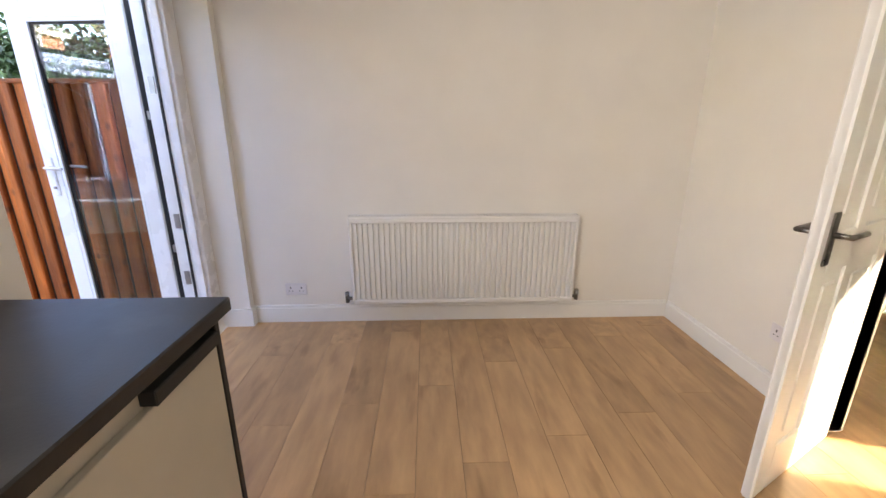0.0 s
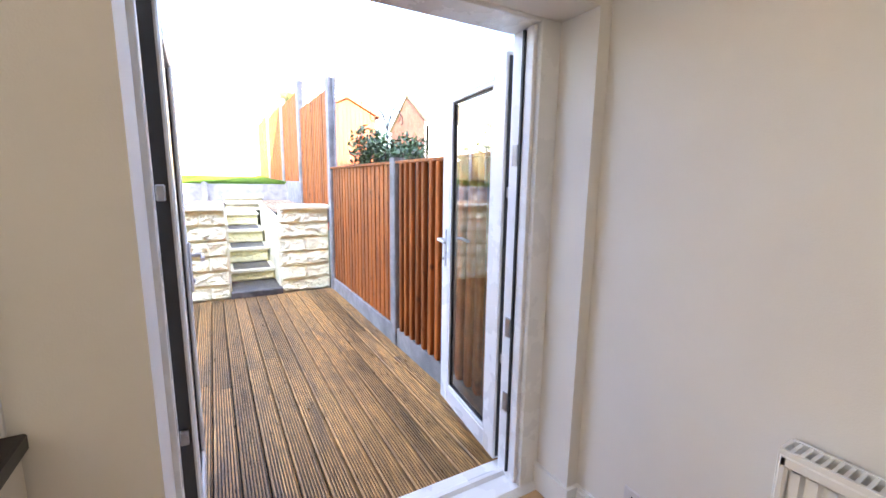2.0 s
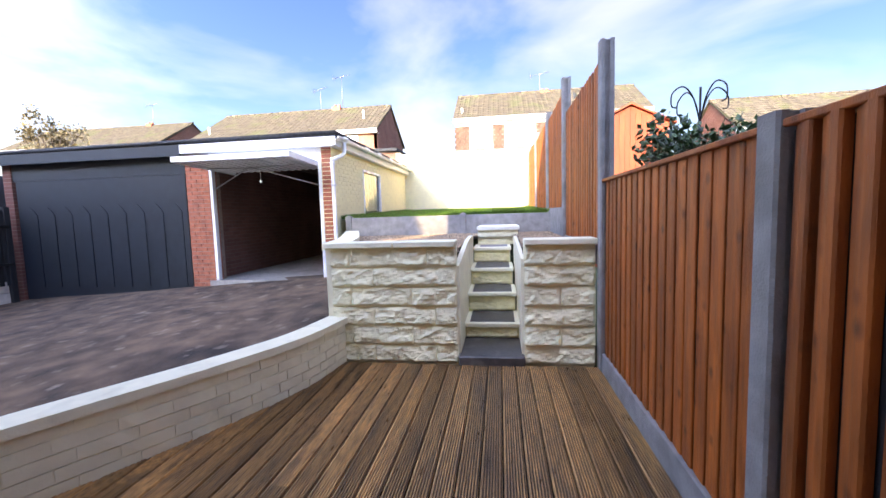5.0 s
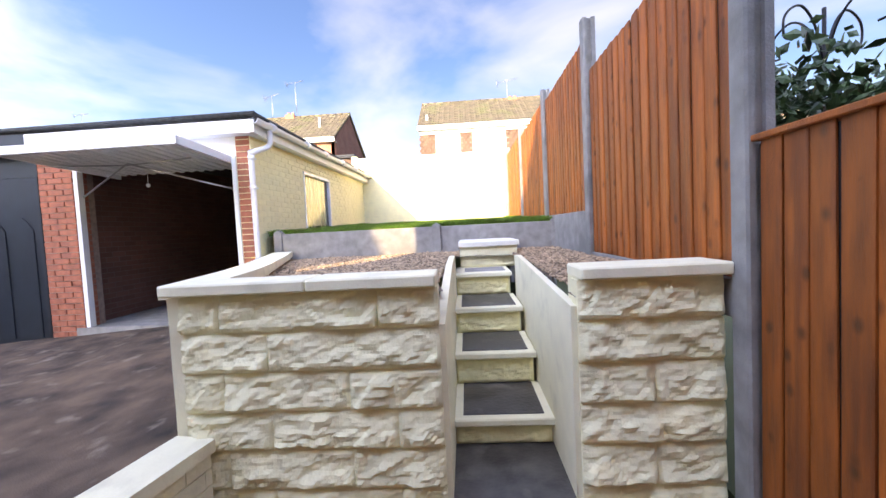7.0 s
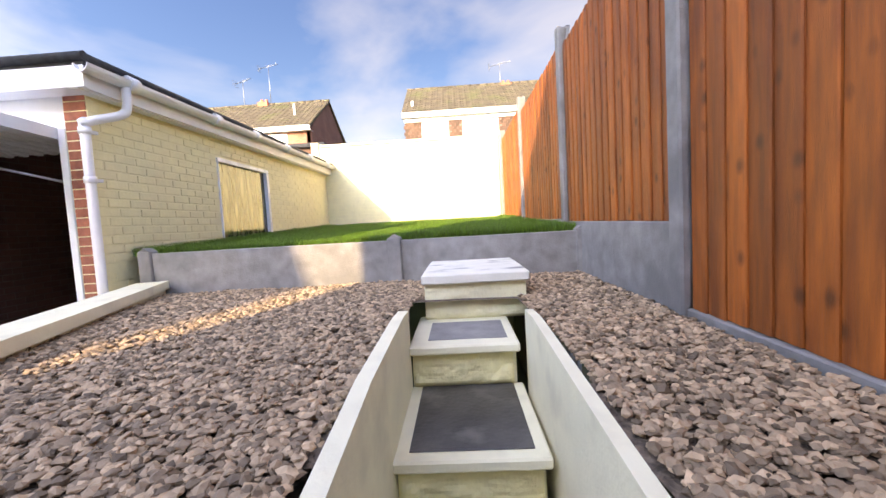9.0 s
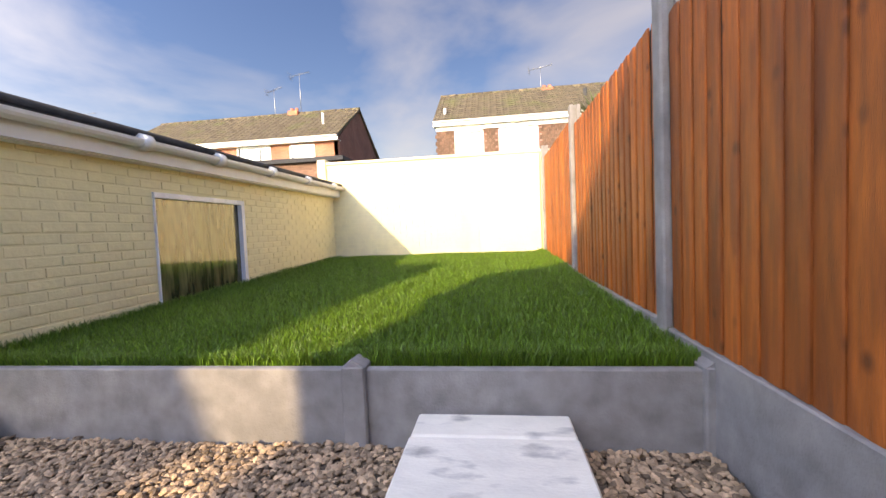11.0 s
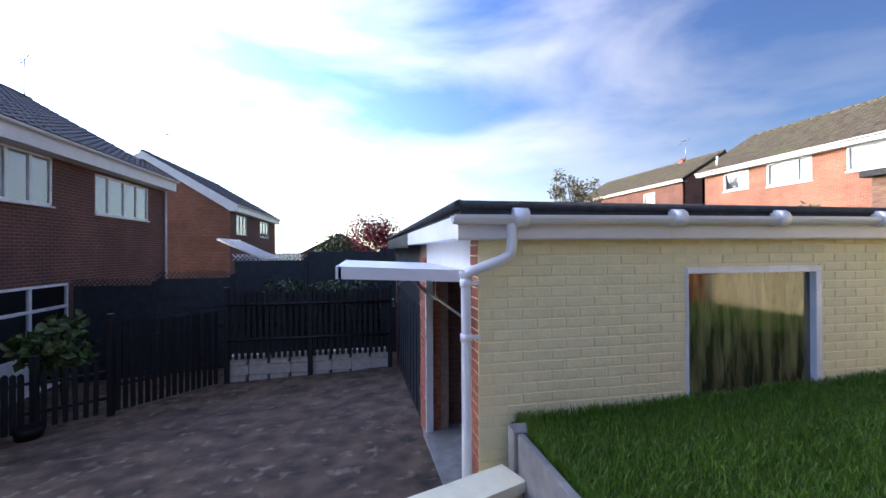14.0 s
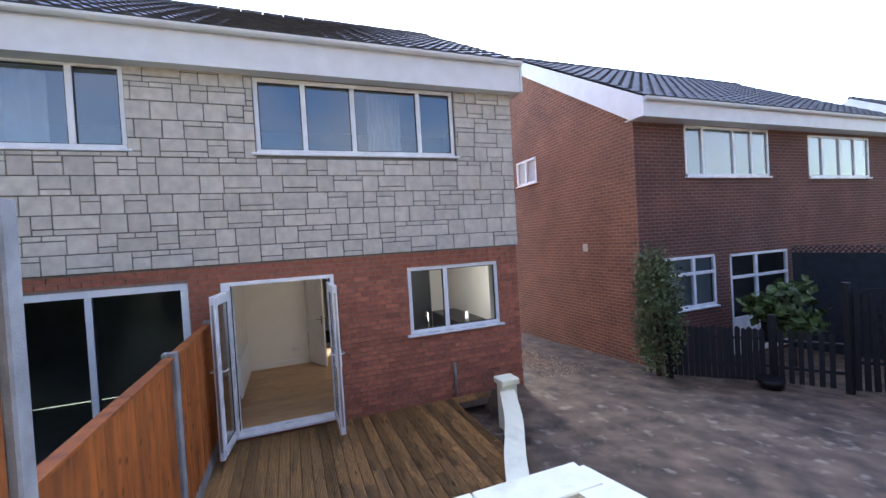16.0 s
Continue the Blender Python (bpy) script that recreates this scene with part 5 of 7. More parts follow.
def door_leaf(name, label, hinge, angle, mirror, group, fold=1):
    """An outward glazed leaf, built along +x from the hinge at the origin, then turned."""
    w, h, t = 0.70, 1.96, 0.06
    leaf = thing(name, (0, 0, 0), label, "door", group)
    st = 0.105
    fr = bmesh.new()
    for a in ((0, st, 0, h), (w - st, w, 0, h), (st, w - st, h - st, h), (st, w - st, 0, st)):
        box(fr, a[0], a[1], 0, t, a[2], a[3], 0.006)
    part("leaf_frame", fr, "upvc", leaf)
    bd = bmesh.new()
    for yy in (0.002, t - 0.014):
        for a in ((st - 0.004, st + 0.018, st, h - st), (w - st - 0.018, w - st + 0.004, st, h - st), (st, w - st, st - 0.004, st + 0.018), (st, w - st, h - st - 0.018, h - st + 0.004)):
            box(bd, a[0], a[1], yy, yy + 0.012, a[2], a[3], 0.003)
    part("glazing_bead", bd, "upvc", leaf)
    gk = bmesh.new()
    for a in ((st + 0.016, st + 0.028, st + 0.02, h - st - 0.02), (w - st - 0.028, w - st - 0.016, st + 0.02, h - st - 0.02), (st + 0.016, w - st - 0.016, st + 0.016, st + 0.028), (st + 0.016, w - st - 0.016, h - st - 0.028, h - st - 0.016)):
        box(gk, a[0], a[1], 0.014, t - 0.014, a[2], a[3])
    part("gasket", gk, "gasket", leaf, "black glazing gasket")
    p = part("pane", cube(st + 0.02, w - st - 0.02, t / 2 - 0.012, t / 2 + 0.012, st + 0.02, h - st - 0.02), mirror, leaf, "double-glazed pane")
    p.visible_shadow = False
    ed = bmesh.new()
    box(ed, -0.006, 0.0, 0.012, t - 0.012, 0.02, h - 0.02)
    part("edge_strip", ed, "terracotta", leaf, "grey metal hinge-side strip")
    box_ = bmesh.new()
    box(box_, w, w + 0.004, 0.018, t - 0.018, 0.1, h - 0.1)
    part("lock_strip", box_, "steel", leaf, "steel locking strip")
    for zz in (0.18, 1.0, 1.78):
        hb = bmesh.new()
        hy = t + 0.008 if fold > 0 else -0.008
        tube(hb, [(-0.012, hy, zz - 0.05), (-0.012, hy, zz + 0.05)], 0.011, 8)
        box(hb, -0.012, 0.05, min(hy, hy - fold * 0.008), max(hy, hy - fold * 0.008), zz - 0.04, zz + 0.04, 0.002)
        part("hinge", hb, "upvc", leaf, "white butt hinge")
    for zz in (0.55, 1.35):
        lc = bmesh.new()
        box(lc, -0.028, -0.006, 0.02, 0.045, zz - 0.025, zz + 0.025, 0.004)
        tube(lc, [(-0.03, 0.032, zz), (-0.016, 0.032, zz)], 0.012, 8)
        part("hinge_bolt", lc, "steel", leaf, "steel dog bolt")
    for yy, d in ((0.0, -1), (t, 1)):
        hd = bmesh.new()
        box(hd, w - 0.072, w - 0.038, min(yy, yy + d * 0.012), max(yy, yy + d * 0.012), 0.88, 1.11, 0.005)
        handle = part("handle_plate", hd, "upvc", leaf, "white handle plate")
        lv = bmesh.new()
        tube(lv, [(w - 0.055, yy + d * 0.01, 1.05), (w - 0.055, yy + d * 0.05, 1.05), (w - 0.075, yy + d * 0.055, 1.05), (w - 0.17, yy + d * 0.055, 1.045)], 0.009, 8)
        part("lever", lv, "upvc", handle, "white lever")
        cy = bmesh.new()
        tube(cy, [(w - 0.055, yy + d * 0.012, 0.93), (w - 0.055, yy + d * 0.02, 0.93)], 0.009, 8)
        part("key_cylinder", cy, "steel", handle)
    leaf.matrix_basis = Matrix.Translation(hinge) @ Matrix.Rotation(radians(angle), 4, "Z")
    return leaf

# the window-side leaf is misted with condensation, the fence-side one is clear
misted = glass_material("misted_glass", (0.90, 0.92, 0.88), 0.14)
nt = misted.node_tree
m_bsdf = nt.nodes["Principled BSDF"]
m_bsdf.inputs["Transmission Weight"].default_value = 0.88
m_co, m_map, m_run = nt.nodes.new("ShaderNodeTexCoord"), nt.nodes.new("ShaderNodeMapping"), nt.nodes.new("ShaderNodeTexNoise")
m_map.inputs["Scale"].default_value = (38, 1, 0.9)
m_run.inputs["Scale"].default_value, m_run.inputs["Detail"].default_value = 1.0, 2
m_rng = nt.nodes.new("ShaderNodeMapRange")
m_rng.inputs[1].default_value, m_rng.inputs[2].default_value = 0.60, 0.66
m_rng.inputs[3].default_value, m_rng.inputs[4].default_value = 0.17, 0.03
nt.links.new(m_co.outputs["Object"], m_map.inputs["Vector"])
nt.links.new(m_map.outputs[0], m_run.inputs["Vector"])
nt.links.new(m_run.outputs["Fac"], m_rng.inputs[0])
nt.links.new(m_rng.outputs[0], m_bsdf.inputs["Roughness"])
door_leaf("french_door_misted", "white glazed french door leaf standing open, glass misted", (-1.80, 1.57, 0.035), 181.0, misted, "french doors")
clear = door_leaf("french_door_clear", "white glazed french door leaf standing open beside the fence", (-1.80, 2.885, 0.035), 173.5, "glass", "french doors", -1)

# ---- radiator ----
rad = thing("radiator", (0.05, 2.93, 0.15), "white double-panel radiator with vertical flutes", "radiator")
RX0, RX1, RZ0, RZ1, RY = -0.70, 0.80, 0.165, 0.772, 2.885
fl = []
n = 42
bm = bmesh.new()
prof = []
for k in range(n):
    a = RX0 + 0.02 + (RX1 - RX0 - 0.04) * k / n
    p = (RX1 - RX0 - 0.04) / n
    prof += [(a, RY + 0.026), (a + p * 0.18, RY + 0.026), (a + p * 0.34, RY), (a + p * 0.82, RY)]
prof.append((RX1 - 0.02, RY + 0.026))
lo = [bm.verts.new((x, y, RZ0 + 0.035)) for x, y in prof]
hi = [bm.verts.new((x, y, RZ1 - 0.045)) for x, y in prof]
for a in range(len(prof) - 1):
    bm.faces.new((lo[a], lo[a + 1], hi[a + 1], hi[a]))
part("front_panel", bm, "radiator", rad, "fluted front panel")
bm = bmesh.new()
box(bm, RX0, RX1, RY, RY + 0.02, RZ1 - 0.045, RZ1 - 0.012, 0.006)
box(bm, RX0, RX1, RY, RY + 0.02, RZ0, RZ0 + 0.035, 0.006)
box(bm, RX0, RX0 + 0.02, RY, RY + 0.02, RZ0, RZ1 - 0.012, 0.005)
box(bm, RX1 - 0.02, RX1, RY, RY + 0.02, RZ0, RZ1 - 0.012, 0.005)
part("panel_edge", bm, "radiator", rad)
part("back_panel", cube(RX0 + 0.01, RX1 - 0.01, RY + 0.02, RY + 0.075, RZ0 + 0.01, RZ1 - 0.03, bevel=0.004), "radiator", rad)
for x in (RX0 - 0.004, RX1 - 0.002):
    part("side_cover", cube(x, x + 0.006, RY + 0.004, RY + 0.085, RZ0 + 0.02, RZ1 - 0.004, bevel=0.002), "radiator", rad)
gr = bmesh.new()
box(gr, RX0, RX1, RY + 0.004, RY + 0.012, RZ1 - 0.014, RZ1)
box(gr, RX0, RX1, RY + 0.076, RY + 0.085, RZ1 - 0.014, RZ1)
for k in range(76):
    x = RX0 + (RX1 - RX0) * k / 75
    box(gr, x - 0.004, x + 0.004, RY + 0.01, RY + 0.078, RZ1 - 0.006, RZ1 - 0.002)
part("top_grille", gr, "radiator", rad, "slotted top grille")
for x, s in ((RX0, -1), (RX1, 1)):
    v = bmesh.new()
    tube(v, [(x, RY + 0.04, RZ0 + 0.03), (x + s * 0.05, RY + 0.04, RZ0 + 0.03)], 0.012, 8)
    tube(v, [(x + s * 0.045, RY + 0.04, RZ0 + 0.005), (x + s * 0.045, 2.99, RZ0 + 0.005)], 0.008, 8)
    tube(v, [(x + s * 0.045, RY + 0.04, RZ0 + 0.0), (x + s * 0.045, RY + 0.04, RZ0 + 0.075)], 0.014, 10)
    part("valve", v, "dark_steel", rad, "nickel radiator valve")

# ---- sockets ----
def socket(at, rot, label):
    s = thing("wall_socket", (0, 0, 0), label, "socket", "double sockets")
    part("plate", cube(-0.073, 0.073, -0.009, 0.0, -0.043, 0.043, bevel=0.004), "pink_socket", s)
    for sx in (-0.036, 0.036):
        h = bmesh.new()
        box(h, sx - 0.004, sx + 0.004, -0.0096, -0.0088, 0.004, 0.016)
        box(h, sx - 0.016, sx - 0.008, -0.0096, -0.0088, -0.016, -0.011)
        box(h, sx + 0.008, sx + 0.016, -0.0096, -0.0088, -0.016, -0.011)
        part("pin_holes", h, "gasket", s)
        part("switch", cube(sx - 0.022 if sx < 0 else sx + 0.012, sx - 0.012 if sx < 0 else sx + 0.022, -0.013, -0.009, 0.018, 0.036, bevel=0.002), "pink_socket", s)
    s.matrix_basis = Matrix.Translation(at) @ Matrix.Rotation(radians(rot), 4, "Z")
socket((-1.105, 2.989, 0.245), 0, "white double wall socket above the skirting")
socket((1.549, 2.04, 0.34), -90, "white double wall socket near the door")

# ---- panelled door to the hall ----
hd = thing("hall_door", (0, 0, 0), "white moulded panel door standing half open", "door")
w, h, t = 0.66, 2.0, 0.036
bm = bmesh.new()
box(bm, 0, w, 0.008, t - 0.008, 0, h)
for a in ((0, 0.1, 0, h), (w - 0.1, w, 0, h), (0.1, w - 0.1, 0, 0.2), (0.1, w - 0.1, 0.86, 1.0), (0.1, w - 0.1, h - 0.11, h), (0.31, 0.39, 0.2, h - 0.11)):
    box(bm, a[0], a[1], 0, t, a[2], a[3], 0.006)
part("slab", bm, "gloss_white", hd)
for x0, x1 in ((0.13, 0.285), (0.415, w - 0.13)):
    for z0, z1_ in ((0.24, 0.82), (1.05, h - 0.16)):
        part("raised_panel", cube(x0, x1, 0.003, t - 0.003, z0, z1_, bevel=0.008), "gloss_white", hd)
for yy, d in ((0.0, -1), (t, 1)):
    hb = bmesh.new()
    box(hb, w - 0.08, w - 0.04, min(yy, yy + d * 0.008), max(yy, yy + d * 0.008), 0.9, 1.07, 0.003)
    pl = part("handle_plate", hb, "dark_steel", hd, "dark nickel handle plate")
    lv = bmesh.new()
    tube(lv, [(w - 0.06, yy, 1.0), (w - 0.06, yy + d * 0.05, 1.0), (w - 0.17, yy + d * 0.052, 1.0)], 0.009, 8)
    part("lever", lv, "dark_steel", pl, "dark nickel lever")
hd.matrix_basis = Matrix.Translation((1.55, 1.775, 0.006)) @ Matrix.Rotation(radians(207.5), 4, "Z")

# ---- kitchen run ----
part_y = 1.30
cab = thing("base_cabinet", (-1.05, 0.9, 0.0), "beige handleless kitchen base cabinet", "cabinet", "kitchen base cabinets")
part("carcass", cube(-1.39, -0.75, 0.72, part_y - 0.04, 0.1, 0.85), "cabinet", cab)
part("door", cube(-0.75, -0.73, 0.725, part_y - 0.045, 0.12, 0.79, bevel=0.002), "cabinet", cab)
part("handle_rail", cube(-0.752, -0.715, 1.0, part_y - 0.05, 0.795, 0.83, bevel=0.003), "gasket", cab, "black recessed handle rail")
part("plinth", cube(-1.39, -0.80, 0.72, part_y - 0.04, 0.0, 0.1), "gasket", cab)
for k in (1, 2, 3):
    copy_thing(cab, Matrix.Translation((-1.05, 0.9 - 0.56 * k, 0.0)))
ep = single("end_panel", cube(-1.395, -0.73, part_y - 0.038, part_y - 0.018, 0.0, 0.86, bevel=0.002), "gasket", "black edged end panel of the kitchen run", "panel")
ep2 = single("end_panel", cube(-1.395, -0.735, part_y - 0.017, part_y - 0.012, 0.0, 0.855), "cabinet", "beige end panel of the kitchen run", "panel")
wt_ = single("worktop", cube(-1.405, -0.70, -1.5, part_y, 0.862, 0.90, bevel=0.004), "worktop", "black laminate kitchen worktop with pale scuffs", "worktop")
spl = thing("splashback", (-1.40, 0.8, 0.9), "black gloss tile splashback behind the worktop", "splashback")
part("grout_bed", cube(XI, XI + 0.004, 0.36, 1.262, 0.902, 1.445), "grout", spl)
part("edge_trim", cube(XI, XI + 0.011, 1.262, 1.268, 0.902, 1.45), "fascia", spl, "pale edge trim")
tile = mesh_of("tile", cube(0.0, 0.006, -0.148, 0.148, -0.067, 0.067, bevel=0.0015), "black_tile")
for r_ in range(4):
    for c_ in range(3):
        piece("tile", tile, Matrix.Translation((XI + 0.004, 1.112 - 0.30 * c_, 0.97 + 0.1355 * r_)), spl)
pot = thing("potted_plant", (-1.33, 1.06, 0.90), "small green plant in a dark pot on the worktop", "plant")
pb = bmesh.new()
tube(pb, [(-1.33, 1.04, 0.90), (-1.33, 1.04, 1.0)], 0.045, 14, 0.058)
part("pot", pb, "terracotta", pot)
rg = np.random.default_rng(3)
lv = bmesh.new()
for k in range(70):
    a, e = rg.uniform(0, 6.28), rg.uniform(0.3, 1.35)
    L = rg.uniform(0.07, 0.13)
    d = Vector((math.cos(a) * math.cos(e), math.sin(a) * math.cos(e), math.sin(e)))
    p0 = Vector((-1.33, 1.04, 1.0))
    tube(lv, [p0, p0 + d * L * 0.6, p0 + d * L + Vector((0, 0, -0.01))], 0.006, 4, 0.001)
part("leaves", lv, "leaf_green", pot)
# added black units: they stand for the dim kitchen seen through its window
for k in range(2):
    y0 = -0.94 + 0.6 * k
    tu = thing("tall_unit", (1.25, y0 + 0.3, 0.0), "tall black unit added to darken the kitchen view", "cabinet", "tall kitchen units")
    part("carcass", cube(0.97, 1.535, y0 + 0.002, y0 + 0.598, 0.0, 2.15), "black_door", tu)
    for za, zb in ((0.1, 0.95), (0.955, 2.14)):
        dd = part("door", cube(0.948, 0.968, y0 + 0.004, y0 + 0.596, za, zb, bevel=0.002), "black_door", tu)
        part("handle", cube(0.928, 0.948, y0 + 0.54, y0 + 0.555, (za + zb) / 2 - 0.1, (za + zb) / 2 + 0.1, bevel=0.003), "steel", dd, "steel bar handle")
for k in range(3):
    x0 = -0.66 + 0.54 * k
    bu = thing("base_unit", (x0 + 0.27, -1.25, 0.0), "low black unit added to darken the kitchen view", "cabinet", "black base units")
    part("carcass", cube(x0 + 0.002, x0 + 0.538, -1.52, -0.97, 0.0, 0.86), "black_door", bu)
    part("door", cube(x0 + 0.004, x0 + 0.536, -0.968, -0.95, 0.1, 0.85, bevel=0.002), "black_door", bu)
single("side_worktop", cube(-0.66, 0.96, -1.522, -0.942, 0.862, 0.90, bevel=0.004), "worktop", "black worktop added on the low dark units", "worktop")
# things seen behind the kitchen window
tp = bmesh.new()
tube(tp, curve_pts([(-1.28, -0.12, 0.90), (-1.28, -0.12, 1.2), (-1.24, -0.12, 1.28), (-1.17, -0.12, 1.25), (-1.15, -0.12, 1.16)], 4), 0.012, 8)
single("kitchen_tap", tp, "chrome", "chrome swan-neck kitchen tap on the worktop", "tap")
jr = bmesh.new()
tube(jr, [(-1.25, -0.85, 0.90), (-1.25, -0.85, 1.22)], 0.05, 14, 0.042)
single("steel_canister", jr, "steel", "steel canister standing on the worktop", "canister")

# ---- facade: brickwork and stone cladding ----
brick = mesh_of("brick", cube(-0.012, 0.02, -0.1075, 0.1075, -0.0325, 0.0325, bevel=0.003), "red_brick")
facade = thing("facade_brickwork", (XF, 1.0, 0.0), "weathered red brick ground-floor facade", "brickwork", kind="structure")
HOLES = (DOOR, KWIN, NPAT)
rest = bmesh.new()
rb = random.Random(21)
count = 0
for c in range(32):
    z = -0.09 + 0.0755 * (c + 0.5)
    y = END + 0.1075 - (0.1125 if c % 2 else 0)
    while y < 5.2:
        a, b = max(y - 0.1075, END - 0.008), y + 0.1075
        clip = [(a, b)]
        for h in HOLES:
            if h[2] - 0.02 < z < h[3] + 0.02:
                nxt = []
                for p, q in clip:
                    if q <= h[0] or p >= h[1]:
                        nxt.append((p, q))
                    else:
                        if p < h[0]:
                            nxt.append((p, h[0] - 0.003))
                        if q > h[1]:
                            nxt.append((h[1] + 0.003, q))
                clip = nxt
        for p, q in clip:
            if q - p < 0.03:
                continue
            m = Matrix.Translation((-1.745 - rb.uniform(0.0, 0.004), (p + q) / 2, z)) @ Matrix.Diagonal((1, (q - p) / 0.215, 1, 1))
            if count < 300 and y < 1.5 and z > 0.0:
                piece("brick", brick, m, facade)
                count += 1
            else:
                box(rest, -1.757 - rb.uniform(0, 0.004), -1.725, p, q, z - 0.0325, z + 0.0325)
        y += 0.225
part("brickwork", rest, M["red_brick"], facade)
clad = thing("facade_stone_cladding", (XF, 2.0, 2.36), "grey reconstituted stone slab cladding on the upper floor", "cladding", kind="structure")
part("joint_bed", wall_with_holes(bmesh.new(), "x", -1.765, -1.7455, END - 0.02, 6.9, 2.345, 4.97, [UWIN, NUP]), "clad_joint", clad)
rc = random.Random(33)
def slab(y0, y1, z0, z1):
    for h in (UWIN, NUP):
        if z1 > h[2] - 0.03 and z0 < h[3] and y1 > h[0] and y0 < h[1]:
            if y0 < h[0] - 0.03:
                slab(y0, h[0] - 0.004, z0, z1)
            if y1 > h[1] + 0.03:
                slab(h[1] + 0.004, y1, z0, z1)
            if z0 < h[2] - 0.08:
                slab(max(y0, h[0]), min(y1, h[1]), z0, h[2] - 0.04)
            return
    if y1 - y0 < 0.03 or z1 - z0 < 0.03:
        return
    d = rc.uniform(0.022, 0.034)
    part("slab", cube(-1.765 - d, -1.765, y0 + 0.006, y1 - 0.006, z0 + 0.006, z1 - 0.006, bevel=0.004), "stone_clad", clad)
for c in range(11):
    z = 2.35 + c * 0.2385
    y = END - 0.03
    while y < 6.7:
        w_ = rc.choice((0.2, 0.24, 0.3, 0.42, 0.46, 0.28))
        kind = rc.random()
        y2 = y + w_
        if w_ > 0.35 and kind < 0.75:
            if rc.random() < 0.5:
                slab(y, y2, z, z + 0.17); slab(y, y + w_ * 0.55, z + 0.17, z + 0.2385); slab(y + w_ * 0.55, y2, z + 0.17, z + 0.2385)
            else:
                slab(y, y2, z + 0.07, z + 0.2385); slab(y, y2, z, z + 0.07)
        elif kind < 0.5:
            zc = rc.choice((0.075, 0.16))
            slab(y, y2, z, z + zc); slab(y, y2, z + zc, z + 0.2385)
        else:
            slab(y, y2, z, z + 0.2385)
        y = y2
# stub of waste pipe by the deck
wp = bmesh.new()
tube(wp, [(-1.80, -0.36, -0.06), (-1.80, -0.36, 0.50)], 0.022, 10)
single("waste_pipe", wp, "concrete", "short grey waste pipe against the brick wall", "pipe")
# ---- bricks of the garage wall, its piers and the corner ----
gb_mesh = mesh_of("painted_brick", cube(-0.1075, 0.1075, -0.02, 0.012, -0.0325, 0.0325, bevel=0.004), "cream_brick")
rest = bmesh.new()
rb = random.Random(5)
side = [o for o in gar.children if o.name.startswith("side_wall")][0]
cnt = 0
for c in range(33):
    z = 0.18 + 0.0755 * c
    x = GX - 0.1 + (0.1125 if c % 2 else 0)
    while x > -15.0:
        a, b = x - 0.1075, min(x + 0.1075, GX - 0.002)
        hit = GWIN[2] - 0.03 < z < GWIN[3] + 0.03 and b > GWIN[0] and a < GWIN[1]
        if hit:
            spans = [(p, q) for p, q in ((a, min(b, GWIN[0])), (max(a, GWIN[1]), b)) if q - p > 0.02]
        else:
            spans = [(a, b)]
        for p, q in spans:
            d = rb.uniform(-0.003, 0.003)
            if cnt < 300 and z > 1.25 and x > -13.2:
                piece("painted_brick", gb_mesh, Matrix.Translation(((p + q) / 2, GY - 0.018 + d, z + rb.uniform(-0.002, 0.002))) @ Matrix.Rotation(radians(rb.uniform(-0.6, 0.6)), 4, "Y") @ Matrix.Diagonal(((q - p) / 0.215, 1, 1, 1)), side)
                cnt += 1
            else:
                box(rest, p, q, GY - 0.04, GY - 0.006 + d, z - 0.0325, z + 0.0325)
        x -= 0.225
part("painted_brickwork", rest, "cream_brick", gar)
pr = bmesh.new()
pr2 = bmesh.new()
for c in range(33):
    z = 0.18 + 0.0755 * c
    box(pr, GX - 0.03, GX + rb.uniform(0, 0.006), -0.945, -0.765, z - 0.0325, z + 0.0325, 0.003)
    if c < 32:
        s = 0.0 if c % 2 else 0.1
        for a, b in (((-3.655, -3.44), (-3.43, -3.185)) if c % 2 else ((-3.655, -3.55), (-3.54, -3.325), (-3.315, -3.185))):
            box(pr2, GX - 0.03, GX + rb.uniform(0, 0.006), a, b, z - 0.0325 - 0.12, z + 0.0325 - 0.12, 0.003)
        box(pr2, GX - 0.2, GX - 0.03, -3.18, -3.172, z - 0.0325 - 0.12, z + 0.0325 - 0.12)
tagged(part("corner_bricks", pr, "red_brick", gar, "red brick corner pier"), kind="stuff")
tagged(part("pier_bricks", pr2, "red_brick", gar, "red brick middle pier"), kind="stuff")

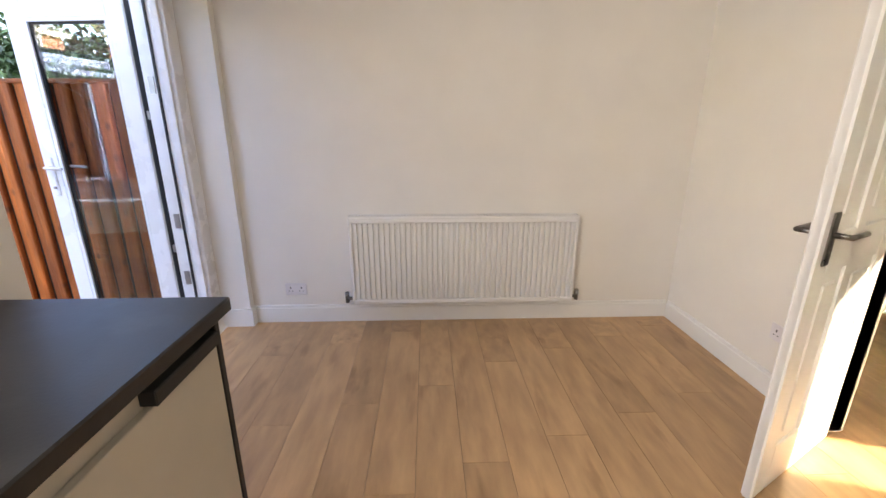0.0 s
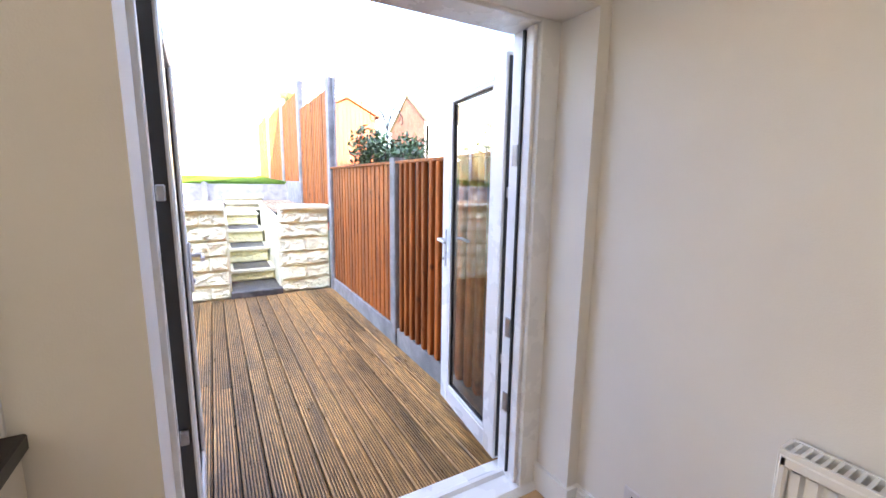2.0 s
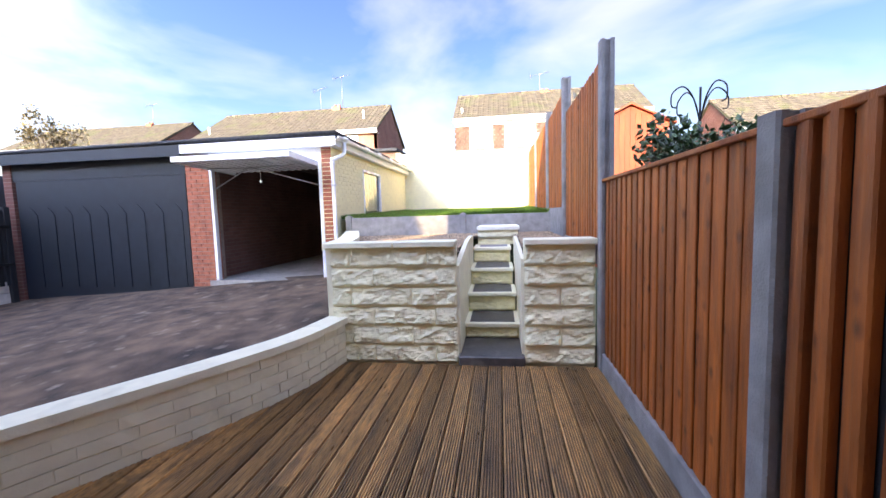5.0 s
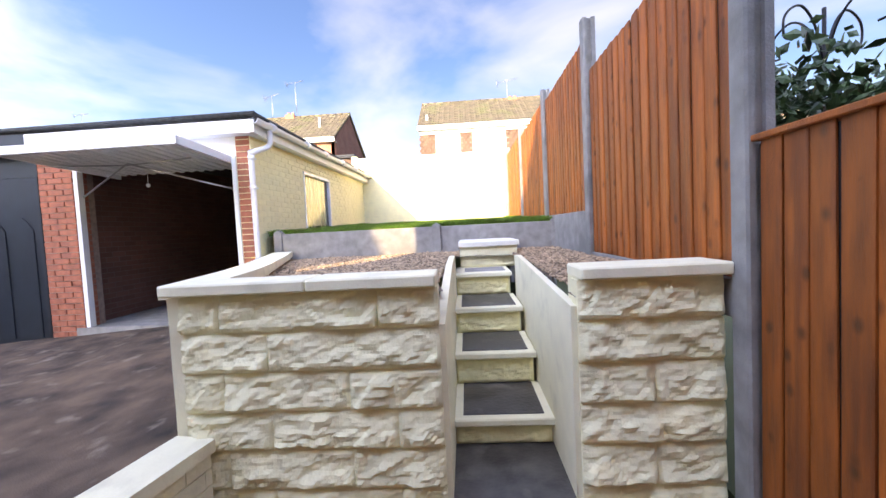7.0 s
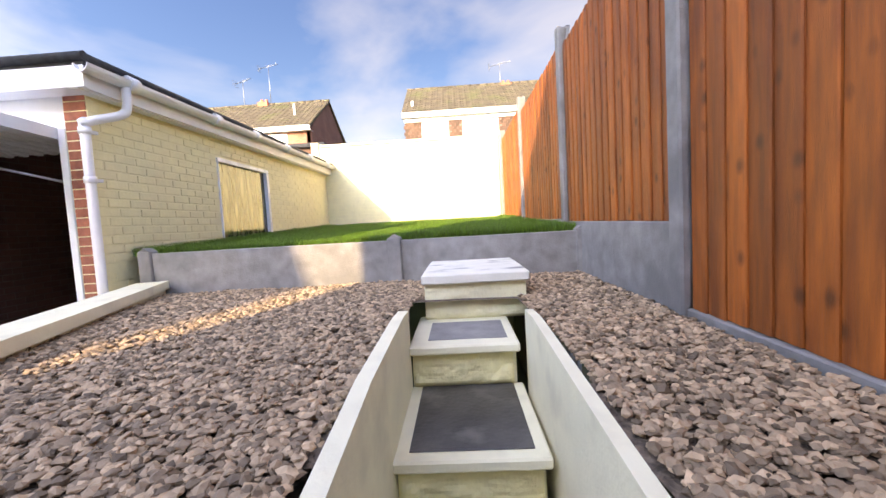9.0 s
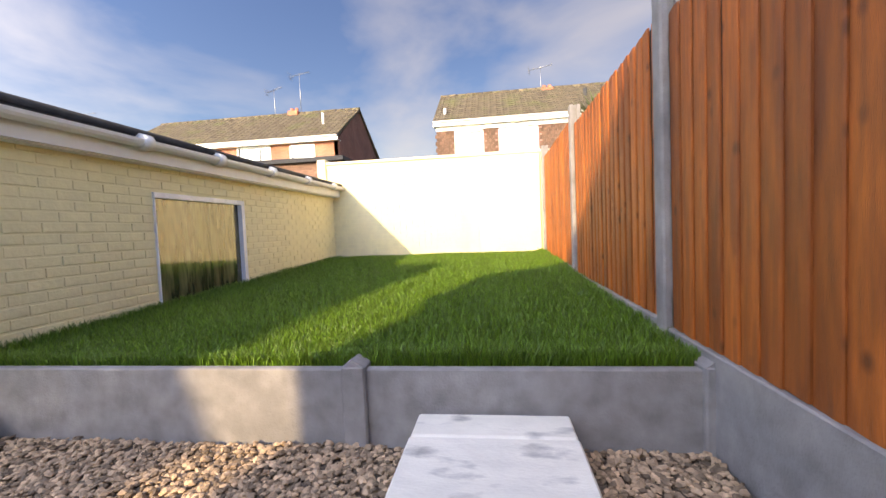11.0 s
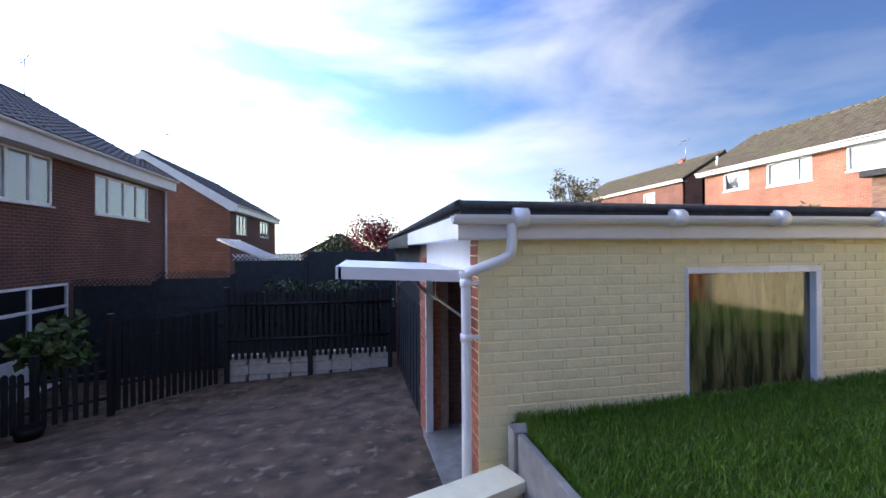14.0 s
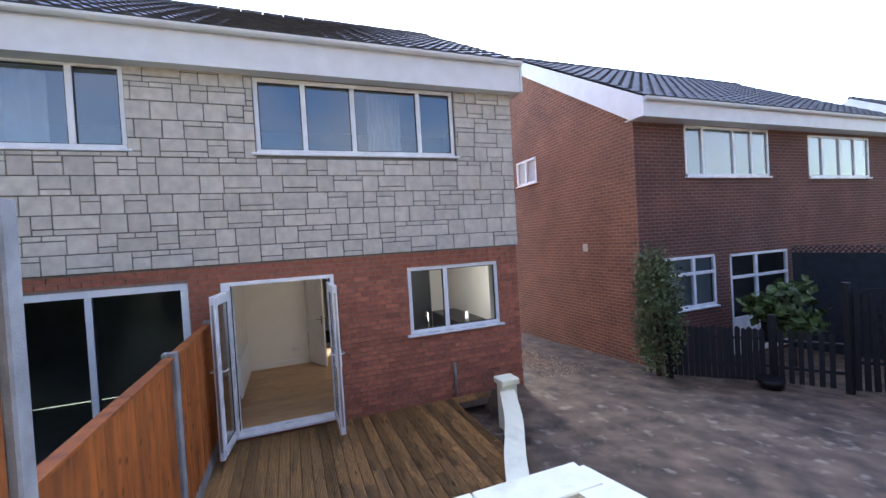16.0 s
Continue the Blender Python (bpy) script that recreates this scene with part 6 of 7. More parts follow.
# ---- neighbouring houses across the yard ----
def neighbour_house(name, y_side, y_end, label, group, uppers, lowers, side_window=None):
    h = thing(name, (2.5, (y_side + y_end) / 2, -0.6), label, "house", group)
    xf, z0 = -1.6, -1.2
    holes = [(a, b, c, d) for a, b, c, d in uppers + lowers]
    part("front_wall", wall_with_holes(bmesh.new(), "x", xf, xf + 0.25, y_end, y_side, z0, 5.0, holes), M["N_front"], h, "brown-red brick front wall, its shade put into the colour")
    sw = [side_window] if side_window else []
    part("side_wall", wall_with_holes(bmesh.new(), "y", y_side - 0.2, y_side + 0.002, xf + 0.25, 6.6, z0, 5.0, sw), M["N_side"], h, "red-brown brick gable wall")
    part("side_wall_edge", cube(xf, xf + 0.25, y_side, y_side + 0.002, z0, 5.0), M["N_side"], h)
    g = bmesh.new()
    prism(g, [(xf, 5.0), (2.5, 7.35), (6.6, 5.0)], y_side - 0.2, y_side + 0.002, "y")
    part("gable", g, M["N_side"], h)
    part("end_wall", cube(xf + 0.25, 6.6, y_end, y_end + 0.2, z0, 5.0), M["N_side"], h)
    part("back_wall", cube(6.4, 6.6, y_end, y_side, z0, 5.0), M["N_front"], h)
    part("inside", cube(xf + 0.9, xf + 1.0, y_end + 0.2, y_side - 0.2, z0, 5.0), "room_shade", h)
    gable_roof(h, -2.0, 5.05, 2.5, 7.70, y_side + 0.1, y_end, "roof_tile", 0.38, ends=(True, False))
    return h

def glaze(parent, x, y0, y1, z0, z1, cuts, blind=None, tr=None):
    """A white window under a house: frame, mullions, panes, and a blind behind where there is one."""
    w = part("window", cube(x - 0.06, x + 0.0, y0 - 0.03, y1 + 0.03, z0 - 0.04, z0, bevel=0.004), "upvc", parent, "white plastic window")
    f = bmesh.new()
    for a in ((y0, y1, z0, z0 + 0.06), (y0, y1, z1 - 0.06, z1), (y0, y0 + 0.06, z0, z1), (y1 - 0.06, y1, z0, z1)):
        box(f, x - 0.01, x + 0.06, *a, 0.006)
    for c in cuts:
        yy = y0 + (y1 - y0) * c
        box(f, x - 0.012, x + 0.06, yy - 0.04, yy + 0.04, z0, z1, 0.006)
    if tr:
        zz = z0 + (z1 - z0) * tr
        box(f, x - 0.011, x + 0.06, y0, y1, zz - 0.035, zz + 0.035, 0.006)
    part("frame", f, "upvc", w)
    p = part("pane", cube(x + 0.02, x + 0.03, y0 + 0.05, y1 - 0.05, z0 + 0.05, z1 - 0.05), "window_glass", w)
    p.visible_shadow = False
    if blind:
        part("blind", cube(x + 0.10, x + 0.11, y0 + 0.04, y1 - 0.04, z0 + 0.04, z1 - 0.04), blind, w, "pale blind behind the glass")

NU = [(-8.77, -6.01, 3.56, 4.66), (-12.98, -10.29, 3.53, 4.60)]
NL = [(-6.78, -5.20, 0.72, 1.84), (-9.29, -7.25, -0.45, 1.80)]
nh = neighbour_house("neighbour_house", -4.6, -14.2, "brown-red brick house with dark tiled roof", "yard houses", NU, NL, (1.86, 2.9, 4.0, 4.72))
glaze(nh, -1.6, *NU[0], [0.22, 0.44, 0.80], "blind")
glaze(nh, -1.6, *NU[1], [0.25, 0.5, 0.78], "blind")
glaze(nh, -1.6, *NL[0], [0.42], "blind", 0.66)
glaze(nh, -1.6, *NL[1], [0.56], None, 0.76)
dp2 = part("door_panel", cube(-1.59, -1.55, -8.2, -7.32, -0.45, 0.35, bevel=0.01), "upvc", nh, "white lower door panel")
w2 = part("window", cube(1.8, 2.95, -4.6, -4.55, 3.97, 4.0), "upvc", nh, "small white side window")
f = bmesh.new()
for a in ((1.86, 2.9, 4.0, 4.06), (1.86, 2.9, 4.66, 4.72), (1.86, 1.92, 4.0, 4.72), (2.84, 2.9, 4.0, 4.72), (2.36, 2.42, 4.0, 4.72)):
    box(f, a[0], a[1], -4.66, -4.59, a[2], a[3], 0.005)
part("frame", f, "upvc", w2)
part("pane", cube(1.9, 2.86, -4.65, -4.64, 4.04, 4.68), "blind", w2)
part("vent", cube(-0.08, 0.08, -4.6, -4.585, 2.04, 2.22, bevel=0.004), "cabinet", nh, "cream wall vent")
dn = bmesh.new()
tube(dn, [(-1.66, -14.1, 4.7), (-1.66, -14.1, -1.0)], 0.04, 8)
part("downpipe", dn, "fascia", nh)
U2 = [(-24.6, -22.6, 3.5, 4.6), (-30.5, -28.0, 3.5, 4.6)]
n2 = neighbour_house("neighbour_house", -21.5, -33.0, "second brown-red brick house further down the yard", "yard houses", U2, [], None)
for u in U2:
    glaze(n2, -1.6, *u, [0.33, 0.66], "blind")

# ---- houses behind the garden ----
def far_house(name, x, y0, y1, z_eave, depth, z_ridge, label, roof, wall, wins, hung=False):
    h = thing(name, (x - depth, (y0 + y1) / 2, 1.2), label, "house", "houses behind the garden")
    part("front_wall", wall_with_holes(bmesh.new(), "x", x - 0.25, x, y0, y1, 1.1, z_eave, [w[:4] for w in wins]), wall, h)
    for yy in (y0, y1):
        g = bmesh.new()
        prism(g, [(x, 1.1), (x, z_eave - 0.02), (x - depth, z_ridge - 0.12), (x - 2 * depth, z_eave - 0.02), (x - 2 * depth, 1.1)], yy - (0.2 if yy == y1 else -0.002), yy + (0.2 if yy == y0 else -0.002), "y")
        part("gable_wall", g, M["far_gable"], h, "dark brown gable wall")
    part("inside", cube(x - 1.2, x - 1.1, y0 + 0.2, y1 - 0.2, 1.1, z_eave), "room_shade", h)
    gable_roof(h, x + 0.35, z_eave + 0.1, x - depth, z_ridge, y0 - 0.1, y1 + 0.1, roof, 0.24, ends=(False, False), gauge=0.33)
    for a, b, c, d, cuts in wins:
        w = part("window", cube(x - 0.02, x + 0.05, a - 0.04, b + 0.04, c - 0.06, c), "upvc", h, "white window")
        f = bmesh.new()
        for q in ((a, b, c, c + 0.08), (a, b, d - 0.08, d), (a, a + 0.08, c, d), (b - 0.08, b, c, d), *[(a + (b - a) * k - 0.04, a + (b - a) * k + 0.04, c, d) for k in cuts]):
            box(f, x - 0.08, x + 0.02, *q, 0.006)
        part("frame", f, "upvc", w)
        part("pane", cube(x - 0.06, x - 0.05, a + 0.05, b - 0.05, c + 0.05, d - 0.05), "window_glass", w)
        part("blind", cube(x - 0.25, x - 0.24, a, b, c, d), "blind", w)
    return h

fa = far_house("rear_house_orange", -27, -17.4, -5.2, 6.60, 3.4, 8.95, "orange brick house with mossy tiled roof", "mossy_tile", M["far_brick"],
               [(-16.0, -14.6, 5.5, 6.4, []), (-13.7, -11.75, 5.4, 6.45, [0.7]), (-10.5, -8.7, 5.5, 6.45, [0.65]), (-7.7, -6.4, 5.5, 6.4, [])])
fb = far_house("rear_house_tile_hung", -27, -0.35, 10.6, 6.85, 3.2, 9.15, "brown tile-hung house with mossy roof and white fascia", "mossy_tile", M["far_gable"],
               [(0.5, 1.85, 5.25, 6.5, []), (2.55, 4.35, 5.25, 6.5, [0.33, 0.66]), (6.8, 8.2, 5.25, 6.5, [])])
fd_row = far_house("rear_house_gabled", -27, 15.21, 26.71, 5.47, 3.2, 7.89, "pale rear house with tiled roof beyond the hedge", "mossy_tile", "plaster",
                  [(18.21, 19.81, 4.4, 5.7, [0.5]), (22.21, 23.81, 4.4, 5.7, [0.5])])
th = bmesh.new()
rb = random.Random(7)
for c in range(9):
    z = 5.1 + c * 0.16
    y = -0.3 - (0.1 if c % 2 else 0)
    while y < 10.4:
        if not any(a - 0.05 < y + 0.1 < b + 0.05 for a, b in ((0.45, 1.9), (2.45, 4.45), (6.75, 8.25))):
            box(th, -26.99, -26.95 + rb.uniform(0, 0.012), y, y + 0.19, z - 0.02, z + 0.15)
        y += 0.2
tagged(part("hung_tiles", th, "brown_tile", fb, "brown hung wall tiles"), kind="stuff")
part("fascia_band", cube(-26.98, -26.9, -0.35, 10.6, 6.52, 6.80), "fascia", fb, "white boarded band")
part("sill_band", cube(-26.98, -26.93, -0.35, 5.5, 4.95, 5.12), "concrete", fb)
tiled_roof("porch_roof", fb, -25.6, 4.3, -26.95, 4.95, -0.4, 6.0, "mossy_tile", 0.3, label="low porch roof")
fc = far_house("rear_house_brown", -33, -41.0, -25.3, 7.9, 3.6, 10.3, "dark brown brick house with mossy roof", "mossy_tile", M["far_gable"], [(-30.0, -28.6, 6.3, 7.4, [])])
for h, x, y, z in ((fa, -30.4, -9.0, 8.95), (fb, -30.2, 5.2, 9.0), (fc, -36.6, -29.5, 10.3)):
    ch = bmesh.new()
    box(ch, x - 0.3, x + 0.3, y - 0.3, y + 0.3, z - 0.4, z + 0.12, 0.02)
    for q in (-0.14, 0.14):
        tube(ch, [(x, y + q, z + 0.1), (x, y + q, z + 0.3)], 0.1, 8)
    part("chimney", ch, "red_brick", h, "short brick chimney with pots")
vp = bmesh.new()
tube(vp, [(-28.6, 6.8, 7.6), (-28.6, 6.8, 8.5)], 0.09, 8)
part("vent_pipe", vp, "felt", fb, "dark roof vent pipe")
for h, x, y, z in ((fa, -28.2, -6.4, 7.6), (fa, -27.2, -16.6, 6.9), (fb, -27.4, 0.05, 7.1)):
    vp = bmesh.new()
    tube(vp, [(x, y, z), (x, y, z + 0.6)], 0.06, 8)
    part("soil_pipe", vp, "fascia", h)

def aerial(at, height, label, turn=0.0, size=0.5, group="roof aerials"):
    t = thing("tv_aerial", at, label, "aerial", group)
    x, y, z = at
    p = bmesh.new()
    tube(p, [(x, y, z - 0.3), (x, y, z + height)], 0.016, 6)
    part("mast", p, "aerial", t)
    b = bmesh.new()
    d = Vector((math.cos(turn), math.sin(turn), 0.08))
    s = Vector((-math.sin(turn), math.cos(turn), 0))
    c = Vector((x, y, z + height - 0.05))
    tube(b, [c - d * size, c + d * size], 0.012, 5)
    for k in range(9):
        q = c + d * size * (k / 4 - 1)
        tube(b, [q - s * 0.14, q + s * 0.14], 0.007, 4)
    part("elements", b, "aerial", t)
    r = bmesh.new()
    for zz in (-0.16, -0.06, 0.06, 0.16):
        q = c - d * size + Vector((0, 0, zz))
        tube(r, [q - s * 0.2, q + s * 0.2], 0.007, 4)
    tube(r, [c - d * size + Vector((0, 0, -0.18)), c - d * size + Vector((0, 0, 0.18))], 0.008, 4)
    part("reflector", r, "aerial", t)

for at, hh, tr in (((-30.4, -10.2, 8.95), 1.5, 1.2), ((-30.4, -8.6, 9.2), 2.0, 1.4), ((-30.2, 4.9, 9.1), 1.2, 1.3), ((-36.6, -29.2, 10.5), 1.7, 1.6)):
    aerial(at, hh, "metal television aerial on a chimney mast", tr, 0.6)
for at, hh, tr in (((2.5, -12.9, 7.7), 1.9, 2.4), ((2.5, -14.0, 7.7), 1.3, 2.4), ((2.5, -24.5, 7.7), 1.8, 2.4), ((2.4, -1.5, 8.0), 2.0, 2.5), ((2.5, -5.0, 7.7), 2.6, 0.4)):
    aerial(at, hh, "metal television aerial above a dark tiled roof", tr, 0.45)

# ---- sheds and garden things behind the fences ----
sh = thing("brown_shed", (-19.5, -3.3, 1.2), "weathered brown boarded shed with flat roof", "shed")
part("core", cube(-20.9, -19.02, -4.65, -2.05, 1.2, 4.0), "brown_shed", sh)
bd = mesh_of("shed_board", cube(0.0, 0.02, -1.31, 1.31, 0.0, 0.125), "brown_shed")
for k in range(22):
    piece("shed_board", bd, Matrix.Translation((-19.02, -3.35, 1.22 + k * 0.13)) @ Matrix.Rotation(radians(4), 4, "Y"), sh)
part("roof", cube(-21.0, -18.85, -4.8, -1.95, 4.02, 4.15, bevel=0.01), "felt", sh)
rs = thing("red_shed", (-13.4, 5.4, 0.0), "red-stained timber shed with pitched roof", "shed")
g = bmesh.new()
prism(g, [(4.5, -0.1), (4.5, 3.42), (5.4, 3.86), (6.3, 3.42), (6.3, -0.1)], -14.6, -13.0, "x")
part("body", g, "red_shed", rs)
sb = mesh_of("shed_board", cube(-0.002, 0.018, -0.06, 0.06, 0.0, 1.0), "red_shed")
for k in range(14):
    y = 4.57 + k * 0.128
    top = 3.42 + 0.44 * (1 - abs(y - 5.4) / 0.9)
    piece("shed_board", sb, Matrix.Translation((-13.0, y, 0.0)) @ Matrix.Diagonal((1, 1, top - 0.02, 1)), rs)
for s in (-1, 1):
    g = bmesh.new()
    prism(g, [(5.4, 3.88), (5.4, 3.93), (5.4 + s * 1.05, 3.42), (5.4 + s * 1.05, 3.37)], -14.7, -12.9, "x")
    part("roof_slope", g, "red_shed", rs)

def bush(name, centre, radii, n, leaf, mat, seed, label, category="bush", clumps=16, trunk=0.0, ground=0.0, flat=0.5, clump_r=0.38, limbs=6):
    b = thing(name, (centre[0], centre[1], ground), label, category)
    t = bmesh.new()
    rr = random.Random(seed)
    zc = centre[2] - radii[2] * 0.3
    tube(t, [(centre[0], centre[1], ground - 0.05), (centre[0] + 0.03, centre[1], (ground + zc) / 2), (centre[0], centre[1] + 0.03, zc)], 0.05 + trunk, 7, 0.03 + trunk * 0.6)
    for k in range(limbs):
        a = rr.uniform(0, 6.28)
        d = Vector((math.cos(a) * radii[0], math.sin(a) * radii[1], radii[2] * rr.uniform(0.3, 1.0))) * 0.75
        s = Vector((centre[0], centre[1], ground + (zc - ground) * rr.uniform(0.5, 0.95)))
        e = Vector(centre) + Vector((d.x, d.y, d.z * 0.7))
        tube(t, [s, s.lerp(e, 0.5) + Vector((0, 0, 0.05)), e], 0.028 + trunk * 0.4, 5, 0.006)
    part("trunk", t, "bark", b)
    add_mesh("crown", leaf_cloud("crown", blob_points(n, centre, radii, seed, clumps, clump_r), leaf, mat, seed, flat), b, "")
    return b

bush("evergreen_bush", (-6.7, 4.25, 1.55), (0.85, 0.75, 0.85), 5200, 0.055, "leaf_dark", 41, "dark glossy evergreen bush rising above the fence", clumps=22, ground=-0.1)
bush("hedge", (-4.0, 5.3, 1.5), (2.2, 0.5, 1.3), 16000, 0.05, "leaf_green", 42, "green clipped hedge behind the fence", "hedge", clumps=130, ground=-0.1, clump_r=0.22)
bush("red_leaved_shrub", (-9.0, -14.0, 2.55), (1.55, 1.2, 1.25), 6500, 0.07, "leaf_red", 43, "red-leaved shrub above the dark fence", clumps=26, ground=-0.75)
bush("green_shrub", (-7.6, -13.4, 2.2), (0.9, 0.8, 1.0), 3500, 0.07, "leaf_dark", 44, "dark green shrub beside the red-leaved shrub", clumps=18, ground=-0.75)
bush("autumn_tree", (-21.5, -21.5, 5.9), (2.0, 1.7, 1.9), 2600, 0.11, "leaf_autumn", 45, "sparse autumn tree behind the garage roof", "tree", clumps=26, trunk=0.05, ground=1.2, clump_r=0.26, limbs=12)
bush("rear_shrub", (-17.6, -5.2, 3.0), (0.8, 0.7, 0.6), 1800, 0.06, "leaf_ivy", 46, "small shrub in front of the brown shed", clumps=14, ground=1.2)
iv = bush("ivy_column", (-2.25, -4.25, 0.95), (0.5, 0.45, 1.25), 7000, 0.045, "leaf_ivy", 47, "variegated ivy growing up the house corner", "ivy", clumps=46, ground=-0.35, clump_r=0.42)
bush("fig_plant", (-3.0, -6.9, 0.75), (0.75, 0.6, 0.55), 700, 0.13, "leaf_green", 48, "broad-leaved green plant behind the picket fence", "plant", clumps=14, ground=-0.5)
bush("climber", (-7.4, -8.4, 1.2), (2.2, 0.35, 0.8), 2600, 0.06, "leaf_dark", 49, "dark climbing plant behind the back fence", "plant", clumps=40, ground=-0.5, clump_r=0.22)

# spiky cordyline
cp = thing("cordyline", (-17.2, 4.6, 0.0), "spiky green cordyline palm behind the fence", "palm")
t = bmesh.new()
tube(t, [(-17.2, 4.6, -0.1), (-17.15, 4.6, 2.0), (-17.2, 4.6, 4.0)], 0.11, 9, 0.08)
part("trunk", t, "bark", cp)
rg = np.random.default_rng(17)
V, F = [], []
for k in range(420):
    a, e = rg.uniform(0, 6.28), rg.uniform(-0.25, 1.45)
    L = rg.uniform(0.7, 1.05)
    d = np.array([math.cos(a) * math.cos(e), math.sin(a) * math.cos(e), math.sin(e)])
    s = np.cross(d, [0, 0, 1.0]); s /= np.linalg.norm(s) + 1e-6
    p = np.array([-17.2, 4.6, 4.0])
    b = len(V)
    V += [p - s * 0.012, p + s * 0.012, p + d * L * 0.55 + s * 0.02, p + d * L * 0.55 - s * 0.02, p + d * L + np.array([0, 0, -0.12 * L])]
    F += [(b, b + 1, b + 2), (b, b + 2, b + 3), (b + 3, b + 2, b + 4)]
add_mesh("fronds", from_arrays("fronds", np.array(V), np.array(F), "leaf_green"), cp)

# bird-feeder pole with curled hooks
bp_ = thing("bird_feeder_pole", (-7.05, 4.35, 0.0), "black metal bird feeder pole with curled hooks", "feeder pole")
p = bmesh.new()
tube(p, [(-7.05, 4.35, -0.1), (-7.05, 4.35, 2.62)], 0.012, 6)
part("pole", p, "black_metal", bp_)
for k, a in enumerate((0.3, 1.87, 3.44, 5.0)):
    hk = bmesh.new()
    d = Vector((math.cos(a), math.sin(a), 0))
    tube(hk, curve_pts([Vector((-7.05, 4.35, 2.25)), Vector((-7.05, 4.35, 2.5)) + d * 0.08, Vector((-7.05, 4.35, 2.62)) + d * 0.2, Vector((-7.05, 4.35, 2.55)) + d * 0.33, Vector((-7.05, 4.35, 2.42)) + d * 0.34, Vector((-7.05, 4.35, 2.40)) + d * 0.28], 5), 0.008, 5)
    part("hook", hk, "black_metal", bp_)

# ---- fences round the yard ----
def pickets(parent, p0, p1, zf, z_top, pitch, w, mat="black_timber", base=0.06, seed=1):
    """Upright pickets between two plan points, on two rails, with pointed tops; zf gives the ground."""
    rr = random.Random(seed)
    p0, p1 = Vector(p0), Vector(p1)
    d = (p1 - p0).normalized()
    ang = math.atan2(d.y, d.x)
    b = bmesh.new()
    prism(b, [(-w / 2, 0), (w / 2, 0), (w / 2, 0.96), (0, 1.0), (-w / 2, 0.96)], -0.009, 0.009, "y")
    me = mesh_of("picket", b, mat)
    n = int((p1 - p0).length / pitch)
    for k in range(n):
        p = p0 + d * pitch * (k + 0.5)
        z0 = zf(p.x, p.y) + base
        piece("picket", me, Matrix.Translation((p.x, p.y, z0)) @ Matrix.Rotation(ang, 4, "Z") @ Matrix.Rotation(radians(rr.uniform(-1, 1)), 4, "Y") @ Matrix.Diagonal((1, 1, z_top + rr.uniform(-0.02, 0.02) - base, 1)), parent)
    for q in (0.28, 0.78):
        r = bmesh.new()
        nrm = Vector((-d.y, d.x, 0)) * 0.03
        a0, a1 = Vector((p0.x, p0.y, zf(p0.x, p0.y) + base + q * (z_top - base))), Vector((p1.x, p1.y, zf(p1.x, p1.y) + base + q * (z_top - base)))
        tube(r, [a0 + nrm, a1 + nrm], 0.032, 4)
        part("rail", r, mat, parent)

bf = thing("back_picket_fence", (-7.3, -7.6, -0.25), "black picket fence on a low cream block wall", "fence", kind="structure")
pickets(bf, (-9.1, -7.56, 0), (-5.6, -7.56, 0), lambda x, y: 0.12, 1.58, 0.125, 0.075, seed=2)
pickets(bf, (-9.1, -7.72, 0), (-5.6, -7.72, 0), lambda x, y: 0.55, 1.05, 0.11, 0.075, seed=3)
for x in (-5.6, -7.32, -9.1):
    part("post", cube(x - 0.05, x + 0.05, -7.62, -7.52, -0.4, 1.75, bevel=0.006), "black_timber", bf)
lw = bmesh.new()
for c in range(3):
    for k in range(8):
        box(lw, -9.1 + k * 0.44 + (0.0 if c % 2 else 0.05), -9.1 + k * 0.44 + 0.43, -7.8, -7.6 + 0.006 * (k % 2), -0.4 + c * 0.22, -0.4 + c * 0.22 + 0.21, 0.008)
part("block_wall", lw, "stone_clad", bf, "weathered pale blocks")
sf_ = thing("side_picket_fence", (-3.6, -5.4, -0.3), "black picket fence and gate before the neighbouring house", "fence", kind="structure")
pickets(sf_, (-2.45, -4.35, 0), (-3.45, -5.45, 0), tarmac_z, 0.98, 0.088, 0.078, seed=4)
pickets(sf_, (-3.5, -5.5, 0), (-4.2, -6.0, 0), tarmac_z, 0.95, 0.125, 0.07, seed=5)
pickets(sf_, (-4.25, -6.05, 0), (-5.55, -7.5, 0), tarmac_z, 1.60, 0.115, 0.075, seed=6)
for x, y, h_ in ((-3.47, -5.47, 1.2), (-4.22, -6.02, 1.75), (-2.42, -4.32, 1.2)):
    z = tarmac_z(x, y)
    part("post", cube(x - 0.045, x + 0.045, y - 0.045, y + 0.045, z - 0.1, z + h_, bevel=0.006), "black_timber", sf_)
lat = bmesh.new()
for k in range(9):
    z = 0.55 + k * 0.1
    tube(lat, [(-4.25, -6.08, z), (-5.55, -7.53, z)], 0.012, 4)
part("trellis", lat, "black_timber", sf_, "black trellis")
wp_ = bmesh.new()
tube(wp_, [(-3.55, -5.25, tarmac_z(-3.55, -5.25)), (-3.55, -5.25, tarmac_z(-3.55, -5.25) + 0.16)], 0.15, 14, 0.2)
single("planter", wp_, "black_metal", "round black planter standing on the tarmac", "planter")
gf_ = thing("grey_panel_fence", (-6.0, -9.4, -0.6), "dark blue-grey panel fence with lattice top", "fence", kind="structure")
tops = [(-1.6, -3.4, 1.70), (-3.4, -5.2, 1.85), (-5.2, -7.0, 2.28), (-7.0, -9.0, 2.50), (-9.0, -11.2, 2.55)]
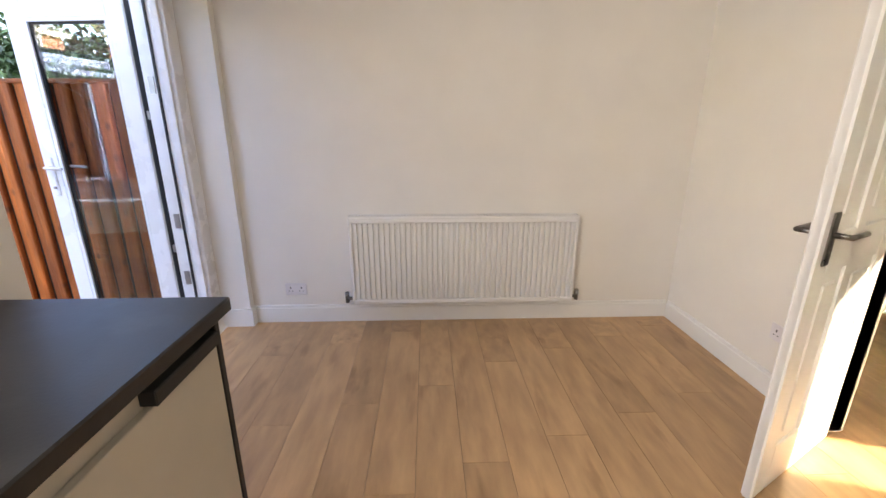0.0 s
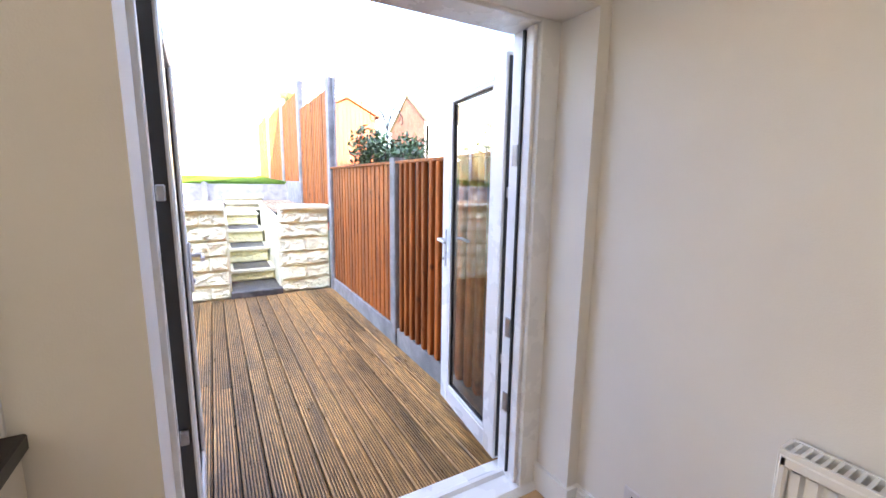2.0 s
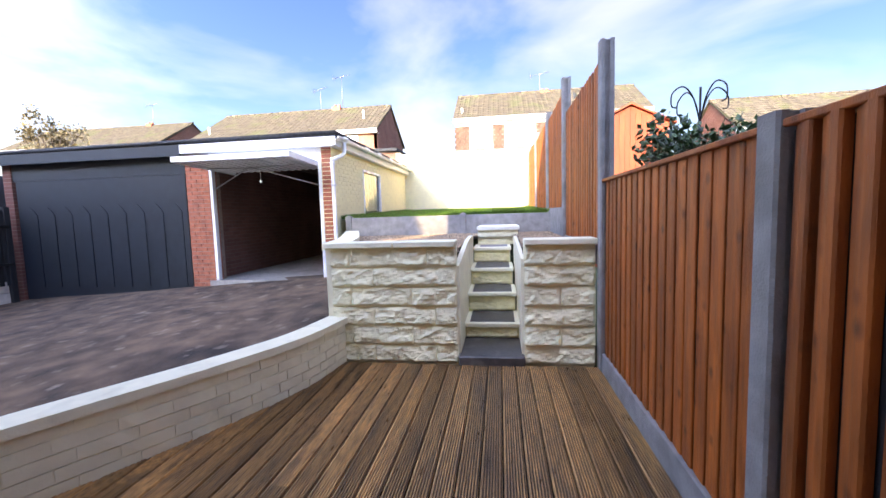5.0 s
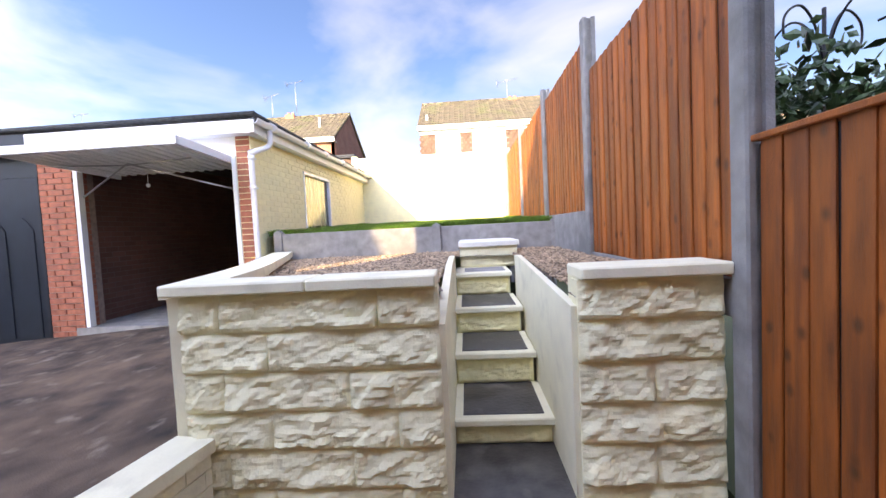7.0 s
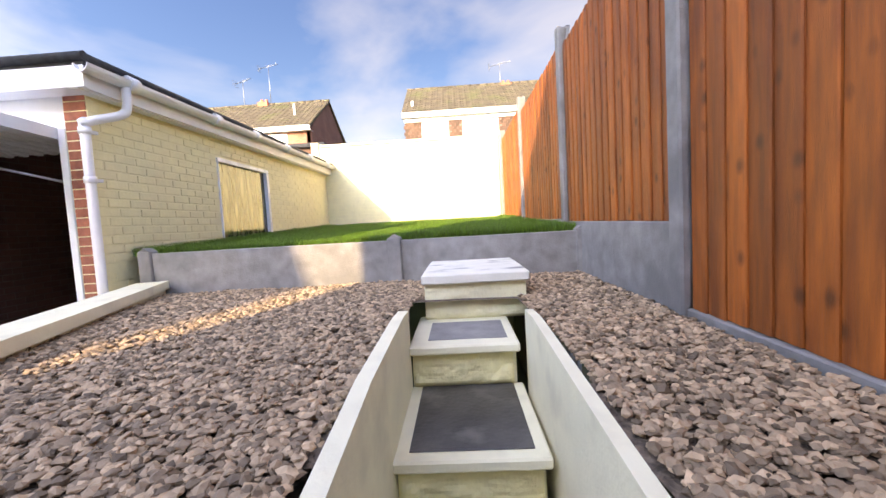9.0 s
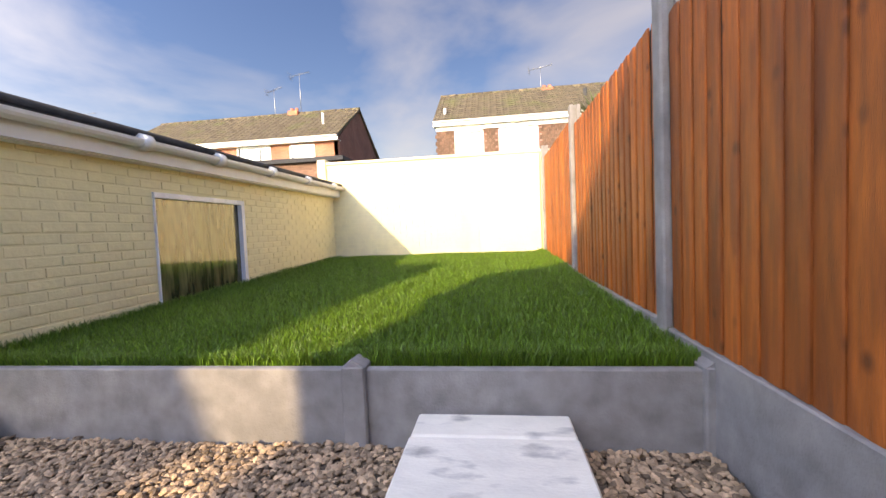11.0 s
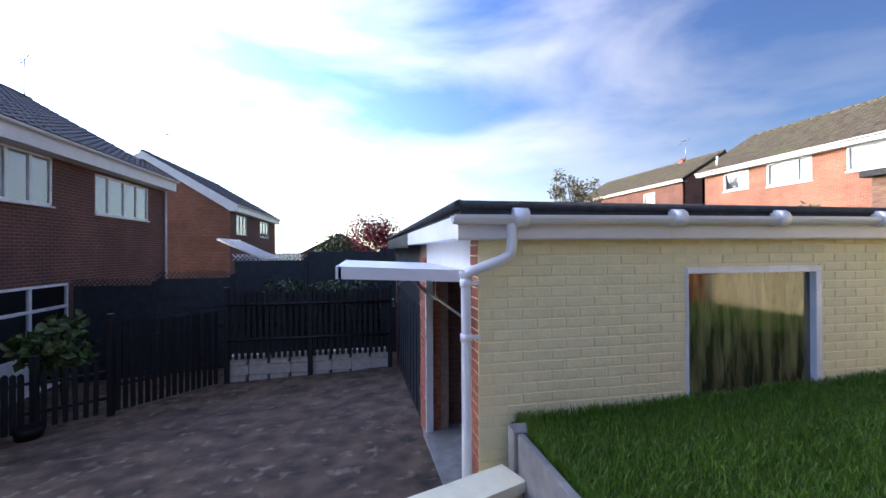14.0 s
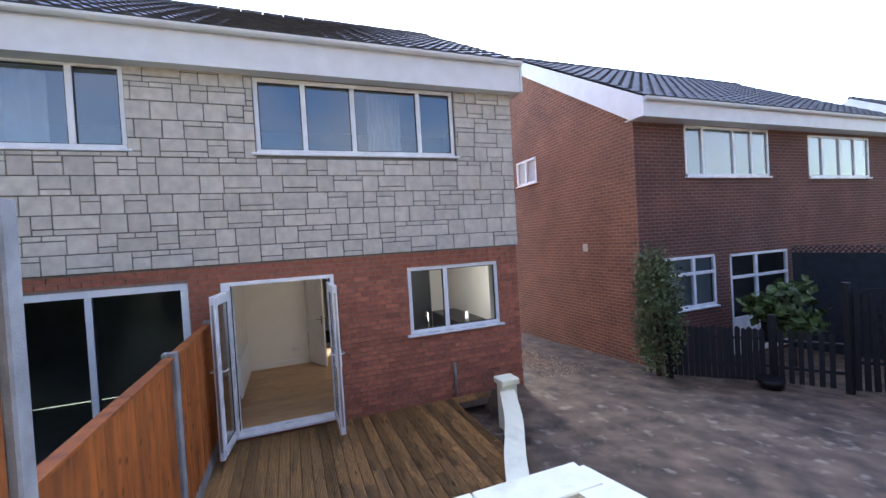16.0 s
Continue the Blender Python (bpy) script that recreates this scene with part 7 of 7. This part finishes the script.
for k, (xa, xb, zt) in enumerate(tops):
    part("panel", cube(xb + 0.05, xa - 0.05, -9.42, -9.38, -0.8, zt), "grey_fence", gf_)
    part("post", cube(xb - 0.05, xb + 0.05, -9.45, -9.35, -0.8, zt + 0.1, bevel=0.006), "grey_fence", gf_)
    if k in (0, 1, 2):
        l = bmesh.new()
        n = 16
        for q in range(n):
            x0 = xb + 0.05 + (xa - xb - 0.1) * q / n
            tube(l, [(x0, -9.4, zt), (x0 + 0.17, -9.4, zt + 0.17)], 0.01, 4)
            tube(l, [(x0, -9.4, zt + 0.17), (x0 + 0.17, -9.4, zt)], 0.01, 4)
        part("lattice", l, "fascia" if k == 2 else "grey_fence", gf_, "diamond lattice")

# conservatory and bungalows far down the yard
cv = thing("conservatory", (-3.6, -17.0, -0.75), "white-framed conservatory with glazed roof", "conservatory")
g = bmesh.new()
for y in np.linspace(-18.5, -15.5, 5):
    tube(g, [(-4.6, y, 2.2), (-2.9, y, 3.0)], 0.04, 5)
    tube(g, [(-4.6, y, -0.8), (-4.6, y, 2.2)], 0.05, 5)
tube(g, [(-4.6, -18.5, 2.2), (-4.6, -15.5, 2.2)], 0.06, 5)
tube(g, [(-2.9, -18.5, 3.0), (-2.9, -15.5, 3.0)], 0.06, 5)
part("frame", g, "upvc", cv)
g = bmesh.new()
v = [g.verts.new(p) for p in ((-4.6, -18.5, 2.2), (-2.9, -18.5, 3.0), (-2.9, -15.5, 3.0), (-4.6, -15.5, 2.2))]
g.faces.new(v)
bmesh.ops.solidify(g, geom=g.faces[:], thickness=0.02)
part("roof_glass", g, "blind", cv)
for at, wd in (((-6.0, -52, -0.75), 9.0), ((-14.5, -60, -0.75), 7.0)):
    b = thing("bungalow", at, "distant low house with dark tiled roof", "house", "distant houses")
    x, y, z = at
    part("walls", cube(x - wd / 2, x + wd / 2, y - 4, y + 4, z, z + 3.0), M["far_brick"], b)
    g = bmesh.new()
    prism(g, [(x - wd / 2 - 0.3, z + 2.9), (x, z + 5.4), (x + wd / 2 + 0.3, z + 2.9)], y - 4.3, y + 4.3, "y")
    part("roof", g, "roof_tile", b)

# loose gravel between the houses
def strip_pebbles(n, seed):
    rng = np.random.default_rng(seed)
    base = np.array([(0, 0, 0.8), (1, 0, 0), (0.3, 0.9, 0), (-0.8, 0.55, 0), (-0.8, -0.55, 0), (0.3, -0.9, 0)])
    fc = np.array([(0, 1, 2), (0, 2, 3), (0, 3, 4), (0, 4, 5), (0, 5, 1)])
    V, F = [], []
    for k in range(n):
        x = rng.uniform(-1.5, 4.0)
        y = -2.75 + rng.normal(0, 0.28)
        s = rng.uniform(0.008, 0.022)
        V.append(base * s * rng.uniform(0.7, 1.3, (6, 1)) + np.array([x, y, tarmac_z(x, y) + 0.02 * noise.noise((x * 0.9, y * 0.9, 0))]))
        F.append(fc + 6 * k)
    return np.concatenate(V), np.concatenate(F)
sv, sf2 = strip_pebbles(5000, 6)
tagged(new("loose_gravel", from_arrays("loose_gravel", sv, sf2, "gravel")), "loose brown gravel strewn along the passage", "gravel", kind="stuff")
